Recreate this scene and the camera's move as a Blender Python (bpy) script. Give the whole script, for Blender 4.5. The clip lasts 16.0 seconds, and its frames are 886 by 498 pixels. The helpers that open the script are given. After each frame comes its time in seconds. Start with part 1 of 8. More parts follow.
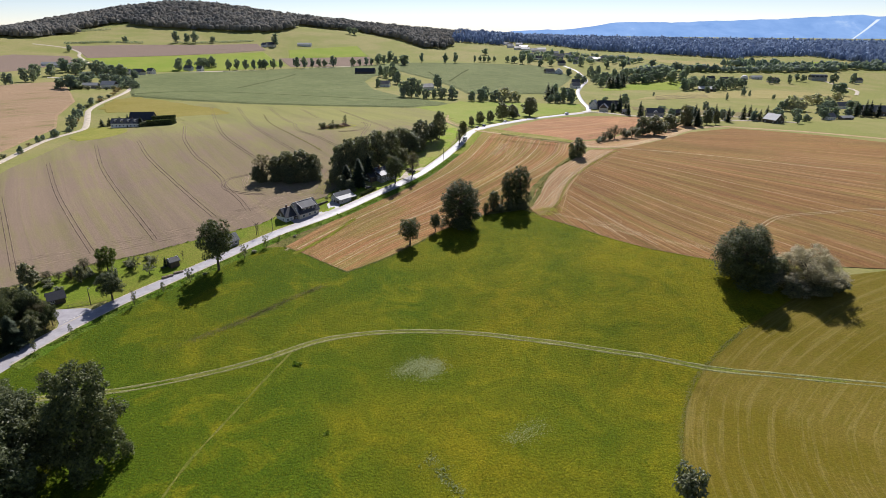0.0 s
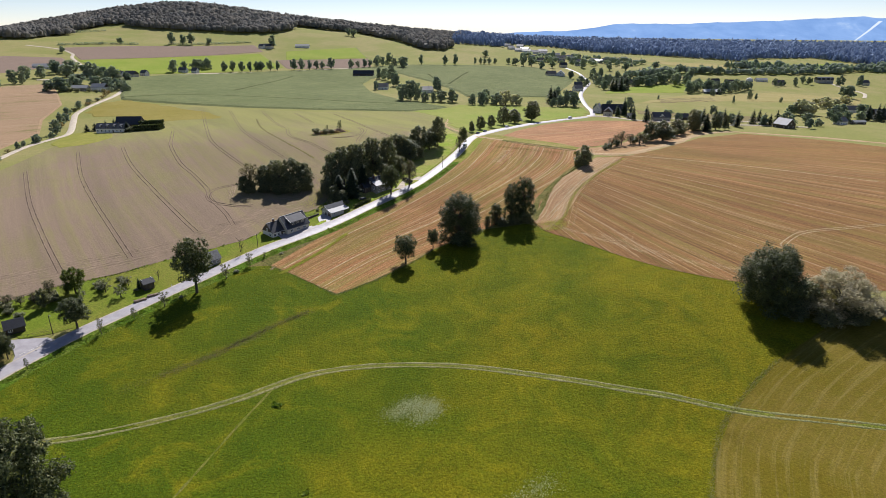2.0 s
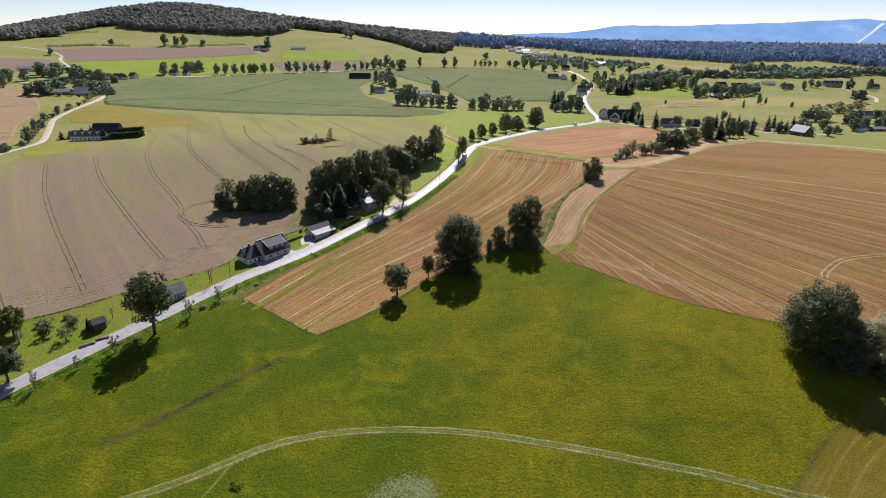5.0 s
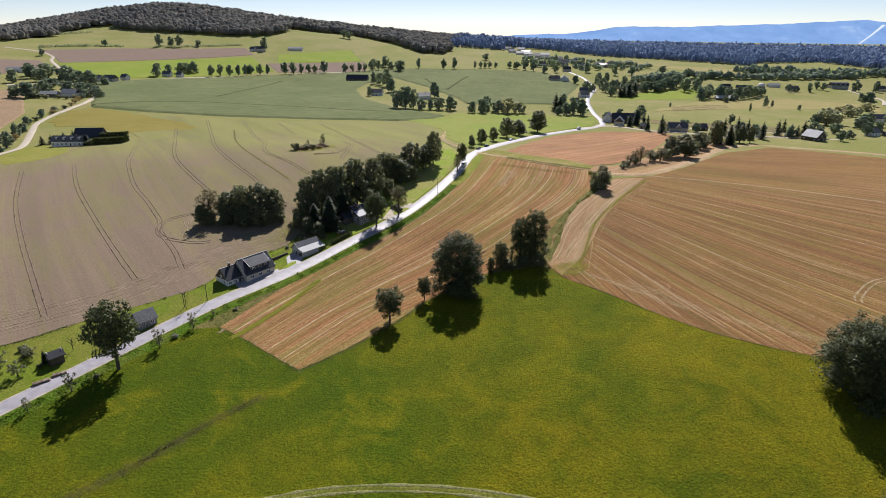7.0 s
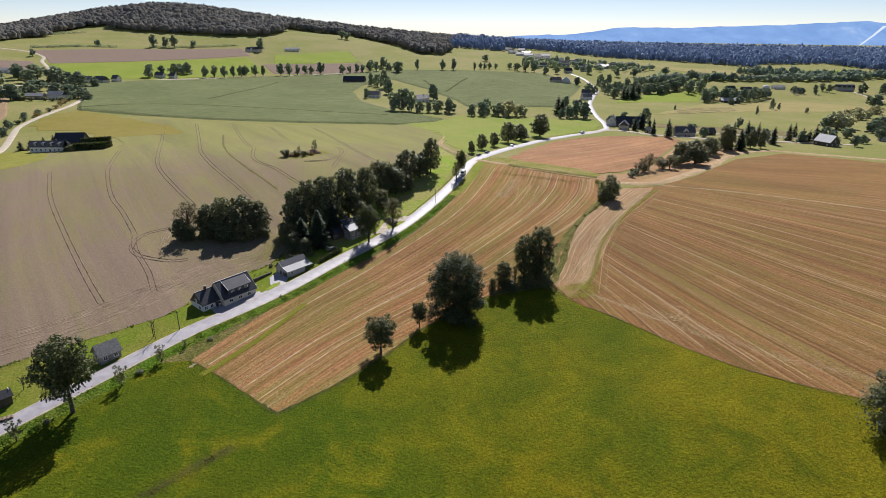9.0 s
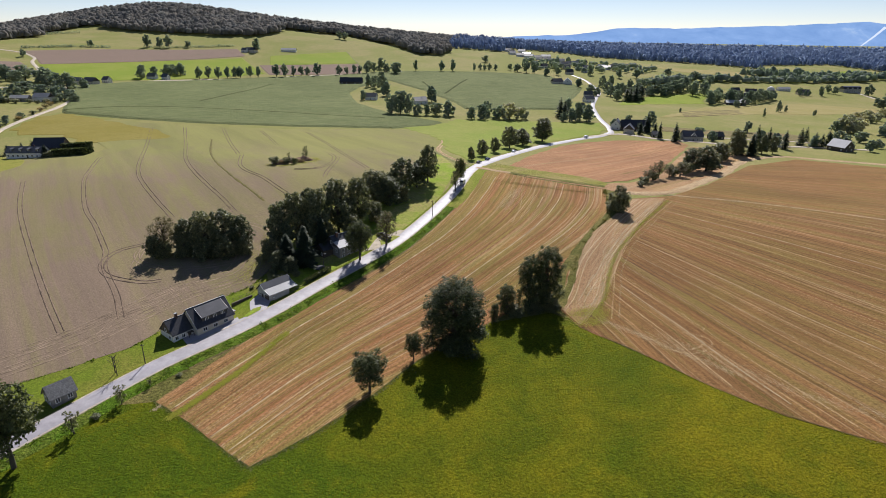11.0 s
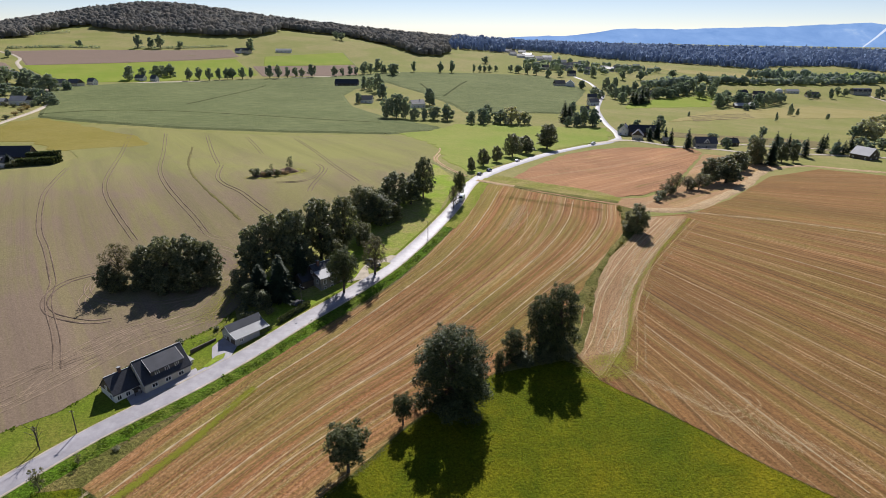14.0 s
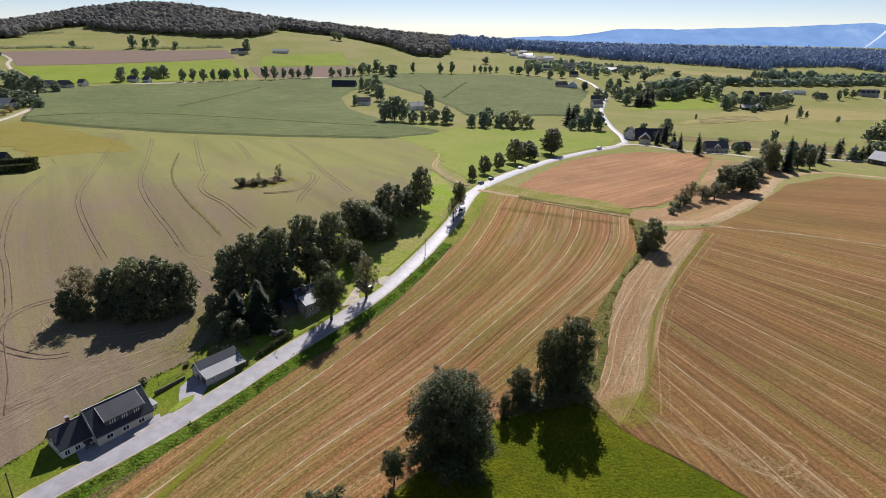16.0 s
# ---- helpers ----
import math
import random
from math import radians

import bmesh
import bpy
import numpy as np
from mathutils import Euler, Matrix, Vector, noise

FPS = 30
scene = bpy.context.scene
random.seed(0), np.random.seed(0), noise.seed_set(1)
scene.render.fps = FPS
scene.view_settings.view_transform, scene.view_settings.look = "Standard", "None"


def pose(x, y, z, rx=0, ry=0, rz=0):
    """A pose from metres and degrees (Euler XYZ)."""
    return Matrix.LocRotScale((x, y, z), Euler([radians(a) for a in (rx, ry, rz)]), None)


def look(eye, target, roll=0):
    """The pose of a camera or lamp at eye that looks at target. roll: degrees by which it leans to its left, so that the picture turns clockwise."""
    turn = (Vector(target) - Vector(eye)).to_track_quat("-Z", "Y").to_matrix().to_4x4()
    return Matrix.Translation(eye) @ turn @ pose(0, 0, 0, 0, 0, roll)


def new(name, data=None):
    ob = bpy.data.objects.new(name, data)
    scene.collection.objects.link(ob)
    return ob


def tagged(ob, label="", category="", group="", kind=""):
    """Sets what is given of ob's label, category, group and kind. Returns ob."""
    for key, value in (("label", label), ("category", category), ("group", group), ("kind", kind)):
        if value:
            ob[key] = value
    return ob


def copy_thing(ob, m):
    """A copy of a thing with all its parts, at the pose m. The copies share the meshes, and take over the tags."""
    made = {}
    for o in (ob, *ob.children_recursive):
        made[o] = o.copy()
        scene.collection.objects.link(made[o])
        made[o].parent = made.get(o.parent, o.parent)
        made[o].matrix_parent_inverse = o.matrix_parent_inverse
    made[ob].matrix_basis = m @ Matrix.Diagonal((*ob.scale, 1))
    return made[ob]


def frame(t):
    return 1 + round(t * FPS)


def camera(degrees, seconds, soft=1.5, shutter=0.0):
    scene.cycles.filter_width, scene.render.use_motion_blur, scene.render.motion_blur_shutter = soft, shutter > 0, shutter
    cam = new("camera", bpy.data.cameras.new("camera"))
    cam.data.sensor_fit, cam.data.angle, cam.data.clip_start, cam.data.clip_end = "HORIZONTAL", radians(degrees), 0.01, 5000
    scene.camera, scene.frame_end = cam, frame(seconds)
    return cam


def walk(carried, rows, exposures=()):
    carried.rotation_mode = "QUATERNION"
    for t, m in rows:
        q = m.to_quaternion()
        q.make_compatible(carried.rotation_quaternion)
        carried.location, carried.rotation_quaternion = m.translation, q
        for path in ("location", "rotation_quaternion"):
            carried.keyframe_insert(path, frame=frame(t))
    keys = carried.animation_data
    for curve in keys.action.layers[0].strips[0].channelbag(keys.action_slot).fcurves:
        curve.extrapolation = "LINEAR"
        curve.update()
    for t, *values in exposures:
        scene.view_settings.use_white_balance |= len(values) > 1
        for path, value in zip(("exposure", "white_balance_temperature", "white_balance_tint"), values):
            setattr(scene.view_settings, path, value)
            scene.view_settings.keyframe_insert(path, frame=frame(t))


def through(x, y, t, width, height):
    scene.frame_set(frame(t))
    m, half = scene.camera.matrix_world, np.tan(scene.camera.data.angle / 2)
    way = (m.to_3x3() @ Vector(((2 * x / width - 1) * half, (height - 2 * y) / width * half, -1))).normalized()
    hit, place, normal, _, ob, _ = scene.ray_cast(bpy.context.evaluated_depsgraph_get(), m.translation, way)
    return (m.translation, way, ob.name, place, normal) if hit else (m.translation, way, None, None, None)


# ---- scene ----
from mathutils.geometry import delaunay_2d_cdt

# ---------------------------------------------------------------- camera and its flight
cam = camera(74.2, 16.0, soft=0.6)
FLIGHT = [  # seconds, x, y, z, turn to the left, tilt up, lean
    (0, 0.00, 0.00, 95.00, 0.001, -20.788, -0.001), (2, 0.78, 21.35, 94.99, 0.006, -20.670, -0.054),
    (4, 1.58, 42.71, 94.94, -0.012, -20.571, -0.112), (6, 2.38, 64.03, 94.87, -0.053, -20.490, -0.174),
    (8, 3.17, 85.28, 94.75, -0.114, -20.425, -0.238), (10, 3.95, 106.45, 94.60, -0.185, -20.375, -0.299),
    (12, 4.70, 127.55, 94.40, -0.253, -20.338, -0.351), (14, 5.40, 148.69, 94.16, -0.296, -20.310, -0.384),
    (16, 6.05, 170.00, 93.89, -0.285, -20.286, -0.385),
]


def aim(x, y, z, turn, tilt, lean):
    a, b = radians(turn), radians(tilt)
    way = Vector((-math.sin(a) * math.cos(b), math.cos(a) * math.cos(b), math.sin(b)))
    return look((x, y, z), Vector((x, y, z)) + way * 100, -lean)


walk(cam, [(t, aim(*row)) for t, *row in FLIGHT], [(0, 0.37), (8, 0.28), (16, 0.21)])

# ---------------------------------------------------------------- sky, sun, exposure
SUN_HEIGHT, SUN_TURN = 42.0, 5.0  # degrees above the horizon, and to the right of +y
world = bpy.data.worlds.new("sky")
scene.world = world
world.use_nodes = True
wn = world.node_tree.nodes
sky = wn.new("ShaderNodeTexSky")
sky.sky_type, sky.sun_disc = "NISHITA", False
sky.sun_elevation, sky.sun_rotation = radians(SUN_HEIGHT), radians(SUN_TURN)
sky.altitude, sky.air_density, sky.dust_density, sky.ozone_density = 4000, 1.0, 0.3, 3.0
clear = wn.new("ShaderNodeMix")
clear.data_type, clear.blend_type = "RGBA", "MULTIPLY"
clear.inputs[0].default_value, clear.inputs[7].default_value = 1.0, (1.18, 1.0, 0.95, 1)
world.node_tree.links.new(sky.outputs[0], clear.inputs[6])
world.node_tree.links.new(clear.outputs[2], wn["Background"].inputs[0])
wn["Background"].inputs[1].default_value = 0.08
sun = new("sun", bpy.data.lights.new("sun", "SUN"))
sun.data.energy, sun.data.angle, sun.data.color = 5.0, radians(0.55), (1.0, 0.955, 0.945)
sun.matrix_world = look((200 * math.sin(radians(SUN_TURN)), 200, 200 * math.tan(radians(SUN_HEIGHT))), (0, 0, 0))


# ---------------------------------------------------------------- materials
class Nodes:
    """A short way to write a node material."""

    def __init__(self, name):
        self.mat = bpy.data.materials.new(name)
        self.mat.use_nodes = True
        self.tree = self.mat.node_tree
        self.bsdf = self.tree.nodes["Principled BSDF"]
        self.at = None

    def add(self, kind, **values):
        n = self.tree.nodes.new("ShaderNode" + kind)
        for k, v in values.items():
            n.inputs[k.replace("_", " ")].default_value = v
        return n

    def link(self, a, b):
        self.tree.links.new(a, b)
        return a

    def coords(self, turn=0.0, stretch=(1, 1, 1)):
        c, m = self.add("TexCoord"), self.add("Mapping", Rotation=(0, 0, radians(turn)), Scale=tuple(1 / v for v in stretch))
        m.vector_type = "TEXTURE"
        self.link(c.outputs["Object"], m.inputs[0])
        return m.outputs[0]

    def rows(self, stretch):
        c, m = self.add("TexCoord"), self.add("Mapping", Scale=(stretch, 1, 1))
        self.link(c.outputs["UV"], m.inputs[0])
        return m.outputs[0]

    def noise(self, scale, at, detail=4.0, rough=0.6, bend=0.0):
        n = self.add("TexNoise", Scale=scale, Detail=detail, Roughness=rough, Distortion=bend)
        self.link(at, n.inputs["Vector"])
        return n.outputs["Fac"]

    def ramp(self, fac, *stops):
        n = self.tree.nodes.new("ShaderNodeValToRGB")
        e = n.color_ramp.elements
        while len(e) < len(stops):
            e.new(0.5)
        for el, (p, c) in zip(e, stops):
            el.position, el.color = p, (*c, 1) if len(c) == 3 else c
        self.link(fac, n.inputs[0])
        return n.outputs[0]

    def mix(self, fac, a, b, blend="MIX"):
        n = self.tree.nodes.new("ShaderNodeMix")
        n.data_type, n.blend_type = "RGBA", blend
        for v, i in ((fac, 0), (a, 6), (b, 7)):
            if isinstance(v, (int, float)):
                n.inputs[i].default_value = v
            elif isinstance(v, tuple):
                n.inputs[i].default_value = (*v, 1)
            else:
                self.link(v, n.inputs[i])
        return n.outputs[2]

    def bump(self, height, strength=0.5, distance=0.1):
        n = self.add("Bump", Strength=strength, Distance=distance)
        self.link(height, n.inputs["Height"])
        self.link(n.outputs[0], self.bsdf.inputs["Normal"])

    def sheen(self, weight, tint, rough=0.5):
        """The soft light that stalks and blades scatter when they are seen aslant."""
        for key, value in (("Sheen Weight", weight), ("Sheen Tint", (*tint, 1)), ("Sheen Roughness", rough)):
            self.bsdf.inputs[key].default_value = value

    def done(self, colour, rough=0.8, metal=0.0, gloss=0.5):
        if isinstance(colour, tuple):
            self.bsdf.inputs["Base Color"].default_value = (*colour, 1)
        else:
            self.link(colour, self.bsdf.inputs["Base Color"])
        if isinstance(rough, (int, float)):
            self.bsdf.inputs["Roughness"].default_value = rough
        else:
            self.link(rough, self.bsdf.inputs["Roughness"])
        self.bsdf.inputs["Metallic"].default_value = metal
        self.bsdf.inputs["Specular IOR Level"].default_value = gloss
        return self.mat


def scaled(c, k):
    return tuple(v * k for v in c)


def grassland(name, low, mid, high, tuft=1.8, patch=0.035, relief=0.3, rows=False, rough=1.0, drift=None):
    """Meadow: broad patches, mottling at a few metres, tufts below half a metre."""
    n = Nodes(name)
    at = n.coords()
    broad, middle, fine = n.noise(patch, at, 3, 0.55), n.noise(patch * 9, at, 4, 0.65, 0.6), n.noise(tuft, at, 4, 0.65)
    wisps = n.noise(tuft * 2.6, at, 3, 0.7)
    if drift:
        xyz, ease = n.add("SeparateXYZ"), n.add("MapRange")
        n.link(at, xyz.inputs[0])
        ease.inputs["From Min"].default_value, ease.inputs["From Max"].default_value = drift
        n.link(xyz.outputs["X"], ease.inputs["Value"])
        broad = n.mix(0.3, broad, ease.outputs[0])
    c = n.mix(n.ramp(broad, (0.41, (0, 0, 0)), (0.59, (1, 1, 1))), low, high)
    c = n.mix(n.ramp(middle, (0.4, (0, 0, 0)), (0.68, (0.6, 0.6, 0.6))), c, mid)
    if drift:
        tint = n.noise(patch * 4.5, at, 5, 0.7, 0.8)
        c = n.mix(n.ramp(tint, (0.36, (0.55, 0.55, 0.55)), (0.5, (0, 0, 0))), c, scaled(low, 0.85))
        c = n.mix(n.ramp(tint, (0.52, (0, 0, 0)), (0.7, (0.7, 0.7, 0.7))), c, scaled(high, 1.25))
    if rows:
        streak = n.noise(0.55, n.rows(0.03), 5, 0.75)
        c = n.mix(n.ramp(streak, (0.5, (0, 0, 0)), (0.66, (0.42, 0.42, 0.42))), c, (0.27, 0.215, 0.075))
    # tuft tops painted lighter, shade between them darker, by the bump's noise
    c = n.mix(0.75 * rough, c, n.ramp(fine, (0.34, (0.45, 0.46, 0.42)), (0.66, (1.6, 1.58, 1.5))), "MULTIPLY")
    c = n.mix(0.5 * rough, c, n.ramp(wisps, (0.38, (0.45, 0.45, 0.45)), (0.62, (1.55, 1.55, 1.5))), "MULTIPLY")
    n.bump(fine, 1.0, relief * 1.5 * rough)
    n.sheen(0.1, tuple(min(1.0, v * 3.2) for v in mid))
    return n.done(c, 0.95, 0.0, 0.08)


def stubble(name, straw, soil, row=1.6, weeds=(0.10, 0.13, 0.02), weed_from=0.55, pale=(0.52, 0.40, 0.23), swaths=0.6, grain=2.6, streaks=(0.32, 0.68), gauge=2.2, drilled=0.16, green_from=None, speck=0.85, lines=0.0, bands=0.0):
    """Harvested rows: streaks drawn out along the drilling, pale swaths, weeds and bare soil between."""
    n = Nodes(name)
    along = n.rows(0.012)
    rows, swath, fine = n.noise(row, along, 5, 0.7), n.noise(row * 0.3, n.rows(0.006), 4, 0.65), n.noise(grain, n.coords(), 5, 0.8)
    patch, blot = n.noise(0.018, n.coords(), 4, 0.6, 0.5), n.noise(0.12, n.rows(0.15), 4, 0.65)
    drill = n.add("TexWave", Scale=0.314 / gauge, Distortion=1.2, Detail=4.0)
    drill.inputs["Detail Scale"].default_value = 0.6
    drill.bands_direction = "Y"
    n.link(n.rows(0.05), drill.inputs["Vector"])
    rows = n.mix(drilled, rows, drill.outputs["Fac"])
    c = n.mix(n.ramp(rows, (streaks[0], (0, 0, 0)), (streaks[1], (1, 1, 1))), soil, straw)
    c = n.mix(n.ramp(blot, (0.35, (0, 0, 0)), (0.7, (0.5, 0.5, 0.5))), c, scaled(soil, 1.1))
    c = n.mix(n.ramp(swath, (0.55, (0, 0, 0)), (0.66, (swaths, swaths, swaths))), c, pale)
    c = n.mix(n.ramp(n.mix(0.5, patch, n.noise(row * 0.5, along, 3)), (weed_from - 0.07, (0, 0, 0)), (weed_from + 0.06, (0.75, 0.75, 0.75))), c, weeds)
    if green_from:
        xyz, ease = n.add("SeparateXYZ"), n.add("MapRange")
        n.link(n.coords(), xyz.inputs[0])
        ease.inputs["From Min"].default_value, ease.inputs["From Max"].default_value = green_from
        n.link(xyz.outputs["Y"], ease.inputs["Value"])
        grown = n.mix(0.42, ease.outputs[0], n.ramp(n.noise(0.02, n.rows(0.5), 5, 0.65, 0.8), (0.36, (0, 0, 0)), (0.66, (1, 1, 1))))
        c = n.mix(n.ramp(grown, (0.32, (0, 0, 0)), (0.75, (0.85, 0.85, 0.85))), c, (0.215, 0.20, 0.078))
        fresh = n.mix(0.62, ease.outputs[0], n.noise(0.035, n.rows(0.3), 4, 0.6, 1.2))
        c = n.mix(n.ramp(fresh, (0.52, (0, 0, 0)), (0.68, (0.6, 0.6, 0.6))), c, (0.245, 0.25, 0.072))
        c = n.mix(0.7, c, n.ramp(n.noise(0.05, n.rows(0.05), 5, 0.65, 0.5), (0.32, (0.78, 0.79, 0.82)), (0.68, (1.2, 1.19, 1.17))), "MULTIPLY")
    if lines:
        thin = n.noise(row * 1.5, n.rows(0.006), 3, 0.55)
        c = n.mix(n.ramp(thin, (0.58, (0, 0, 0)), (0.64, (lines, lines, lines))), c, pale)
        c = n.mix(n.ramp(n.noise(row * 1.1, n.rows(0.005), 3, 0.5), (0.36, (lines, lines, lines)), (0.43, (0, 0, 0))), c, scaled(soil, 0.55))
        c = n.mix(0.8, c, n.ramp(n.noise(0.03, n.rows(0.3), 5, 0.7, 0.8), (0.3, (0.72, 0.7, 0.72)), (0.7, (1.3, 1.25, 1.2))), "MULTIPLY")
    if bands:
        band = n.noise(0.16, n.rows(0.0035), 3, 0.55)
        c = n.mix(n.ramp(band, (0.36, (bands, bands, bands)), (0.46, (0, 0, 0))), c, (0.33, 0.15, 0.068))
        c = n.mix(n.ramp(band, (0.54, (0, 0, 0)), (0.64, (bands, bands, bands))), c, (0.20, 0.17, 0.045))
    c = n.mix(speck, c, n.ramp(fine, (0.38, (0.42, 0.42, 0.4)), (0.62, (1.65, 1.65, 1.65))), "MULTIPLY")
    n.bump(n.mix(0.5, rows, fine), 1.0, 0.16)
    n.sheen(0.15, tuple(min(1.0, v * 2.2) for v in straw))
    return n.done(c, 0.95, 0.0, 0.05)


def crop(name, low, high, turn, row=1.3):
    n = Nodes(name)
    at = n.coords()
    rows, fine, broad = n.noise(row, n.coords(turn, (0.05, 1, 1)), 4, 0.7), n.noise(1.1, at, 4, 0.8), n.noise(0.012, at, 3)
    c = n.mix(n.ramp(rows, (0.3, (0, 0, 0)), (0.7, (1, 1, 1))), low, high)
    c = n.mix(n.ramp(broad, (0.35, (0, 0, 0)), (0.7, (0.5, 0.5, 0.5))), c, scaled(high, 1.15))
    blot = n.noise(0.22, n.coords(turn, (0.35, 1, 1)), 5, 0.75, 0.5)
    c = n.mix(0.6, c, n.ramp(blot, (0.32, (0.6, 0.62, 0.6)), (0.68, (1.35, 1.3, 1.2))), "MULTIPLY")
    c = n.mix(0.8, c, n.ramp(fine, (0.3, (0.45, 0.45, 0.45)), (0.7, (1.5, 1.5, 1.4))), "MULTIPLY")
    n.bump(n.mix(0.5, blot, fine), 1.0, 1.2)
    return n.done(c, 0.95, 0.0, 0.06)


def leafy(name, dark, light, gloss=0.5, rough=0.5, through=0.25, stand=0.0):
    """Leaves: a tone to each tree and each leaf, some light let through; a stand of trees varies over its crowns."""
    n = Nodes(name)
    info, geo = n.add("ObjectInfo"), n.add("NewGeometry")
    tone = geo.outputs["Random Per Island"]
    if stand:
        tone = n.mix(0.3, n.ramp(n.noise(stand, n.coords(), 3, 0.6), (0.3, (0, 0, 0)), (0.7, (1, 1, 1))), tone)
    c = n.mix(tone, dark, light)
    c = n.mix(0.8, c, n.ramp(info.outputs["Random"], (0.0, (0.75, 0.8, 0.8)), (1.0, (1.3, 1.2, 1.1))), "MULTIPLY")
    n.done(c, rough, 0.0, gloss)
    t, m = n.add("BsdfTranslucent"), n.add("MixShader", Fac=through)
    # a stand lets bluer light through, part of its painted haze
    n.link(n.mix(1.0, c, (1.0, 1.05, 1.05) if stand else (1.15, 1.2, 0.7), "MULTIPLY"), t.inputs[0])
    n.link(n.bsdf.outputs[0], m.inputs[1])
    n.link(t.outputs[0], m.inputs[2])
    n.link(m.outputs[0], n.tree.nodes["Material Output"].inputs[0])
    return n.mat


def plain(name, colour, rough=0.7, metal=0.0, spread=0.15, scale=3.0, relief=0.02, gloss=0.5):
    """Paint, plaster, wood, metal: one colour, worn at two scales."""
    n = Nodes(name)
    at = n.coords()
    wear, grain = n.noise(scale * 0.2, at, 4, 0.6), n.noise(scale * 5, at, 4, 0.7)
    c = n.mix(n.ramp(wear, (0.35, (0, 0, 0)), (0.7, (1, 1, 1))), scaled(colour, 1 - spread), scaled(colour, 1 + spread))
    c = n.mix(0.5, c, n.ramp(grain, (0.3, (0.8, 0.8, 0.8)), (0.7, (1.15, 1.15, 1.15))), "MULTIPLY")
    if relief:
        n.bump(grain, 0.4, relief)
    return n.done(c, rough, metal, gloss)


def slate(name, colour, rough=0.45):
    """Roofing laid in courses."""
    n = Nodes(name)
    at = n.coords()
    brick = n.add("TexBrick", Scale=1.0, Mortar_Size=0.012, Row_Height=0.28, Brick_Width=0.3)
    for k, v in (("Color1", scaled(colour, 0.8)), ("Color2", scaled(colour, 1.25)), ("Mortar", scaled(colour, 0.45))):
        brick.inputs[k].default_value = (*v, 1)
    n.link(at, brick.inputs["Vector"])
    c = n.mix(0.6, brick.outputs[0], n.ramp(n.noise(0.8, at, 4), (0.3, (0.7, 0.7, 0.7)), (0.7, (1.2, 1.2, 1.2))), "MULTIPLY")
    n.bump(n.noise(6, at), 0.3, 0.02)
    return n.done(c, rough, 0.0, 0.6)


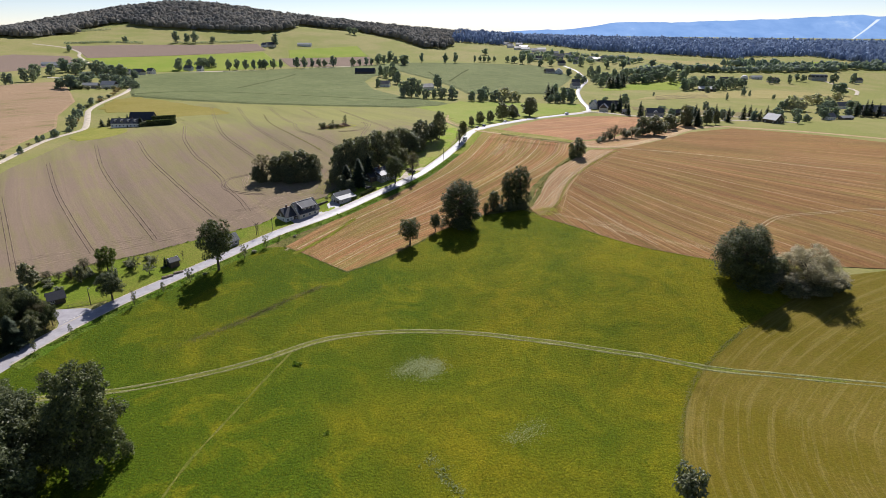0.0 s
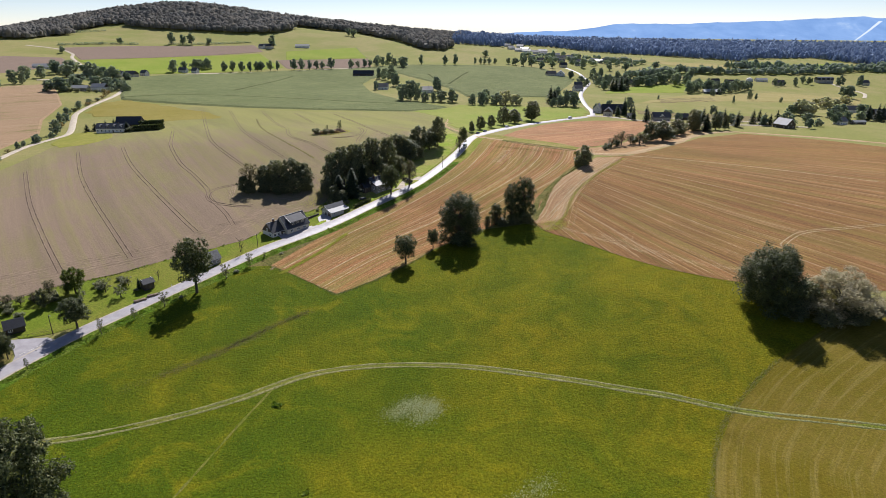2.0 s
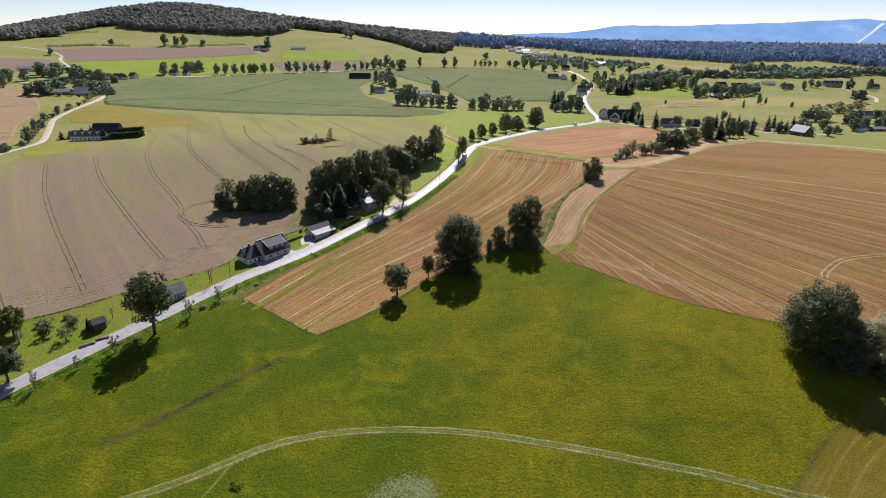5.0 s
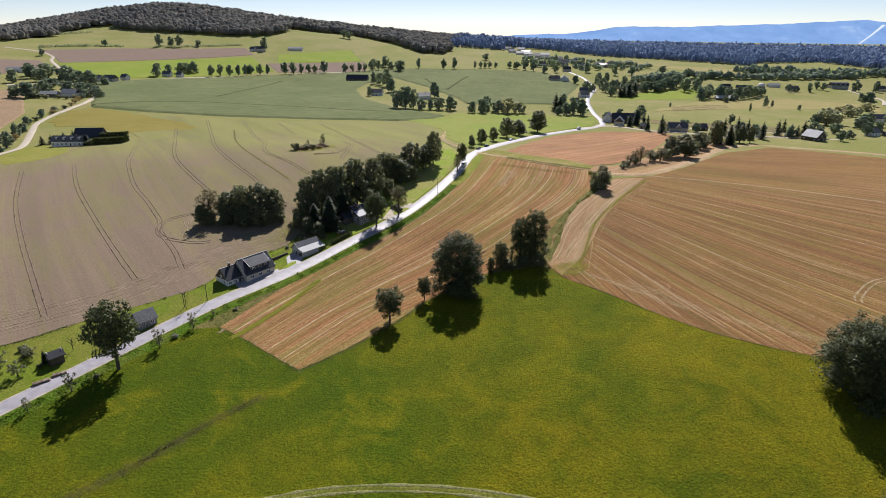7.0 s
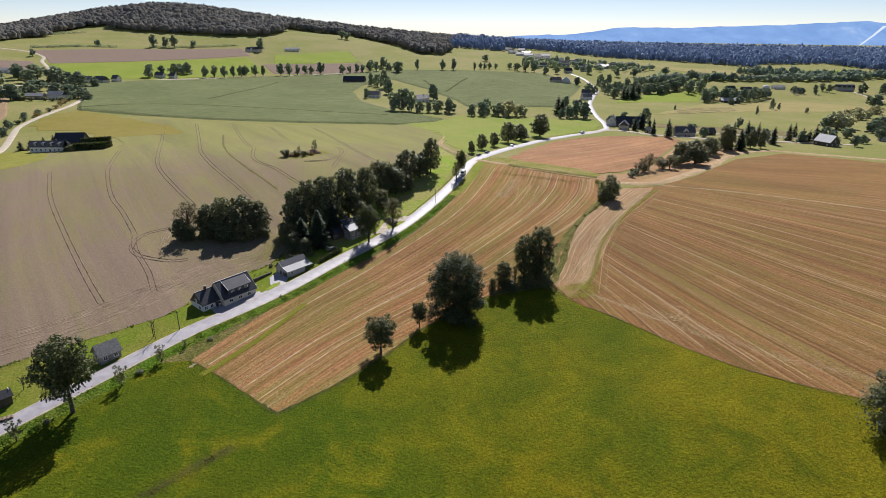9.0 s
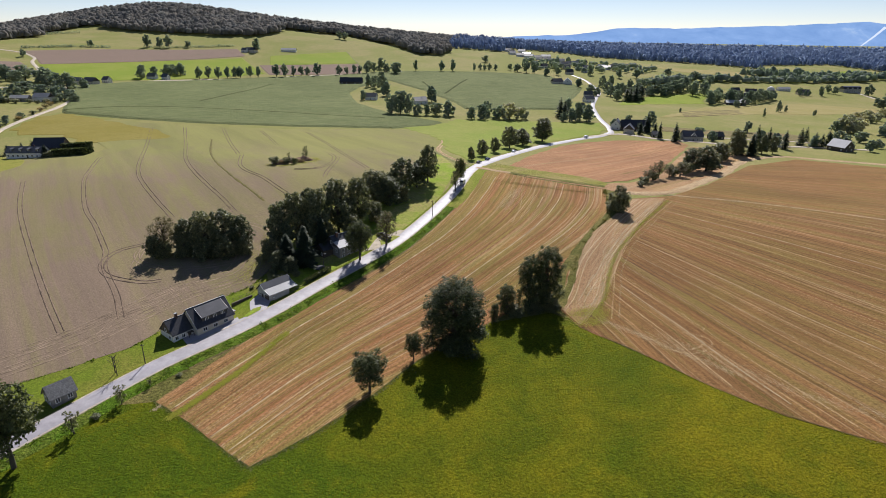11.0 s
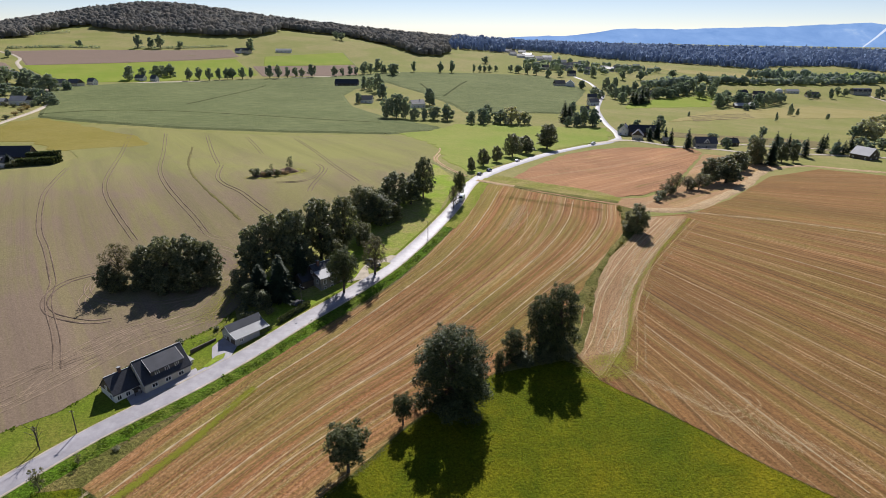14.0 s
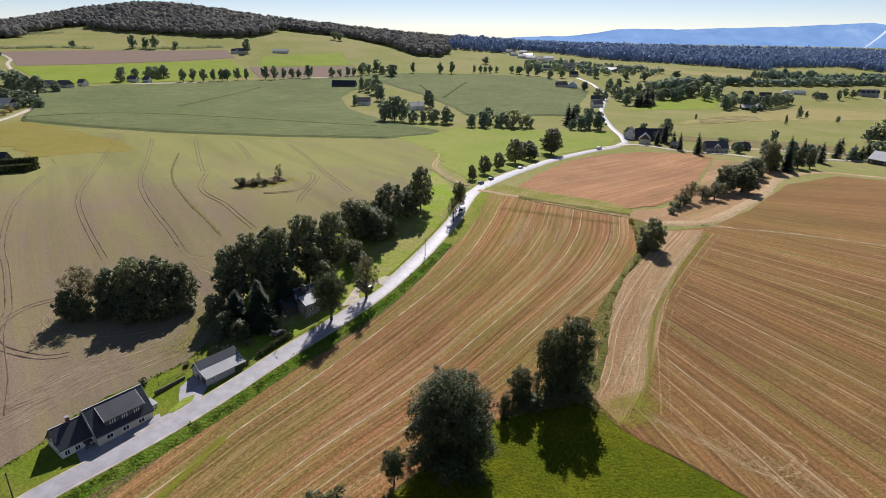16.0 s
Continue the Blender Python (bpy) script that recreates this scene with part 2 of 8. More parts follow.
M = {
    "meadow": grassland("meadow_grass", (0.059, 0.096, 0.004), (0.091, 0.119, 0.005), (0.160, 0.141, 0.006), 1.5, 0.014, 0.4, False, 0.8, (-135, 130)),
    "pasture": grassland("pasture_grass", (0.215, 0.215, 0.065), (0.185, 0.198, 0.055), (0.275, 0.238, 0.10), 0.7, 0.012, 0.3, False, 0.4),
    "lawn": grassland("lawn_grass", (0.135, 0.182, 0.018), (0.115, 0.16, 0.015), (0.185, 0.185, 0.035), 1.6, 0.06, 0.15, False, 0.7),
    # lawn green brightened: the backlit glow of the slope is in its colour
    "slope": grassland("sunny_slope_grass", (0.225, 0.30, 0.036), (0.195, 0.275, 0.03), (0.33, 0.28, 0.11), 1.2, 0.05, 0.2, False, 0.6),
    "verge": grassland("verge_grass", (0.09, 0.165, 0.012), (0.07, 0.135, 0.010), (0.135, 0.165, 0.026), 1.3, 0.15, 0.5),
    "mown": grassland("mown_grass", (0.130, 0.101, 0.010), (0.113, 0.101, 0.008), (0.156, 0.118, 0.02), 1.7, 0.03, 0.2, True, 0.5),
    "strip": stubble("stubble_strip", (0.355, 0.202, 0.093), (0.215, 0.109, 0.048), 1.1, (0.20, 0.175, 0.045), 0.52, (0.50, 0.385, 0.23), 0.5, 1.9, gauge=2.0, lines=0.6, speck=0.8, streaks=(0.37, 0.63), bands=0.55),
    "stubble": stubble("stubble_wide", (0.262, 0.15, 0.066), (0.168, 0.09, 0.036), 0.7, (0.185, 0.135, 0.042), 0.54, (0.42, 0.30, 0.165), 0.35, 1.9, gauge=2.3, lines=0.6, speck=0.75, bands=0.3),
    "headland": stubble("stubble_headland", (0.41, 0.27, 0.155), (0.29, 0.175, 0.09), 0.8, (0.20, 0.17, 0.05), 0.56, (0.50, 0.385, 0.245), 0.5, 1.9, drilled=0.0, lines=0.3, speck=0.8),
    "orange": stubble("stubble_orange", (0.38, 0.215, 0.115), (0.28, 0.15, 0.08), 0.6, weed_from=0.6, swaths=0.4, pale=(0.52, 0.36, 0.22), lines=0.5),
    "drilled": stubble("drilled_field", (0.24, 0.18, 0.128), (0.203, 0.15, 0.107), 0.5, (0.21, 0.18, 0.085), 0.53, (0.285, 0.21, 0.148), 0.3, 1.6, (0.2, 0.8), 1.2, 0.0, (280, 540), 0.3),
    "ploughed": stubble("ploughed_field", (0.23, 0.172, 0.135), (0.19, 0.138, 0.105), 0.3, weed_from=0.66, pale=(0.28, 0.20, 0.15), swaths=0.3, speck=0.5),
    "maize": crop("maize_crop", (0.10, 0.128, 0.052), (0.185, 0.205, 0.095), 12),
    # darker crop colour that stands in for the shade of a gap
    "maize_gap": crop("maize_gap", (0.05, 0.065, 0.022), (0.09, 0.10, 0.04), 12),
    "meadow_patch": grassland("yellowing_meadow", (0.21, 0.215, 0.035), (0.16, 0.18, 0.03), (0.27, 0.25, 0.06), 0.9, 0.02, 0.3, False, 0.3),
    "bright": grassland("young_crop", (0.19, 0.245, 0.03), (0.18, 0.235, 0.025), (0.23, 0.26, 0.045), 0.9, 0.02, 0.3, False, 0.3),
    "lush": grassland("lush_pasture", (0.205, 0.25, 0.045), (0.18, 0.23, 0.04), (0.25, 0.26, 0.065), 0.9, 0.02, 0.3, False, 0.4),
    "tan": grassland("dry_grass", (0.29, 0.245, 0.095), (0.25, 0.225, 0.075), (0.33, 0.27, 0.12), 0.9, 0.03, 0.3, False, 0.4),
    "ochre": grassland("ochre_grass", (0.225, 0.185, 0.04), (0.20, 0.178, 0.04), (0.25, 0.205, 0.055), 0.9, 0.03, 0.3, False, 0.35),
    "sand": grassland("sandy_track", (0.40, 0.285, 0.175), (0.31, 0.21, 0.11), (0.46, 0.345, 0.225), 1.2, 0.1, 0.1),
    "rough": grassland("rough_sedge", (0.18, 0.15, 0.07), (0.14, 0.12, 0.055), (0.24, 0.19, 0.09), 0.9, 0.06, 0.3, False, 0.7),
    "asphalt": plain("asphalt", (0.36, 0.34, 0.36), 0.55, 0, 0.14, 2.0, 0.01, 0.36),
    "gravel": plain("pale_gravel", (0.50, 0.43, 0.33), 0.9, 0, 0.2, 2.0, 0.03),
    "paving": plain("pale_concrete", (0.52, 0.48, 0.43), 0.85, 0, 0.12, 2.0, 0.01, 0.3),
    "rut": grassland("dry_rut", (0.185, 0.185, 0.085), (0.135, 0.15, 0.035), (0.235, 0.22, 0.11), 1.6, 0.12, 0.1),
    "tramline": plain("dark_wheel_track", (0.185, 0.135, 0.098), 0.95, 0, 0.4, 1.0, 0.05, 0.1),
    "furrow": grassland("furrow_grass", (0.135, 0.115, 0.05), (0.11, 0.10, 0.045), (0.17, 0.145, 0.05), 1.2, 0.1, 0.2),
    "dark_rut": plain("dark_stubble_rut", (0.145, 0.09, 0.047), 0.95, 0, 0.4, 1.0, 0.05, 0.1),
    "bleached": plain("bleached_straw", (0.50, 0.385, 0.235), 0.9, 0, 0.35, 1.0, 0.05, 0.1),
    "olive_row": leafy("olive_row_weed", (0.13, 0.135, 0.025), (0.23, 0.215, 0.055), 0.1, 0.9, 0.3),
    "straw": plain("straw_line", (0.50, 0.355, 0.18), 0.9, 0, 0.25, 1.0, 0.05),
    "faint": grassland("faint_rut", (0.13, 0.145, 0.025), (0.10, 0.125, 0.012), (0.17, 0.165, 0.04), 1.6, 0.12, 0.1),
    "tuft": leafy("grass_tuft", (0.11, 0.15, 0.007), (0.25, 0.225, 0.02), 0.2, 0.7, 0.5),
    "tyre": plain("tyre_rubber", (0.02, 0.02, 0.02), 0.8),
    "log": plain("split_log", (0.22, 0.17, 0.12), 0.85, 0, 0.3),
    "white_paint": plain("white_car_paint", (0.8, 0.8, 0.8), 0.25, 0, 0.02, 1.0, 0.0),
    "grey_paint": plain("grey_car_paint", (0.10, 0.10, 0.11), 0.25, 0.3, 0.03, 1.0, 0.0),
    "black_paint": plain("black_car_paint", (0.015, 0.015, 0.018), 0.2, 0, 0.03, 1.0, 0.0),
    "blue_paint": plain("blue_car_paint", (0.03, 0.05, 0.12), 0.25, 0.2, 0.03, 1.0, 0.0),
    "bark": plain("bark", (0.10, 0.08, 0.06), 0.9, 0, 0.3, 2.0, 0.05),
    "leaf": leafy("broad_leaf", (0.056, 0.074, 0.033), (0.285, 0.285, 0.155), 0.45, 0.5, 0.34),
    # leaf colour paled and blued: distance haze is painted into it
    "leaf_hazy": leafy("hazy_leaf", (0.18, 0.23, 0.21), (0.315, 0.365, 0.31), 0.15, 0.85, 0.5),
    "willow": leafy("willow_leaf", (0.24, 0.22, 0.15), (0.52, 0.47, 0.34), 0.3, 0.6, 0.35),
    # willow colour again, lifted to make up for the crowns' backlit dark side
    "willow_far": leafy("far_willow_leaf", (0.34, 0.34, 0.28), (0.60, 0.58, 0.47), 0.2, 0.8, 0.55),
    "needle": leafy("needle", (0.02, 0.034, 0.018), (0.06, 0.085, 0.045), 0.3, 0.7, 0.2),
    # blue haze of the distance is put into the needle colour
    "needle_hazy": leafy("hazy_needle", (0.215, 0.275, 0.42), (0.275, 0.34, 0.48), 0.0, 1.0, 0.5, 0.02),
    # hill wood greyed and lightened, its haze painted into the crowns
    "wood_hazy": leafy("hazy_wood", (0.13, 0.15, 0.16), (0.285, 0.27, 0.24), 0.1, 0.9, 0.5, 0.02),
    "weed": leafy("pale_weed", (0.18, 0.23, 0.11), (0.34, 0.37, 0.205), 0.05, 0.9, 0.3),
    "dark_weed": leafy("dark_weed", (0.10, 0.165, 0.02), (0.20, 0.26, 0.04), 0.2, 0.75, 0.5),
    "autumn_leaf": leafy("turning_leaf", (0.062, 0.062, 0.03), (0.20, 0.175, 0.09), 0.3, 0.6, 0.35),
    "earth": plain("bare_earth", (0.235, 0.155, 0.105), 0.95, 0, 0.35, 1.2, 0.15, 0.1),
    "brush": leafy("dry_brush", (0.17, 0.12, 0.05), (0.33, 0.25, 0.12), 0.3, 0.7, 0.45),
    "plaster": plain("cream_plaster", (0.60, 0.54, 0.43), 0.85, 0, 0.07),
    "white": plain("white_plaster", (0.72, 0.70, 0.66), 0.8, 0, 0.05),
    "render": plain("grey_render", (0.40, 0.39, 0.37), 0.9, 0, 0.12),
    "stone": plain("grey_masonry", (0.26, 0.24, 0.22), 0.9, 0, 0.25, 3.0, 0.06),
    "timber": plain("dark_timber", (0.085, 0.065, 0.05), 0.7, 0, 0.25),
    "slate": slate("dark_slate", (0.036, 0.038, 0.046)),
    "tile": plain("grey_roofing", (0.085, 0.09, 0.102), 0.5, 0, 0.12, 1.5, 0.01, 0.45),
    # roof slate made lighter for the glint on the dormer's shallow slope
    "dormer_slate": plain("glint_slate", (0.062, 0.066, 0.08), 0.65, 0, 0.15, 1.5, 0.01, 0.25),
    # lighter copy of the sheet metal, for slopes that gleam in the sun
    "bright_sheet": plain("bright_sheet_metal", (0.46, 0.46, 0.47), 0.65, 0.0, 0.06, 1.0, 0.0, 0.5),
    "sheet": plain("sheet_metal_roof", (0.30, 0.305, 0.31), 0.6, 0, 0.08, 1.0, 0.0, 0.3),
    "glass": plain("window_glass", (0.03, 0.035, 0.04), 0.06, 0, 0.1, 1.0, 0.0),
    "trim": plain("pale_metal_trim", (0.50, 0.50, 0.51), 0.5, 0.2, 0.08),
    "frame": plain("white_window_frame", (0.8, 0.8, 0.79), 0.5, 0, 0.05),
    "tilled": stubble("tilled_stubble", (0.34, 0.235, 0.145), (0.27, 0.18, 0.11), 0.3, weed_from=0.6, pale=(0.40, 0.30, 0.20), swaths=0.4),
    "wedge": grassland("dry_wedge_grass", (0.21, 0.20, 0.05), (0.18, 0.185, 0.035), (0.30, 0.235, 0.10), 1.2, 0.06, 0.2),
    "bank": grassland("rough_bank_grass", (0.13, 0.125, 0.035), (0.10, 0.105, 0.028), (0.20, 0.165, 0.06), 1.2, 0.12, 0.4),
    "chaff": leafy("strewn_straw", (0.36, 0.27, 0.15), (0.62, 0.50, 0.31), 0.2, 0.8, 0.1),
    "green_weed": leafy("low_green_weed", (0.25, 0.275, 0.035), (0.42, 0.40, 0.085), 0.1, 0.9, 0.3),
    "yellow_weed": leafy("yellow_weed", (0.27, 0.29, 0.03), (0.38, 0.37, 0.06), 0.1, 0.9, 0.3),
    "olive_weed": leafy("olive_weed", (0.11, 0.11, 0.035), (0.22, 0.19, 0.07), 0.2, 0.8, 0.4),
    "bank_tuft": leafy("bank_tuft", (0.10, 0.125, 0.03), (0.24, 0.22, 0.085), 0.2, 0.8, 0.45),
    "dark_brush": leafy("dead_weed", (0.065, 0.066, 0.02), (0.15, 0.13, 0.045), 0.2, 0.8, 0.2),
    "weathered": slate("weathered_roof", (0.24, 0.235, 0.23), 0.8),
    "pale_track": plain("pale_wheel_track", (0.268, 0.20, 0.138), 0.95, 0, 0.3, 1.0, 0.05, 0.1),
    "green_strip": grassland("green_strip_grass", (0.19, 0.215, 0.03), (0.16, 0.19, 0.025), (0.25, 0.24, 0.055), 1.6, 0.12, 0.1),
    "lime_leaf": leafy("lime_leaf", (0.11, 0.15, 0.02), (0.27, 0.30, 0.06), 0.4, 0.5, 0.5),
    "dark_leaf": leafy("dark_broad_leaf", (0.030, 0.046, 0.018), (0.158, 0.176, 0.074), 0.28, 0.5, 0.28),
    "brickwork": plain("chimney_brick", (0.16, 0.09, 0.07), 0.9, 0, 0.2),
}


# ---------------------------------------------------------------- the lie of the land
ACROSS = np.array([-0.8, -0.5, -0.25, 0.0, 0.25, 0.5, 0.8])
AWAY, HEIGHTS = [], []


def contour(y, *heights):
    AWAY.append(y), HEIGHTS.append(heights)


contour(40, -8, -9.5, -10.1, -9.8, -10.8, -9.6, -7.4)
contour(150, -2.2, -4.2, -7.5, -8.8, -8.2, -3.9, -0.5)
contour(220, 2.9, 1.8, -1, -3.5, 1.3, 3.5, 5)
contour(290, 6, 7.2, 6.7, 1.9, 5.4, 7.6, 8)
contour(360, 7.6, 11.1, 13.2, 11.5, 11.5, 9.4, 7.6)
contour(440, 9.9, 13.4, 21, 20.6, 12.2, 7.9, 4.7)
contour(540, 16.4, 15.4, 18.2, 17.5, 8.2, 5.9, -0.4)
contour(680, 27.2, 24.8, 18.4, 11.2, 4.7, -0.1, -7.7)
contour(850, 42.1, 27.8, 16.6, 13.3, 6.1, -6.6, -15.2)
contour(1050, 62, 40, 21, 21.3, 4.2, -10.2, -18.8)
contour(1300, 83.9, 68.2, 45.9, 32.5, 17.5, -0.1, -18.5)
contour(1600, 55, 92, 90.6, 55.6, 27.7, 13.9, 0.5)
contour(1950, 40, 118, 112, 70.9, 33.2, 19.6, 9.3)
contour(3200, 62.8, 61.4, 58.1, 50, 34.3, 22.9, 14.1)
AWAY, HEIGHTS = np.array(AWAY, float), np.array(HEIGHTS)


def spans(knots, v):
    v = np.clip(v, knots[0], knots[-1])
    i = np.clip(np.searchsorted(knots, v, side="right") - 1, 0, len(knots) - 2)
    s = (v - knots[i]) / (knots[i + 1] - knots[i])
    w = (-0.5 * s + s * s - 0.5 * s**3, 1 - 2.5 * s * s + 1.5 * s**3, 0.5 * s + 2 * s * s - 1.5 * s**3, -0.5 * s * s + 0.5 * s**3)
    return [(np.clip(i + k - 1, 0, len(knots) - 1), w[k]) for k in range(4)]


def land(x, y):
    """Height of the ground, for arrays or single places."""
    x, y = np.asarray(x, float), np.asarray(y, float)
    z = np.zeros(np.broadcast(x, y).shape)
    for a, wa in spans(ACROSS, x / (np.maximum(y, -60) + 150)):
        for b, wb in spans(AWAY, y):
            z = z + wa * wb * HEIGHTS[b, a]
    return z + 27 * np.exp(-(((x + 755) / 170) ** 2 + ((y - 1900) / 200) ** 2) / 2)  # the rounded top of the hill


def ground_at(x, y):
    return float(land(x, y))


def mesh_object(name, verts, faces, material, parent=None, smooth=True):
    me = bpy.data.meshes.new(name)
    me.from_pydata([tuple(map(float, v)) for v in verts], [], [tuple(map(int, q)) for q in faces])
    me.materials.append(material)
    if smooth:
        me.polygons.foreach_set("use_smooth", [True] * len(me.polygons))
    ob = new(name, me)
    ob.parent = parent
    return ob


def build_ground():
    ys = [-320.0]
    while ys[-1] < 4950:
        ys.append(ys[-1] + (5.0 if ys[-1] < 500 else 5.0 + (ys[-1] - 500) * 0.03))
    us = np.concatenate([np.linspace(-3, -0.85, 26), np.linspace(-0.84, 0.84, 170), np.linspace(0.85, 3, 26)])
    yy, uu = np.meshgrid(np.array(ys), us, indexing="ij")
    xx = uu * (np.maximum(yy, -60) + 150)
    v = np.stack([xx, yy, land(xx, yy)], -1).reshape(-1, 3)
    n, m = len(ys), len(us)
    i = (np.arange(n - 1)[:, None] * m + np.arange(m - 1)[None]).ravel()
    return mesh_object("ground", v, np.stack([i, i + 1, i + m + 1, i + m], -1), M["pasture"])


tagged(build_ground(), "rolling green pasture reaching to the hills", "ground", kind="structure")


def inside(poly, x, y):
    hit = np.zeros(np.shape(x), bool)
    for (x0, y0), (x1, y1) in zip(poly, poly[1:] + poly[:1]):
        if y0 != y1:
            hit ^= ((y0 > y) != (y1 > y)) & (x < (x1 - x0) * (y - y0) / (y1 - y0) + x0)
    return hit


def finer(line, step, closed=False):
    """The line with points at most step apart, its corners eased."""
    pts = [Vector(p) for p in line]
    n, out = len(pts), []
    for i in range(n if closed else n - 1):
        a, b = pts[i], pts[(i + 1) % n]
        p = pts[i - 1] if closed or i else a * 2 - b
        q = pts[(i + 2) % n] if closed or i + 2 < n else b * 2 - a
        k = max(1, math.ceil((b - a).length / step))
        for j in range(k):
            s = j / k
            if closed:
                out.append(a.lerp(b, s))
            else:
                out.append(0.5 * (2 * a + (b - p) * s + (2 * p - 5 * a + 4 * b - q) * s * s + (3 * a - p - 3 * b + q) * s**3))
    return out if closed else out + [pts[-1]]


def field(name, poly, material, label, category="field", lift=0.12, step=8.0, skirt=0.0, ragged=0.0, kind="structure", rows=None):
    """A piece of land laid over the ground; with a skirt it has sides of its own."""
    rng = random.Random(len(poly) * 7 + int(abs(poly[0][0])))
    rim = [p + Vector((rng.uniform(-ragged, ragged), rng.uniform(-ragged, ragged))) for p in finer(poly, step, True)]
    lo, hi = np.min(poly, 0), np.max(poly, 0)
    gx, gy = np.meshgrid(np.arange(lo[0], hi[0], step), np.arange(lo[1], hi[1], step))
    ok = inside([tuple(p) for p in poly], gx, gy)
    pts = rim + [Vector(p) for p in zip(gx[ok], gy[ok])]
    n = len(rim)
    vs, _, fs, *_ = delaunay_2d_cdt(pts, [], [list(range(n))], 1, 0.01)
    xy = np.array([tuple(v) for v in vs])
    z = land(xy[:, 0], xy[:, 1]) + lift
    verts, faces = np.column_stack([xy, z]).tolist(), [list(q) for q in fs]
    if skirt:
        count = {}
        for q in faces:
            for a, b in zip(q, q[1:] + q[:1]):
                count[(a, b)] = 1
        for a, b in [e for e in count if (e[1], e[0]) not in count]:
            k = len(verts)
            out = Vector((verts[b][1] - verts[a][1], verts[a][0] - verts[b][0])).normalized() * skirt * 3.5
            verts += [[verts[b][0] + out.x, verts[b][1] + out.y, verts[b][2] - skirt], [verts[a][0] + out.x, verts[a][1] + out.y, verts[a][2] - skirt]]
            faces.append([b, a, k + 1, k])
    ob = mesh_object(name, verts, faces, material, smooth=not skirt)
    if rows is not None:
        lay_rows(ob.data, rows)
    return tagged(ob, label, category, kind=kind)


def along_line(line, co):
    """How far along a line, and how far to its left, each place lies."""
    pts = np.array([tuple(p) for p in finer(line, 6.0)])
    a, d = pts[:-1], pts[1:] - pts[:-1]
    size = np.linalg.norm(d, axis=1)
    start = np.concatenate([[0], np.cumsum(size)[:-1]])
    rel = co[:, None] - a[None]
    t = np.sum(rel * d[None], 2) / size[None] ** 2
    lo, hi = np.zeros(len(a)), np.ones(len(a))
    lo[0], hi[-1] = -99, 99
    t = np.clip(t, lo[None], hi[None])
    off = rel - t[:, :, None] * d[None]
    best = np.argmin(np.sum(off**2, 2), 1)
    k = np.arange(len(co))
    side = np.sign(d[best, 0] * rel[k, best, 1] - d[best, 1] * rel[k, best, 0])
    return start[best] + t[k, best] * size[best], side * np.linalg.norm(off[k, best], axis=1)


def lay_rows(me, line):
    """Texture coordinates in metres along and across a guiding line, or fanned between two, so that drilled rows follow."""
    co = np.array([v.co[:2] for v in me.vertices])
    if isinstance(line, tuple):
        u, a = along_line(line[0], co)
        b = along_line(line[1], co)[1]
        uv = np.stack([u, line[2] * a / np.where(np.abs(a - b) < 8.0, 8.0 * np.sign(a - b + 1e-6), a - b)], 1)
    else:
        uv = np.stack(along_line(line, co), 1)
    layer = me.uv_layers.new(name="rows")
    index = np.zeros(len(me.loops), int)
    me.loops.foreach_get("vertex_index", index)
    layer.data.foreach_set("uv", uv[index].ravel())


def ribbon(name, line, width, material, label, category="road", lift=0.2, step=5.0, wobble=0.0, kind="structure", crown=0.0, parent=None):
    """A road or track along a line: level across, with its edges turned down into the ground."""
    pts = finer(line, step)
    rng = random.Random(int(abs(line[0][0] * 3 + line[0][1])))
    verts, faces = [], []
    for i, p in enumerate(pts):
        d = (pts[min(i + 1, len(pts) - 1)] - pts[max(i - 1, 0)]).normalized()
        side, w = Vector((d.y, -d.x)), width * 0.5 * (1 + rng.uniform(-wobble, wobble))
        for s, dz in ((-1.0, -0.4), (-1.0, 0.0), (0.0, crown), (1.0, 0.0), (1.0, -0.4)):
            q = p + side * s * (w + (min(1.0, width * 0.5) if dz < 0 else 0))
            verts.append((q.x, q.y, ground_at(q.x, q.y) + lift + dz))
    for i in range(len(pts) - 1):
        for j in range(4):
            a = i * 5 + j
            faces.append((a, a + 1, a + 6, a + 5))
    return tagged(mesh_object(name, verts, faces, material, parent), label, category, kind=kind)


# ---------------------------------------------------------------- fields, roads and tracks
EDGE_WIDE = [(40, 302), (66.8, 272.1), (80.3, 254.8), (92.8, 243), (117.2, 226), (160, 200)]
EDGE_LEFT = [(44, 290), (47, 306), (53.3, 326), (62.2, 343), (71, 362), (84, 382), (103.4, 409.8), (112, 425)]
EDGE_MOWN = [(50, 60), (60, 108), (64, 127), (75, 151), (82.7, 160.3), (95, 172), (107, 182), (136, 201), (167, 216)]
MEADOW = [(-137, 150), (-131, 170), (-120, 192), (-106, 215), (-97, 230), (-84, 248), (-72, 249.8), (-59.8, 242.7), (-40.8, 228.6), (-28.1, 240.5), (-12.3, 259.3), (-2.2, 273),
          (20.3, 293.3), (46, 300), (50.2, 289.6), (66.8, 272.1), (80.3, 254.8), (92.8, 242.1), (105.7, 234.1), (117.2, 228.8), (143, 223), (155, 212),
          (135.9, 201.2), (107.1, 182.3), (82.7, 160.3), (71, 143.4), (62.8, 125), (59, 105), (45, 40), (0, -60), (-120, -60), (-170, 60)]
field("meadow", MEADOW, M["meadow"], "vivid green hay meadow with darker tufts", "meadow")
field("meadow", [(45, 40), (59, 105), (62.8, 125), (71, 143.4), (82.7, 160.3), (107.1, 182.3), (135.9, 201.2), (155, 213), (178, 217), (230, 215), (260, 90), (190, 0), (60, -40)],
      M["mown"], "mown yellowish green hay field with curved swaths", "meadow", rows=EDGE_MOWN)
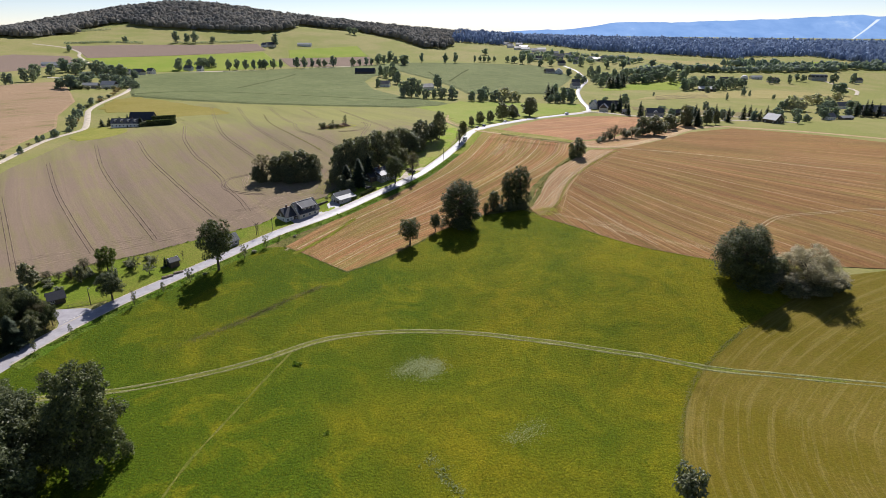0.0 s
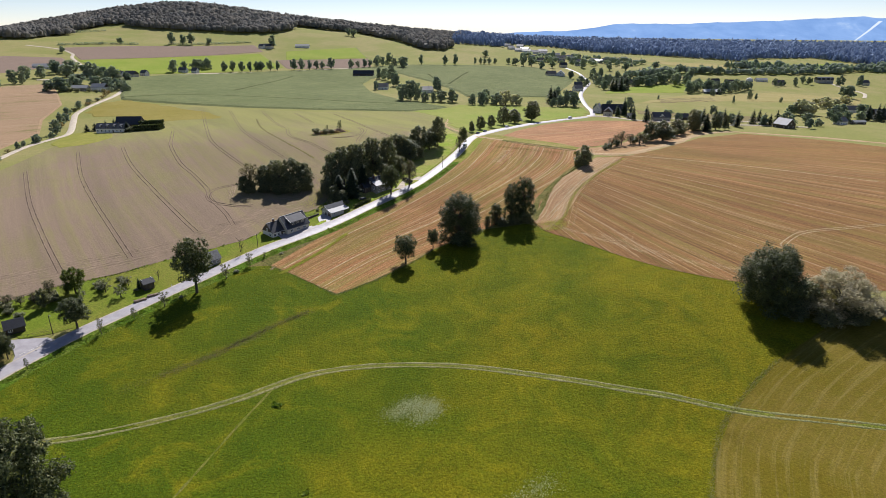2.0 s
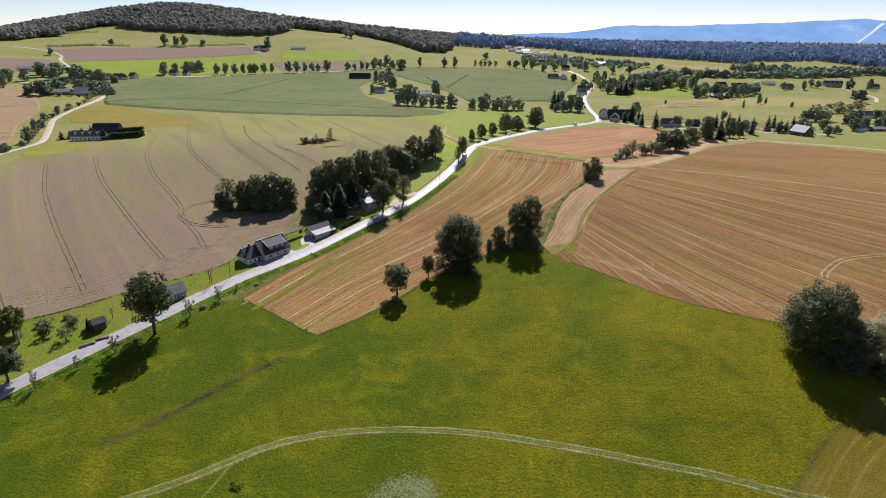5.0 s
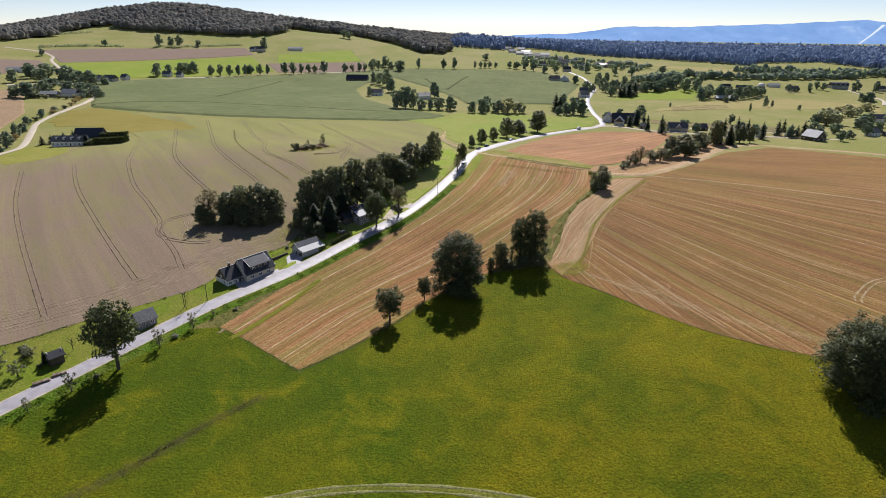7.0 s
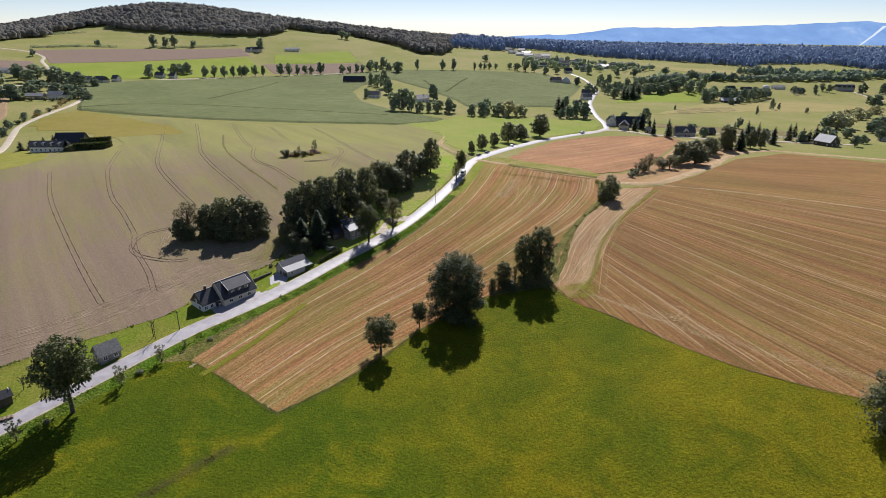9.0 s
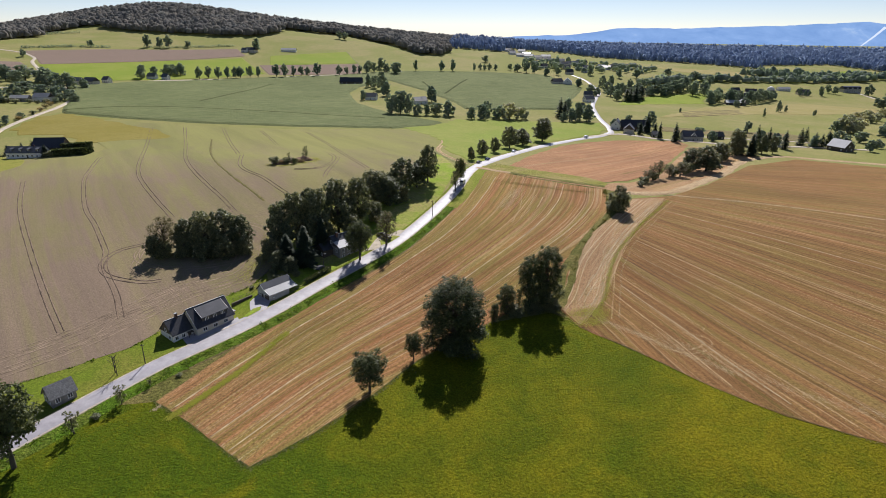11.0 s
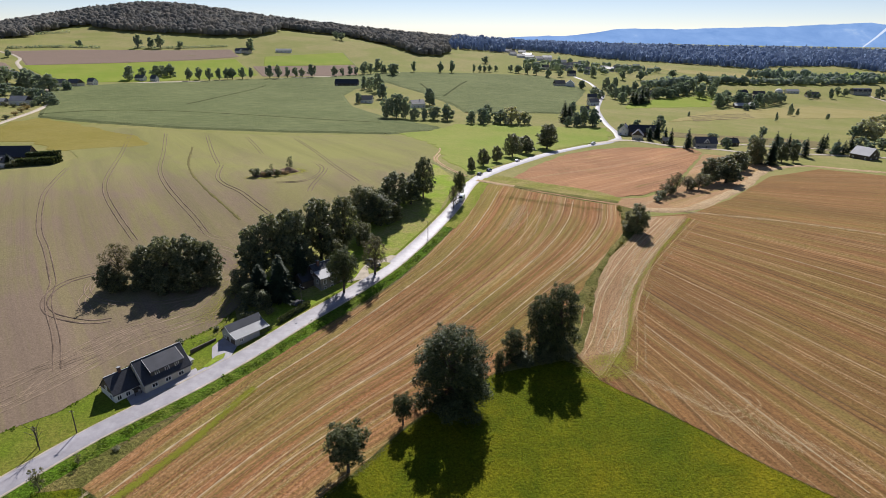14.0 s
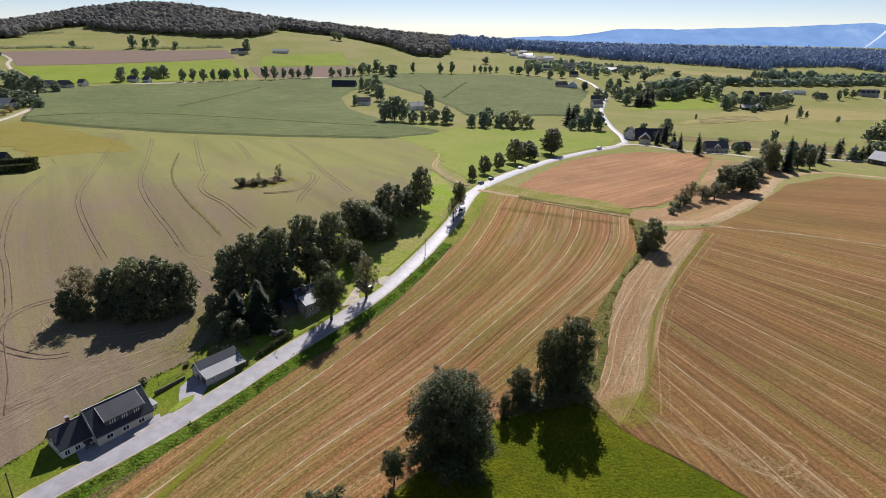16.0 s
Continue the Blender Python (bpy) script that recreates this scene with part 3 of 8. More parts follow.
STRIP_ROWS = ([(-66, 248), (-56, 266), (-47, 280.2), (-41.6, 289.7), (-27.8, 308.4), (-11.1, 332.7), (4.5, 355.5), (12.3, 370.2), (19.7, 386.5), (28.5, 412.2), (34.5, 435)],
              [(-53, 238), (-38, 262), (-22, 283), (-6, 300.3), (9.5, 317.6), (20.6, 331.8), (33.3, 348.1), (46, 366.2), (55.5, 383.1), (64.3, 403.5), (71, 428)], 28.0)
WIDE_ROWS = ([(62, 368), (83.1, 326.7), (96, 302.2), (106.8, 277.3), (117, 255), (140, 205)], [(84, 412), (110.7, 382.5), (133, 358), (154, 334), (176.5, 307.1), (215, 258)], 64.0)
STRIP = [(-71.8, 249.8), (-59.8, 242.7), (-40.8, 228.6), (-28.1, 240.5), (-12.3, 259.3), (-2.2, 273.5), (20.3, 293.3), (45, 312), (52, 331), (60, 346.5), (70.5, 364), (85, 389), (92.5, 424),
                (76.5, 428.6), (51.8, 438.6), (31.5, 452), (25.3, 436), (18.9, 410.8), (10.7, 386.5), (-3.5, 355.4), (-11.9, 340), (-24, 324), (-36.7, 307.3), (-47, 292.4), (-56, 280), (-64, 265)]
field("field", STRIP, M["strip"], "long strip of orange-brown stubble beside the road", lift=0.2, step=4.0, ragged=0.3, rows=STRIP_ROWS)
WIDE = [(46, 300), (50.2, 289.6), (66.8, 272.1), (80.3, 254.8), (92.8, 242.1), (105.7, 234.1), (117.2, 228.8), (143.5, 223), (178, 219), (235, 219), (330, 330), (420, 430), (325.9, 509), (268, 548),
                (218, 519), (159.6, 449.4), (127, 418.5), (103.4, 409.8), (85, 380.8), (62.2, 342), (53.3, 326)]
FAN = [(60, 297), (66.8, 276), (80.3, 259), (92.8, 246.5), (105.7, 238), (143.5, 227), (178, 223), (233, 223), (330, 335), (400, 430), (325, 500), (268, 540), (220, 512), (162, 446), (130, 416), (116, 398), (99, 371), (80, 341), (70, 319)]
field("field", WIDE, M["stubble"], "broad golden-brown stubble field with drilled rows", lift=0.2, ragged=0.3, rows=WIDE_ROWS)
field("field", [(42, 458), (68, 520), (96, 569), (126, 605), (157.4, 626), (212.8, 632), (213, 610), (175, 543), (140, 478), (112, 447), (94, 440), (60, 449)],
      M["orange"], "reddish-brown stubble field between road and track", lift=0.2, ragged=1.0, rows=[(50, 465), (190, 610)])
field("field", [(-171, 205), (-163, 211.5), (-150, 226), (-131.5, 238), (-118, 250), (-101, 263), (-90, 272.5), (-85, 281), (-82.5, 290), (-78.5, 297), (-72.5, 303.5), (-65.5, 312), (-63, 318.5), (-61.5, 324.5), (-63, 360), (-58, 392), (-35, 405), (-14, 430), (-4, 470),
                (2, 512), (0, 570), (-10, 640), (-51, 638), (-106.7, 613), (-194.9, 617.8), (-291, 636), (-331, 658), (-325, 634), (-254, 555), (-226, 520), (-228, 499), (-280, 493), (-284, 470), (-280, 434),
                (-276, 395), (-274, 363), (-262, 300), (-240, 230)],
      M["drilled"], "wide grey-green drilled field on the slope", lift=0.2, step=10.0, ragged=0.3, rows=[(-260, 436), (-185, 322), (-130, 250)])
field("field", [(-352.5, 688), (-340, 668), (-282.8, 652), (-197.2, 636.3), (-118.5, 634.5), (-41, 644.9), (-6.9, 675.8), (0.3, 699.8), (-22.6, 720.4), (-48.3, 741.8), (-70, 780), (-100, 830), (-125, 931), (-118, 995),
                (-81, 1058), (-70, 1180), (-91.8, 1180), (-173.9, 1125), (-282.8, 1095), (-425.8, 985), (-468.9, 885.8), (-389.5, 762.5)],
      M["maize"], "tall grey-green maize field", "maize field", lift=1.3, step=12.0, skirt=1.7, ragged=0.8)
field("field", [(-76, 1074), (-62, 1195), (84.7, 1225), (192.3, 1230), (218.5, 1153), (225, 1089), (176.5, 936), (143.8, 823), (83.8, 815), (35, 806), (26, 850), (-16, 960), (-52, 1024)],
      M["maize"], "grey-green maize field round a farm", "maize field", lift=1.3, step=12.0, skirt=1.7, ragged=0.8)
for poly, mat, label in (
    ([(-725, 1195), (-628, 1271), (-415, 1380), (-377, 1312), (-494, 1205), (-623, 1082), (-664, 1135)], "ploughed", "mauve-brown ploughed field on the far slope"),
    ([(-623, 1074), (-491, 1199), (-375, 1285), (-328, 1197), (-293, 1140), (-417, 1022), (-496, 949)], "bright", "bright green strip of young crop"),
    ([(-330, 1328), (-196, 1421), (-155, 1290), (-307, 1235)], "bright", "bright green field below the wood"),
    ([(-323, 1225), (-154, 1275), (-133, 1152), (-280, 1130)], "ploughed", "brown ploughed strip behind the avenue"),
    ([(-620, 690), (-535, 732), (-500, 796), (-388, 629), (-365, 560), (-330, 500), (-320, 440), (-310, 380), (-420, 400)], "tilled", "orange-brown stubble beside the lane"),
    ([(-760, 922), (-740, 1060), (-662, 1087), (-622, 1042), (-617, 923), (-627, 864)], "ploughed", "pink-brown ploughed field on the slope"),
    ([(482, 1502), (604, 1479), (723, 1457), (626, 1386), (514, 1410)], "tan", "pale tan field before the forest"),
    ([(788, 1459), (1010, 1606), (937, 1502), (776, 1371)], "bright", "green clearing in the forest"),
):
    field("field", poly, M[mat], label, lift=0.6, step=25.0, rows=[poly[0], poly[1]], skirt=0.6)

field("field", [(-294.4, 476.5), (-296.5, 496), (-288, 501), (-279, 494), (-262, 488), (-252, 470), (-255, 452), (-262, 444), (-274, 440), (-290, 455)], M["meadow_patch"], "yellow-green meadow patch beside the lane", "meadow", lift=0.3, step=8.0, ragged=0.8, skirt=0.3)

ROAD = [(-146, 120), (-141.5, 145), (-138.2, 159.1), (-132, 176.6), (-122.9, 196.4), (-110.3, 216.4), (-95.2, 239.2), (-86.6, 252.2), (-77.3, 265.8), (-67.5, 277.7), (-59.2, 288.2), (-50, 301.2), (-39.2, 317.5),
        (-25.8, 335.5), (-13.2, 354), (-2.3, 376), (4, 390.5), (11, 408.3), (15.9, 426), (20.7, 445), (27, 463), (37.1, 484), (58.4, 526), (83.9, 569.4), (118.9, 617.5), (146.8, 647.2), (165, 674), (172, 712),
        (175.4, 755), (184, 817), (196, 876), (226, 979), (251, 1063), (258, 1150), (258, 1197), (248, 1254)]
ribbon("road", [p for p in ROAD if p[1] < 680], 5.2, M["asphalt"], "narrow grey asphalt country road", "road", lift=0.32, step=4.0, crown=0.06)
ribbon("road", [p for p in ROAD if p[1] > 670], 3.8, M["asphalt"], "narrow asphalt road past valley farms", "road", lift=0.31, step=8.0, crown=0.06)
LANE = [(-285, 330), (-292.2, 381.5), (-298.7, 413.7), (-303.4, 446.9), (-301.4, 472.6), (-300.5, 491.7), (-310, 514.2), (-335, 561), (-348, 587.8), (-355, 622), (-358, 648.8), (-366, 693), (-391, 760), (-413, 797), (-470, 880), (-540, 960), (-620, 1060),
        (-650, 1100), (-672, 1140), (-722, 1181), (-793, 1200)]
ribbon("lane", LANE, 3.3, M["gravel"], "pale farm lane climbing the hillside", "lane", lift=0.5)
field("bank", [(-90, 246), (-72, 249.8), (-63, 265), (-55, 280), (-46, 292.4), (-35.7, 307.3), (-23, 324), (-10.9, 340), (-2.5, 355.4), (11.7, 386), (19.9, 410.8), (26, 440), (16, 440), (8, 410), (-4, 385), (-16, 358), (-30, 338), (-45, 316), (-62, 292), (-80, 268), (-93, 247)],
      M["bank"], "rough dry grass between verge and stubble", "bank", lift=0.14, step=4.0)
field("verge", [(29, 456), (34, 452.5), (45, 446), (61, 440.5), (78, 436), (94, 429.5), (98, 437), (90, 447.5), (73, 454.5), (57.4, 460.5), (45.2, 467), (37, 470)], M["wedge"], "yellowish grass wedge between track and reddish field", "verge", lift=0.26, step=4.0, ragged=0.8)
ribbon("farm_track", [(24, 455), (34, 451), (53, 443.5), (78, 434.5), (94, 430)], 3.6, M["bank"], "grassy olive track between stubble fields", "track", lift=0.3, wobble=0.35)
ribbon("farm_track", [(24, 455), (30, 453), (36, 450), (44, 447)], 3.4, M["sand"], "pale sandy mouth of the farm track", "track", lift=0.36, wobble=0.2)
field("field", [(44, 446.5), (60, 445), (94, 436), (112, 443), (141, 475), (176, 540), (213, 606), (236, 590), (245, 556), (226, 541), (187, 490), (159, 458), (131, 429), (111, 421.5), (98, 421), (93, 425), (77, 430), (53, 440)],
      M["headland"], "dry tan headland beside the hedgerow", lift=0.22, step=5.0, ragged=0.4, rows=[(100, 425), (225, 545)])
ribbon("farm_track", [(98, 420), (104.6, 421), (111.2, 420.5), (131, 428), (159, 457), (187, 489), (225.8, 540), (263, 560), (288, 548), (338, 522), (420, 470)], 4.6, M["sand"],
       "dusty pale track between stubble fields", "track", lift=0.35, wobble=0.25)
ribbon("farm_track", [(118, 421.2), (140, 417.3), (169.7, 409.9), (207.7, 392.4), (260, 362)], 0.5, M["straw"], "pale wheel line across the stubble", "track", lift=0.3, wobble=0.6)
ribbon("grass_track", [(-3, 512), (4, 495), (10, 478), (17, 462), (23, 455)], 2.6, M["rut"], "grassy track joining the road", "track", lift=0.3, wobble=0.2)
field("field", [(46.5, 301), (50.5, 291), (53, 293.5), (62.5, 306), (72, 326), (80, 344.5), (93.5, 369), (114, 400), (122, 414), (103.4, 409.2), (85, 380.8), (71.5, 362), (62.5, 343.5), (54, 326.5)],
      M["headland"], "pale headland strip of stubble with wheel marks", lift=0.235, step=4.0, rows=EDGE_LEFT)
field("bank", [(42, 299), (57, 289), (66, 330), (92, 378), (104, 424), (86, 430), (66, 366), (48, 331)], M["bank"], "rough olive grass between stubble fields", "bank", lift=0.13, step=4.0)
ribbon("grass_bank", [(46.5, 302), (49, 309), (53, 318), (60, 340), (70.5, 362), (84, 384)], 1.8, M["bank"], "rough grassy bank between two stubble fields", "bank", lift=0.4, wobble=0.6)
for line, mat, label in (
    ([(-139.3, 192.4), (-131.1, 196.2), (-120.9, 204.3), (-106.8, 223.7), (-97, 239.5), (-80, 265), (-74, 275), (-62, 291), (-54, 303), (-60, 318), (-63, 325), (-73, 311), (-88.4, 300), (-97, 286), (-106, 272), (-118, 250), (-131, 238), (-150, 226), (-160, 214), (-158.2, 202.8)], "lawn", "mossy lawn between house and field"),
    ([(-61, 326), (-54, 305), (-46, 316), (-33, 333), (-20, 350), (-8, 372), (3, 396), (8, 420), (14, 448), (2, 500), (-4, 470), (-14, 430), (-35, 405), (-58, 392), (-63, 360)], "slope", "sunny grassy slope below the grove"),
):
    field("lawn", line, M[mat], label, "lawn", lift=0.16, step=6.0)
for line, mat, label in (
    ([(255, 790), (420, 880), (572, 947), (604, 892), (692, 1014), (568, 1058), (371, 940)], "tan", "pale dry pasture in the valley"),
    ([(285, 799), (294, 841), (403, 920), (385, 866)], "rough", "brown sedge patch in the pasture"),
    ([(226, 722), (280, 707), (338, 702), (355, 681), (328, 652), (266, 674), (223, 696)], "rough", "brown wet hollow in the valley floor"),
    ([(236, 892), (381, 984), (448, 1126), (336, 1054), (272, 988)], "bright", "fresh green pasture in the valley"),
    ([(26, 472), (37, 498), (56, 537), (82, 580), (116, 627), (143, 655), (161, 690), (167, 732), (130, 728), (60, 724), (20, 722), (6, 690), (-30, 648), (-4, 600), (6, 560), (8, 512)], "lush", "lush green pasture beside the road bend"),
    ([(-340, 662), (-352, 640), (-345, 600), (-325, 575), (-290, 575), (-256, 545), (-200, 560), (-230, 600), (-285, 634)], "ochre", "ochre strip of dry grass beside the maize"),
):
    field("pasture", line, M[mat], label, "pasture", lift=0.3 if mat == "ochre" else 0.4, step=10.0, ragged=3.0, skirt=0.35)


# ---------------------------------------------------------------- trees
def tube(verts, faces, points, radii, sides=6):
    """A tapered limb through the points, added to verts and faces."""
    base = len(verts)
    for i, (p, r) in enumerate(zip(points, radii)):
        d = (points[min(i + 1, len(points) - 1)] - points[max(i - 1, 0)]).normalized()
        a = d.orthogonal().normalized()
        b = d.cross(a)
        for k in range(sides):
            t = 2 * math.pi * k / sides
            verts.append(p + (a * math.cos(t) + b * math.sin(t)) * r)
    for i in range(len(points) - 1):
        for k in range(sides):
            q = base + i * sides
            faces.append((q + k, q + (k + 1) % sides, q + sides + (k + 1) % sides, q + sides + k))


def sublobes(rng, centres, radii, each=5):
    """Smaller tufts of foliage on the outsides of the lobes."""
    cs, rs = [], []
    for c, r in zip(centres, radii):
        d = rng.normal(size=(each, 3)) + np.array([0, 0, 0.35])
        d /= np.linalg.norm(d, axis=1)[:, None]
        for v in d:
            cs.append(np.array(c) + v * r * rng.uniform(0.5, 1.0))
            rs.append(r * rng.uniform(0.26, 0.55))
    return cs, rs


def leaves(rng, centres, radii, count, size, shell=0.72, flat=0.85, core=None, out=0.4):
    """Leaf sprays: small bent quads over the outsides of the lobes, turned every way but mostly outward."""
    n_lobes = len(centres)
    c, r = np.array(centres), np.array(radii)
    share = r**2 / np.sum(r**2)
    pick = rng.choice(n_lobes, count, p=share)
    d = rng.normal(size=(count, 3))
    d /= np.linalg.norm(d, axis=1)[:, None]
    rad = r[pick] * (shell + (1.12 - shell) * rng.random(count) ** 1.3) * (1 + 0.16 * np.sin(d[:, 0] * 7 + pick) * np.sin(d[:, 2] * 6 + pick * 2))
    p = c[pick] + d * rad[:, None] * np.array([1, 1, flat])
    if core:
        kc, kr = np.array(core[0]), np.array(core[1])
        keep = np.min(np.linalg.norm(p[:, None] - kc[None], axis=2) / kr[None], axis=1) > 0.55
    else:
        deep = np.min(np.where(np.arange(n_lobes)[None] == pick[:, None], 9.0, np.linalg.norm((p[:, None] - c[None]) / np.array([1, 1, flat]), axis=2) / r[None]), axis=1)
        keep = deep > 0.62
    p, d = p[keep], d[keep]
    nrm = d * out + rng.normal(size=p.shape) * 0.5 + np.array([0, 0, 0.95 - out * 0.5])
    nrm /= np.linalg.norm(nrm, axis=1)[:, None]
    u = np.cross(nrm, rng.normal(size=p.shape))
    u /= np.linalg.norm(u, axis=1)[:, None] + 1e-9
    w = np.cross(nrm, u)
    s = size * (0.6 + 0.8 * rng.random(len(p)))[:, None]
    e = np.stack([p - u * s - w * s * 0.55, p + u * s * 0.9 - w * s * 0.5 - nrm * s * 0.25, p + u * s + w * s * 0.6, p - u * s * 0.9 + w * s * 0.5 - nrm * s * 0.25], 1)
    q = np.arange(len(p) * 4).reshape(-1, 4)
    return e.reshape(-1, 3), q


def broadleaf(name, height, width, count, size, seed, leaf="leaf", bole=0.16, lobes=16, fat=1.0, out=0.4):
    """A tree with trunk, limbs and a crown of leaf sprays on uneven lobes."""
    rnd, rng = random.Random(seed), np.random.default_rng(seed)
    ob = new(name)
    verts, faces = [], []
    lean = Vector((rnd.uniform(-0.04, 0.04), rnd.uniform(-0.04, 0.04), 1))
    r0 = height * 0.022
    stem = [lean * (height * k / 6 * 0.8) for k in range(7)]
    tube(verts, faces, stem, [r0 * (1.35 - 0.12 * k if k < 2 else 1.1 - 0.15 * k) for k in range(7)], 8)
    centres, radii = [], []
    for i in range(lobes):
        f = (i + 0.5) / lobes
        z = bole + (1 - bole) * (0.10 + 0.80 * f)
        swell = (0.72 + 0.28 * f / 0.3) if f < 0.3 else math.sqrt(max(0.0, 1 - ((f - 0.3) / 0.74) ** 2.8))
        a = i * 2.4 + rnd.uniform(-0.5, 0.5)
        r = width * 0.5 * swell * rnd.uniform(0.35, 0.84) * (1 if i < lobes - 1 else 0.1)
        lr = width * 0.5 * fat * rnd.uniform(0.24, 0.44) * (0.85 + 0.3 * (1 - f))
        c = Vector((math.cos(a) * r, math.sin(a) * r, height * z - lr * 0.2))
        c.z = min(c.z, height - lr * (0.85 + 0.55 * (r / (width * 0.5)) ** 2))
        centres.append(c), radii.append(lr)
        root = lean * (height * max(0.1, bole * 0.9 + 0.45 * f * (1 - bole)))
        mid = root.lerp(c, 0.5) + Vector((rnd.uniform(-1, 1), rnd.uniform(-1, 1), 0.6)) * width * 0.03
        tube(verts, faces, [root, mid, c], [r0 * 0.36, r0 * 0.2, r0 * 0.06], 5 if count > 3000 else 3)
    mesh_object("trunk", verts, faces, M["bark"], ob)
    cs, rs = sublobes(rng, centres, radii, 5 if count > 5000 else 3)
    v, q = leaves(rng, cs, rs, int(count * 1.15), size, 0.45, 0.85, (centres, radii), out)
    v2, q2 = leaves(rng, centres, [r * 0.78 for r in radii], count // (3 if count > 20000 else 5), size * 1.6, 0.3, out=out)
    v, q = np.concatenate([v, v2]), np.concatenate([q, q2 + len(v)])
    spread = np.quantile(np.hypot(v[:, 0], v[:, 1]), 0.985)
    low = height * bole * 0.7
    bottom, peak = np.quantile(v[:, 2], 0.004), np.quantile(v[:, 2], 0.998)
    v[:, :2] *= width * 0.5 / spread
    v[:, 2] = low + (v[:, 2] - bottom) * (height - low) / (peak - bottom)
    v[:, 2] = np.maximum(v[:, 2], low)
    mesh_object("crown", v, q, M[leaf], ob, smooth=False)
    return ob


def conifer(name, height, width, count, size, seed, leaf="needle"):
    """A spruce: straight stem, drooping whorls of boughs."""
    rnd, rng = random.Random(seed), np.random.default_rng(seed)
    ob = new(name)
    verts, faces = [], []
    tube(verts, faces, [Vector((0, 0, height * k / 4)) for k in range(5)], [height * 0.016 * (1.02 - k * 0.25) for k in range(5)], 7)
    mesh_object("trunk", verts, faces, M["bark"], ob)
    f = 1 - np.sqrt(rng.random(count))
    z = height * (0.05 + 0.95 * f)
    tier = 0.72 + 0.28 * np.abs(np.sin(z / height * 34))
    a = rng.random(count) * 2 * math.pi
    uneven = 1 + 0.26 * np.sin(a * 3 + z * 0.9 + seed) + 0.2 * np.sin(a * 5 - z * 0.6)
    r = width * 0.5 * (1 - f) ** 0.72 * tier * uneven * np.sqrt(0.2 + 0.8 * rng.random(count)) * (1 + 0.2 * np.sin(z * 3))
    out = np.stack([np.cos(a), np.sin(a), np.full(count, -0.35)], -1)
    p = np.stack([np.cos(a) * r, np.sin(a) * r, z - r * 0.15], -1)
    u = out / np.linalg.norm(out, axis=1)[:, None]
    w = np.cross(u, np.array([0, 0, 1.0])) + rng.normal(size=p.shape) * 0.25
    s = size * (0.6 + 0.8 * rng.random(count))[:, None]
    e = np.stack([p - u * s - w * s * 0.25, p - u * s + w * s * 0.25, p + u * s * 1.3 + w * s * 0.16, p + u * s * 1.3 - w * s * 0.16], 1)
    mesh_object("crown", e.reshape(-1, 3), np.arange(count * 4).reshape(-1, 4), M[leaf], ob, smooth=False)
    return ob


def shrub(name, count, size, seed, leaf="leaf"):
    """A bush one metre high and wide, without a bare stem."""
    rnd, rng = random.Random(seed), np.random.default_rng(seed)
    ob = new(name)
    verts, faces, centres, radii = [], [], [], []
    for i in range(7):
        a = i * 2.4
        c = Vector((math.cos(a) * 0.25 * (i > 0), math.sin(a) * 0.25 * (i > 0), 0.3 + 0.07 * i))
        centres.append(c), radii.append(rnd.uniform(0.2, 0.29))
        tube(verts, faces, [Vector((c.x * 0.2, c.y * 0.2, -0.05)), c * 0.6, c], [0.025, 0.015, 0.006], 4)
    mesh_object("stem", verts, faces, M["bark"], ob)
    v, q = leaves(rng, centres, radii, count, size, 0.6)
    v[:, 2] = np.maximum(v[:, 2], -0.02)
    mesh_object("foliage", v, q, M[leaf], ob, smooth=False)
    return ob


SHELF = {}


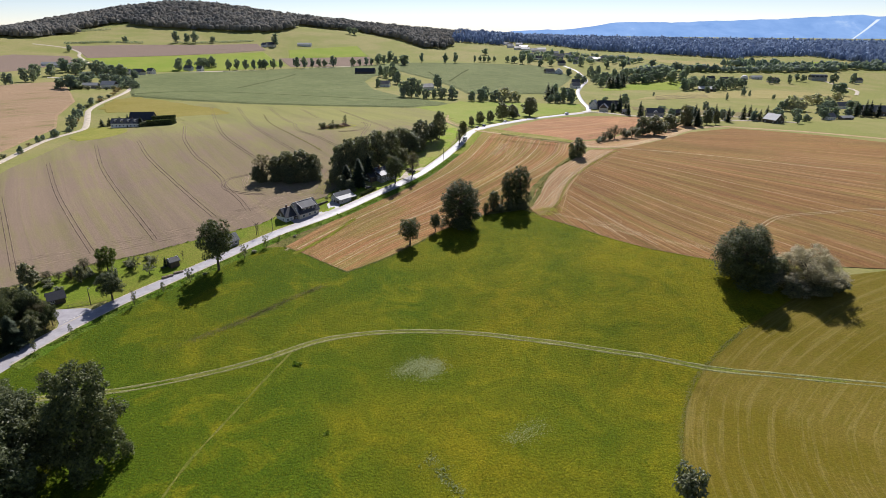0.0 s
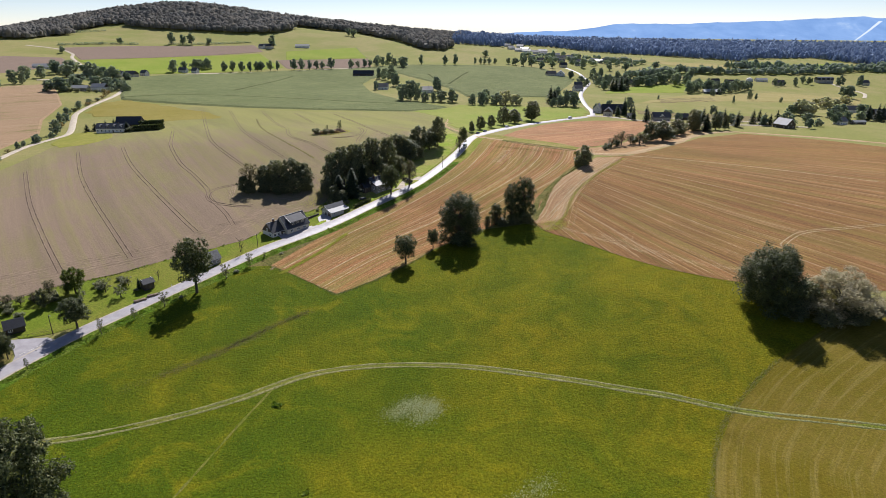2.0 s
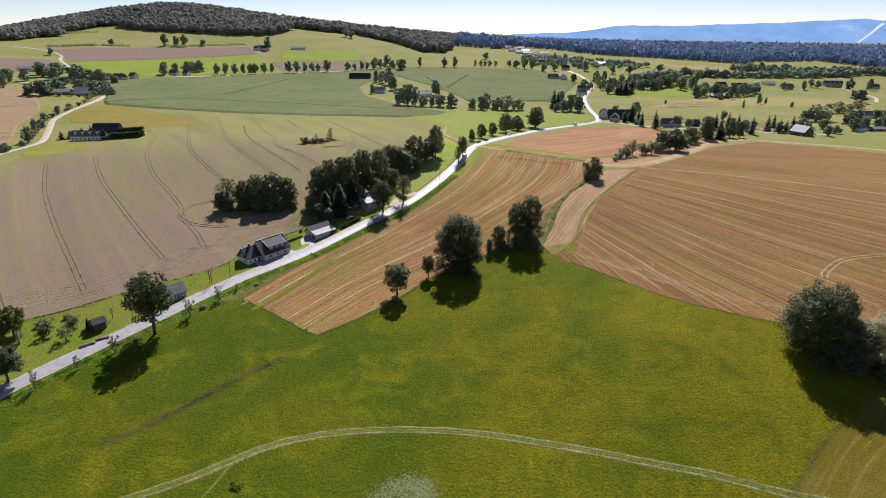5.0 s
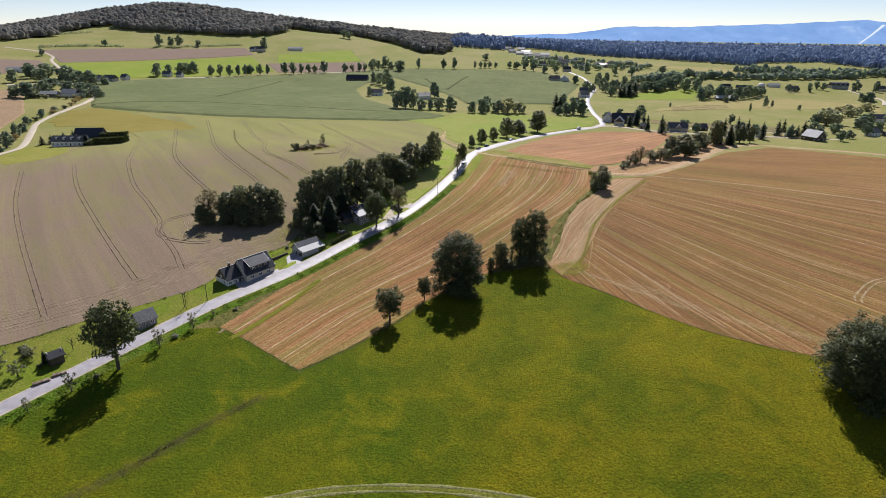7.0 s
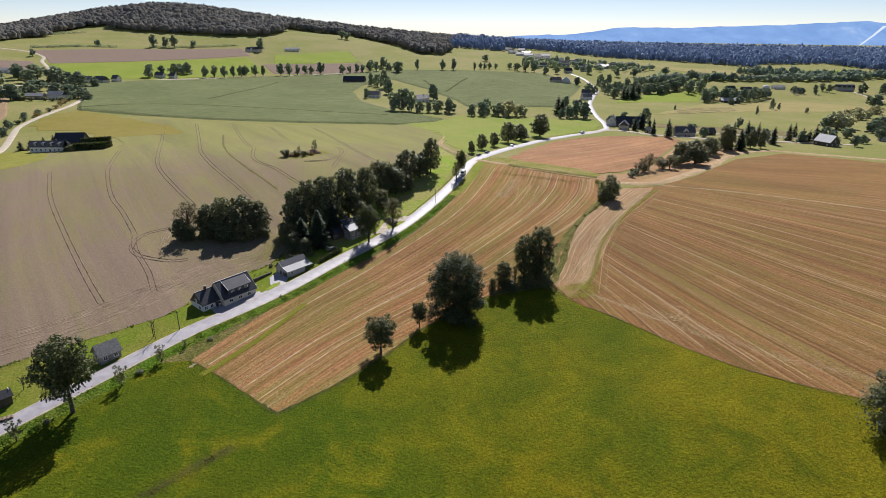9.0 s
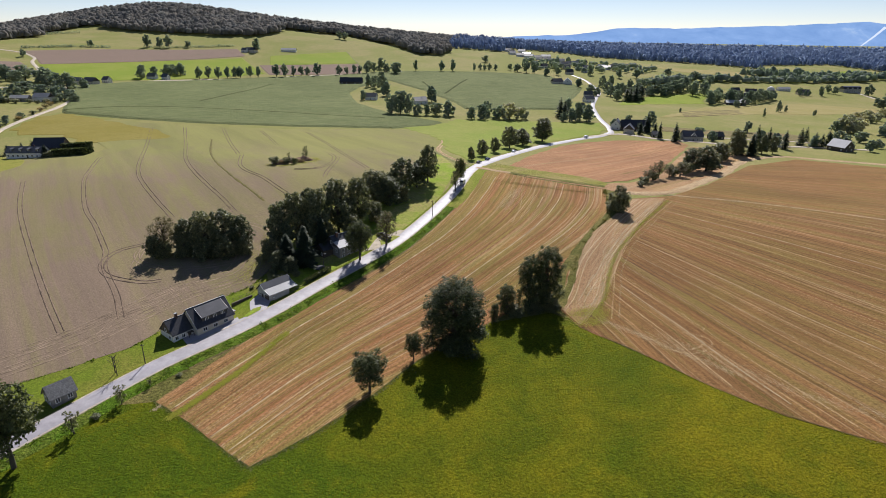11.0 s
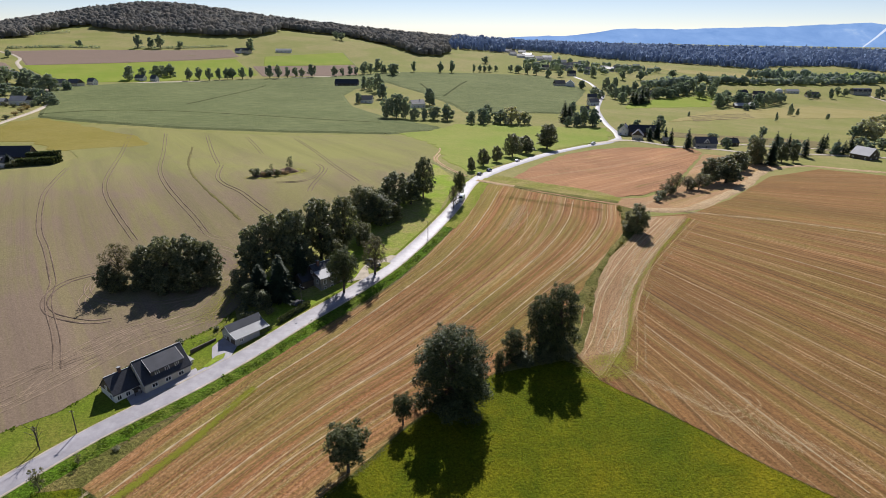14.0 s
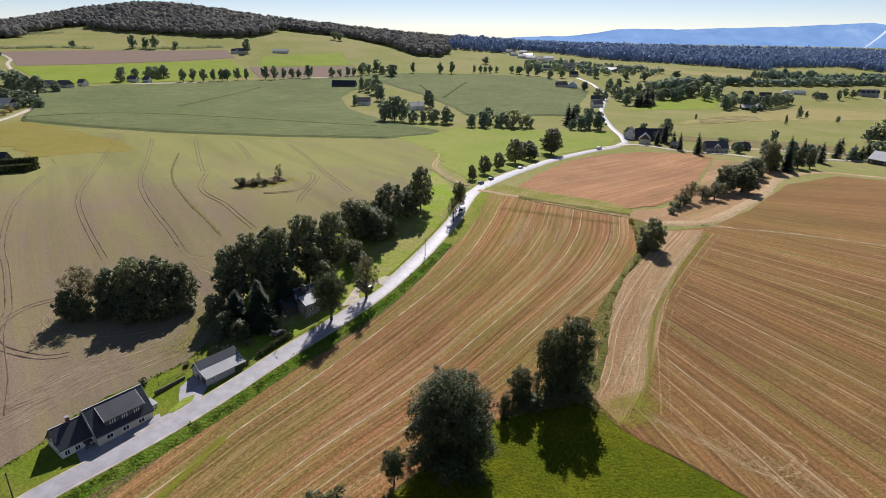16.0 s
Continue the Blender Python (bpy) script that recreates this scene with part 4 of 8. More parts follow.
def pattern(key):
    """One tree of each pattern is built and used first; the rest are copies."""
    made = {
        "near_a": lambda: broadleaf("deciduous_tree", 20, 15, 5600, 0.33, 3, lobes=32),
        "near_b": lambda: broadleaf("deciduous_tree", 20, 13, 5200, 0.33, 8, lobes=28),
        "near_c": lambda: broadleaf("deciduous_tree", 20, 16, 5600, 0.33, 21, lobes=34, bole=0.08),
        "round": lambda: broadleaf("deciduous_tree", 20, 16, 38000, 0.125, 5, "dark_leaf", lobes=52, bole=0.02, out=0.5),
        "open": lambda: broadleaf("deciduous_tree", 20, 12, 17000, 0.15, 12, "dark_leaf", lobes=48, bole=0.0),
        "sparse": lambda: broadleaf("deciduous_tree", 20, 12, 5000, 0.15, 14, "autumn_leaf", bole=0.28, lobes=40),
        "street": lambda: broadleaf("deciduous_tree", 20, 15, 8500, 0.235, 17, "dark_leaf", lobes=36, bole=0.36),
        "dense": lambda: broadleaf("deciduous_tree", 20, 15, 17000, 0.17, 23, "dark_leaf", lobes=46, bole=0.36, out=0.5),
        "willow": lambda: broadleaf("willow_tree", 20, 24, 34000, 0.15, 31, "willow", 0.0, 44, out=0.5),
        "huge": lambda: broadleaf("deciduous_tree", 20, 20, 42000, 0.15, 5, "dark_leaf", 0.0, 60, out=0.5),
        "fore": lambda: broadleaf("deciduous_tree", 20, 15, 22000, 0.16, 35, "dark_leaf", 0.04, 46),
        "shaggy": lambda: broadleaf("deciduous_tree", 20, 18, 9000, 0.3, 39, "leaf", 0.0, 34),
        "lime": lambda: broadleaf("deciduous_tree", 20, 15, 9000, 0.26, 37, "lime_leaf", 0.2, 30),
        "mid_a": lambda: broadleaf("deciduous_tree", 20, 15, 1250, 0.72, 41, "leaf_hazy", lobes=14, bole=0.05, fat=1.4, out=0.9),
        "mid_b": lambda: broadleaf("deciduous_tree", 20, 14, 1250, 0.72, 42, "leaf_hazy", lobes=14, bole=0.05, fat=1.4, out=0.9),
        "mid_c": lambda: broadleaf("deciduous_tree", 20, 16, 1250, 0.72, 43, "leaf_hazy", lobes=14, bole=0.05, fat=1.4, out=0.9),
        "far_a": lambda: broadleaf("deciduous_tree", 20, 15, 800, 0.95, 51, "leaf_hazy", lobes=10, bole=0.16, fat=1.6, out=1.0),
        "far_b": lambda: broadleaf("deciduous_tree", 20, 14, 800, 0.95, 52, "leaf_hazy", lobes=10, bole=0.16, fat=1.6, out=1.0),
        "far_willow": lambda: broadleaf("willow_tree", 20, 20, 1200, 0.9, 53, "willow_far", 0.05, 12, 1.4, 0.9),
        "sapling": lambda: broadleaf("young_tree", 6, 3.6, 1100, 0.085, 61, "leaf", 0.36, 16),
        "spruce": lambda: conifer("spruce_tree", 20, 8, 4500, 0.5, 71),
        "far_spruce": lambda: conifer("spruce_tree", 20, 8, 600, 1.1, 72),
        "bush": lambda: shrub("bush", 700, 0.05, 81),
        "dry_bush": lambda: shrub("bush", 400, 0.05, 82, "brush"),
    }[key]
    sizes = {"willow": (20, 24), "sapling": (6, 3.6), "spruce": (20, 8), "far_spruce": (20, 8), "bush": (1, 1), "dry_bush": (1, 1), "far_willow": (20, 20),
             "huge": (20, 20), "shaggy": (20, 18), "near_b": (20, 13), "near_c": (20, 16), "round": (20, 16), "open": (20, 12), "sparse": (20, 12), "mid_b": (20, 14), "mid_c": (20, 16), "far_b": (20, 14)}
    return made, sizes.get(key, (20, 15))


TREES = random.Random(11)


def plant(key, label, category, places, group=""):
    """Trees at (x, y, height, width); the pattern is built at the first place of all."""
    for x, y, h, w in places:
        k = TREES.choice(key.split())
        make, (h0, w0) = pattern(k)
        m = Matrix.LocRotScale((x, y, ground_at(x, y) - 0.1), Euler((0, 0, TREES.uniform(0, 6.28))), (w / w0, w / w0, h / h0))
        if k not in SHELF:
            SHELF[k] = make()
            SHELF[k].matrix_basis = m
            ob = SHELF[k]
        else:
            first = SHELF[k]
            keep, first.scale = first.scale.copy(), (1, 1, 1)
            ob = copy_thing(first, m)
            first.scale = keep
        tagged(ob, label, category, group)


plant("street", "small dark ash tree at the meadow's edge", "tree", [(-15.4, 257, 13.2, 11)])
plant("round", "large dense round deciduous tree on the meadow bank", "tree", [(9.1, 279.5, 24.5, 20.8)])
plant("open", "tall airy tree with a thin crown on the bank", "tree", [(41.3, 303, 22.5, 14), (35, 301, 20.5, 11)], "trees on the meadow bank")
plant("open", "slender bush-like young tree beside larger trees", "tree", [(27, 299, 11, 8), (22.5, 294, 7, 4)], "trees on the meadow bank")
# added growth that closes the lit gap between trunks and their shadow
plant("shaggy", "scrubby undergrowth added to shade the foot of bank trees", "tree", [(41.5, 301, 6, 8), (36, 299, 5.5, 7), (30, 297.5, 4.5, 6), (9, 277.5, 6.5, 11)], "trees on the meadow bank")
plant("street", "small lone tree beside the large one", "tree", [(-3.8, 272.8, 9.5, 5.8)])
plant("street", "old roadside linden tree casting shade on the road", "tree", [(-93.8, 226.2, 22.2, 15)])
plant("sapling", "young staked tree on the road verge", "tree", [(-86.3, 237.3, 6.7, 4.1), (-80.1, 248.6, 6, 3.2), (-101.6, 215.5, 6.2, 3.9), (-76, 256.1, 3.1, 1.6), (-115, 197, 6.3, 2.4), (-108.5, 207, 4.6, 2.4), (-127.2, 177.2, 3.9, 1.7), (-132.6, 166, 5.2, 2)],
      "young trees along the road")
plant("near_a near_c", "dark leafy tree in a field copse", "tree", [(-98.5, 339.7, 13.3, 11), (-89.5, 337.1, 17.1, 12), (-82.5, 339.5, 17.5, 14.2), (-76.9, 342.4, 14.3, 10), (-107.8, 331.7, 9.7, 8), (-93, 344, 15, 12)], "copse in the field")
plant("sparse", "browning tree at the copse edge", "tree", [(-105.5, 335.6, 15.5, 11.5)], "copse in the field")
# added low trees, to join the copse to its shadow without bright holes
plant("shaggy", "low bushy tree added to shade the copse foot", "tree", [(-104.5, 332.5, 7, 8), (-97, 334, 8.5, 9), (-88.5, 332.5, 9, 10), (-81, 334, 9, 10), (-75, 338, 7.5, 8)], "copse in the field")
plant("near_a near_c near_b", "tall dark tree of the grove by the road", "tree", [(-61.5, 343.4, 20, 13.1), (-55.8, 347.5, 22, 14.6), (-47.4, 349, 23.5, 14.6), (-40.2, 359.3, 24, 16.5), (-32.7, 366.6, 22, 14.1), (-28, 389, 17.2, 14.7), (-20.3, 389, 13.8, 13.3),
                                          (-15.5, 405.5, 17.8, 15), (-8.3, 413, 14.3, 12), (-2.8, 420.5, 20, 11.5), (-24.9, 392.6, 15.3, 12.2), (-52, 358, 20, 13)], "grove beside the road")
# some stand there, others are added where the grove's foot stayed too bright
plant("near_c", "low dark tree filling and shading the grove edge", "tree", [(-33, 351, 12, 10), (-25, 370, 10, 9), (-42, 346, 10, 9), (-58, 326, 8, 8), (-53, 324, 6.5, 7), (-63, 333, 9, 9), (-15, 393, 9, 9)], "grove beside the road")
plant("spruce", "dark spruce in the grove beside the house", "tree", [(-48.4, 329.5, 17, 9), (-55.5, 330, 13, 8.5), (-44, 341, 16, 7)], "grove beside the road")
plant("dense", "leafy green tree before the grey stone house", "tree", [(-28.1, 335.4, 16.6, 11.4)])
plant("sparse", "thin airy tree beside the gravel drive", "tree", [(-18.6, 348.4, 15, 9.5)])
plant("near_a near_b", "leafy roadside tree near the road bend", "tree", [(23, 478, 8.6, 5), (31, 496, 10.9, 8.2), (41, 516, 10.5, 7.6), (54, 543, 15.8, 13.3), (66, 562, 13.2, 12.9), (86, 592, 19.1, 18.4)], "trees along the road")
plant("sparse street", "slim roadside tree at the road edge", "tree", [(11.6, 408.6, 11, 5.6), (14.4, 419.8, 14, 6.4)], "trees along the road")
plant("near_a near_b near_c", "leafy hedgerow tree along the farm track", "tree", [(166.1, 490.5, 15.7, 14), (177, 492.9, 17, 17), (205.1, 535.4, 13.9, 15), (229.1, 559.7, 20, 15)], "hedgerow trees")
plant("shaggy", "squat bushy tree at the headland corner", "tree", [(89.7, 388.5, 13, 11.5)])
plant("sparse", "thin bushy tree in the hedgerow", "tree", [(134.6, 461.1, 11, 7.5), (142.8, 466, 8.6, 7.4), (151.1, 470, 9.3, 9.3), (124.2, 449.1, 7, 7), (129, 455, 9, 6)], "hedgerow trees")
plant("near_b", "low bush-like tree in the hedgerow", "tree", [(255.7, 573.6, 15, 10), (264.6, 574.2, 14, 6.6)], "hedgerow trees")
plant("spruce", "dark spruce along the farm track", "tree", [(241.1, 562, 17, 9), (234, 566, 14, 8)], "hedgerow trees")
plant("huge", "huge dark green tree standing in the meadow", "tree", [(117.8, 212, 22.5, 24)])
plant("willow", "broad grey-leaved willow in the meadow", "tree", [(139.5, 206, 15.6, 28)])
# added trees that fill the bright gap in the two big trees' shadow
plant("near_c", "low dark tree added to deepen shade under the willow", "tree", [(128, 208, 12, 12), (122, 204, 7, 10), (131, 199, 6, 10), (141, 200, 7, 12), (149, 203, 6, 10)], "trees round the willow")
plant("bush", "dark bush on the field boundary", "bush", [(58.4, 109, 10.5, 7.9)])
plant("fore", "large leafy tree at the meadow corner", "tree", [(-86.6, 116, 30.5, 18.6), (-100, 112, 24, 19), (-97, 98, 25, 20), (-113, 124, 18, 16)], "trees at the meadow corner")
plant("near_a near_b", "garden tree on the lawn by the road", "tree", [(-161, 208.5, 9.9, 8), (-143.5, 212.5, 7.5, 5)], "garden trees")
plant("street", "dark round tree at the road's edge", "tree", [(-124.6, 199.8, 11.6, 10.2)], "garden trees")
plant("sparse", "browning bushy tree along the garden fence", "tree", [(-157.2, 213.4, 4.2, 4.4), (-153, 213.8, 3.8, 4.2), (-149, 215.4, 4.2, 4.2), (-145.6, 219.4, 7, 5.2), (-141, 222, 5, 4.5)], "garden trees")
plant("street sparse", "slim dark tree at the lane mouth", "tree", [(-141.5, 180.5, 10.5, 6.2), (-138.2, 181, 9.5, 5.8), (-135.9, 181.4, 8.5, 5), (-145.5, 180, 11, 6.5), (-139.4, 184.2, 8, 5), (-136.8, 178.6, 7, 5)], "garden trees")
plant("spruce", "small dark spruce before the garden house", "tree", [(-144.2, 185.4, 11, 5), (-148.2, 188.4, 11, 5.5), (-151.5, 192, 10, 6)], "garden trees")
plant("lime", "bright yellow-green leafy garden tree", "tree", [(-138.1, 222.8, 10.5, 8.5)], "garden trees")
plant("sapling", "little fruit tree on the lawn", "tree", [(-127.7, 224.4, 5.8, 5.2), (-120.5, 221.4, 5, 5.2), (-121.7, 229.8, 4.1, 3.3), (-134, 219, 4, 4)], "garden trees")
plant("street", "dark leafy garden tree by the drive", "tree", [(-146, 173, 14, 8), (-143, 182, 13, 8.5), (-152, 186, 12, 8), (-150, 177, 14, 9)], "garden trees")
plant("street spruce", "dark tree crowding the lane junction", "tree", [(-140.5, 168, 12, 7.5), (-143, 161, 13, 8), (-147.5, 166, 14, 9), (-151, 171, 12, 8), (-138.8, 176.5, 9, 5.5), (-155, 160, 13, 9), (-146, 154, 12, 8)], "garden trees")
plant("spruce", "small dark columnar cypress by the shed", "tree", [(-116.7, 228, 4.6, 1.8)])
plant("near_a", "leafy tree beside the drive", "tree", [(-137.5, 173, 9, 7)], "garden trees")
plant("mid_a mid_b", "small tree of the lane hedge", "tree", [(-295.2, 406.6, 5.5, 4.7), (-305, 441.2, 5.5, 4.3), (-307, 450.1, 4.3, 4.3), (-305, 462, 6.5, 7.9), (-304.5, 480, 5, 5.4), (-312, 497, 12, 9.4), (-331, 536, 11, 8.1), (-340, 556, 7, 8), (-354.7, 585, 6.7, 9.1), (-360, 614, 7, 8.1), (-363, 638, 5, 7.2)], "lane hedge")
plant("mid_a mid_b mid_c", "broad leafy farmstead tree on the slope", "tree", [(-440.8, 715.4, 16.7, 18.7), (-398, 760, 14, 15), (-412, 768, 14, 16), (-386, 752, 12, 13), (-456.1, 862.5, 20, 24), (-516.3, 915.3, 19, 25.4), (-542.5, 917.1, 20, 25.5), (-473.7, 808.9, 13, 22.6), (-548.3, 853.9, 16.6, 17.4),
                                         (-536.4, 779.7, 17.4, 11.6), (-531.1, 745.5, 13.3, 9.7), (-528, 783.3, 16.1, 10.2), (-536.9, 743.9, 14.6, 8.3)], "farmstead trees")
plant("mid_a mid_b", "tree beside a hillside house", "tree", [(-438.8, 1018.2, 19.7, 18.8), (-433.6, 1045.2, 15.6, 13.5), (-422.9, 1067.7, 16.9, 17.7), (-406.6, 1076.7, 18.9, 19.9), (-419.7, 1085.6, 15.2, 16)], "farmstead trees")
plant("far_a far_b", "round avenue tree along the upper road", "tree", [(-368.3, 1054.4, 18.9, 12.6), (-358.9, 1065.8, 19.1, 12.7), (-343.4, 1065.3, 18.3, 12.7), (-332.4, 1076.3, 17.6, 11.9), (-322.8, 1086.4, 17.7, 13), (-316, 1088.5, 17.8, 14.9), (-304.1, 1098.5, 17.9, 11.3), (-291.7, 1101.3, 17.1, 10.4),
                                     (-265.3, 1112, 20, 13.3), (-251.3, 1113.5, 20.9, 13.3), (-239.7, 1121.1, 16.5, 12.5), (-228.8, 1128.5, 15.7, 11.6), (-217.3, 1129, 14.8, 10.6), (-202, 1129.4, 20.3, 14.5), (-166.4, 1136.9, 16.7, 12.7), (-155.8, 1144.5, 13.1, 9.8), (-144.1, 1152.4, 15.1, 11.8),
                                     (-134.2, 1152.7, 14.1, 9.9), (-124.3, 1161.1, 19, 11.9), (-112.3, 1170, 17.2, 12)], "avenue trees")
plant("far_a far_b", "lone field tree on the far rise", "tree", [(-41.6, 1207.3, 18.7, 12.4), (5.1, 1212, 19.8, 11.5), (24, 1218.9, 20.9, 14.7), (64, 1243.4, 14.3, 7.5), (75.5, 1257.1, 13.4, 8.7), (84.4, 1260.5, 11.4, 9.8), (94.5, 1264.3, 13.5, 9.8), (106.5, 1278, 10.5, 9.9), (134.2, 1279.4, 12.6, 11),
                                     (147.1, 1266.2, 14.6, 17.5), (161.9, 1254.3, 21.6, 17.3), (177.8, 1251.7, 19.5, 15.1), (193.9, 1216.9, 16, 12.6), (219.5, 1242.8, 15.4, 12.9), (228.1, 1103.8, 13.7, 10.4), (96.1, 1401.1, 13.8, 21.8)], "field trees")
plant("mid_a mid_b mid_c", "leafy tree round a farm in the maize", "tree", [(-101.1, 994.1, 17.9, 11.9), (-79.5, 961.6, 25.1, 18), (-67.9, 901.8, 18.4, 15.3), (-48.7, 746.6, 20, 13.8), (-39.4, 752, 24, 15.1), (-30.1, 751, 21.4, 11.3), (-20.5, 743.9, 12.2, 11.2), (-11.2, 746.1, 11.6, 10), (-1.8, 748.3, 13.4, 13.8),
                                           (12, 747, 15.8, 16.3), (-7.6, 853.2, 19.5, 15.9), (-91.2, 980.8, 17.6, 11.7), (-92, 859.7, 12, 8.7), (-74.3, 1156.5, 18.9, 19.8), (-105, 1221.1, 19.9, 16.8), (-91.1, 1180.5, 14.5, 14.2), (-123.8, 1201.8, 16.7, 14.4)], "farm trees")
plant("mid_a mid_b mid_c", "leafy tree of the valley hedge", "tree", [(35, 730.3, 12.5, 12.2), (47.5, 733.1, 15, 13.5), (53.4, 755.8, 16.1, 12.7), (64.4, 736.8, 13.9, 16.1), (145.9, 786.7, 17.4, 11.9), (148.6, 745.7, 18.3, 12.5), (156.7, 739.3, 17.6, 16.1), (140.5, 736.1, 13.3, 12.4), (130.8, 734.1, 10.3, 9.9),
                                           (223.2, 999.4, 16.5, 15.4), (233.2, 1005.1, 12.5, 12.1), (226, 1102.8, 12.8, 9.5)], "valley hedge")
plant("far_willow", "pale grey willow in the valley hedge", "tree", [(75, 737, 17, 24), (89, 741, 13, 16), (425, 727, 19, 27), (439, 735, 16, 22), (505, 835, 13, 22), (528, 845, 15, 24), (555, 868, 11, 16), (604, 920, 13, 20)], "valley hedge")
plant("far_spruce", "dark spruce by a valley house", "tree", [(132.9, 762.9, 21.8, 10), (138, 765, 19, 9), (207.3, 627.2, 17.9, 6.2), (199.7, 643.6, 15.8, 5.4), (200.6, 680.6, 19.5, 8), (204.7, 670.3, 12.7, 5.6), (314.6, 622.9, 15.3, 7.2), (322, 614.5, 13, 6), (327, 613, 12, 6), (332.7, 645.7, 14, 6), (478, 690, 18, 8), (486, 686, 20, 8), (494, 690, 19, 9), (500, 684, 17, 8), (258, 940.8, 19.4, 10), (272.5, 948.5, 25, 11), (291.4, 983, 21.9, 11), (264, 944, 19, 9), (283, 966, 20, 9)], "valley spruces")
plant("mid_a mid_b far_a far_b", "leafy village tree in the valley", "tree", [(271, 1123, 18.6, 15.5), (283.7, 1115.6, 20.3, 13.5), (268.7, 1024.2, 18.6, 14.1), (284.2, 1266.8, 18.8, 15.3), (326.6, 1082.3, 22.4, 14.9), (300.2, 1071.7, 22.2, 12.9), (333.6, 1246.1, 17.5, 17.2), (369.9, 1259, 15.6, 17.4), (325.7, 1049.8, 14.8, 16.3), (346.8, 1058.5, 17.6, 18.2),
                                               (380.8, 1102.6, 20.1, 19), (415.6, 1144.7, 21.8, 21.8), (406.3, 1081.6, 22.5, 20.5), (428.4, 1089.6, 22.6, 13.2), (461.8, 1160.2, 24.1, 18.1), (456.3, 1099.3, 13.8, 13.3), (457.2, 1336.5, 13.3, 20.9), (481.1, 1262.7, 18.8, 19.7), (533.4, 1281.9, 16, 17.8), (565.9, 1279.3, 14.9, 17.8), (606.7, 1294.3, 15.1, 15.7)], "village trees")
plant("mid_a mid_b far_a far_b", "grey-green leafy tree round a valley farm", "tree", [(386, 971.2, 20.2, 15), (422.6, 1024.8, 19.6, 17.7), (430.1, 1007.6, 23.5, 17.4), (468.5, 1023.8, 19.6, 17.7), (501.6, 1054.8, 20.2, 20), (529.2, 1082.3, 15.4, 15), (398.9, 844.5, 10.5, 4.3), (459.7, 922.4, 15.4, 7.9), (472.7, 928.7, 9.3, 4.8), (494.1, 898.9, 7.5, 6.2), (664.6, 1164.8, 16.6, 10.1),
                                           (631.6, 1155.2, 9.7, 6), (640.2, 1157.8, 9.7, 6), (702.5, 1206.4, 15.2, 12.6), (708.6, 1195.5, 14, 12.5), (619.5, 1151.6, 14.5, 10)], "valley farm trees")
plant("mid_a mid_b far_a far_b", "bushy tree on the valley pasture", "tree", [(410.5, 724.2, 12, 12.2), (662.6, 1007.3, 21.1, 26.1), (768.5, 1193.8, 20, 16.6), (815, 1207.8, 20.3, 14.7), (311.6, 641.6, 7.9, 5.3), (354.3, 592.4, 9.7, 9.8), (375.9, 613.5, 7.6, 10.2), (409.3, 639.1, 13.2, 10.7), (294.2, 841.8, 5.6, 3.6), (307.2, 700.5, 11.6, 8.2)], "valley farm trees")


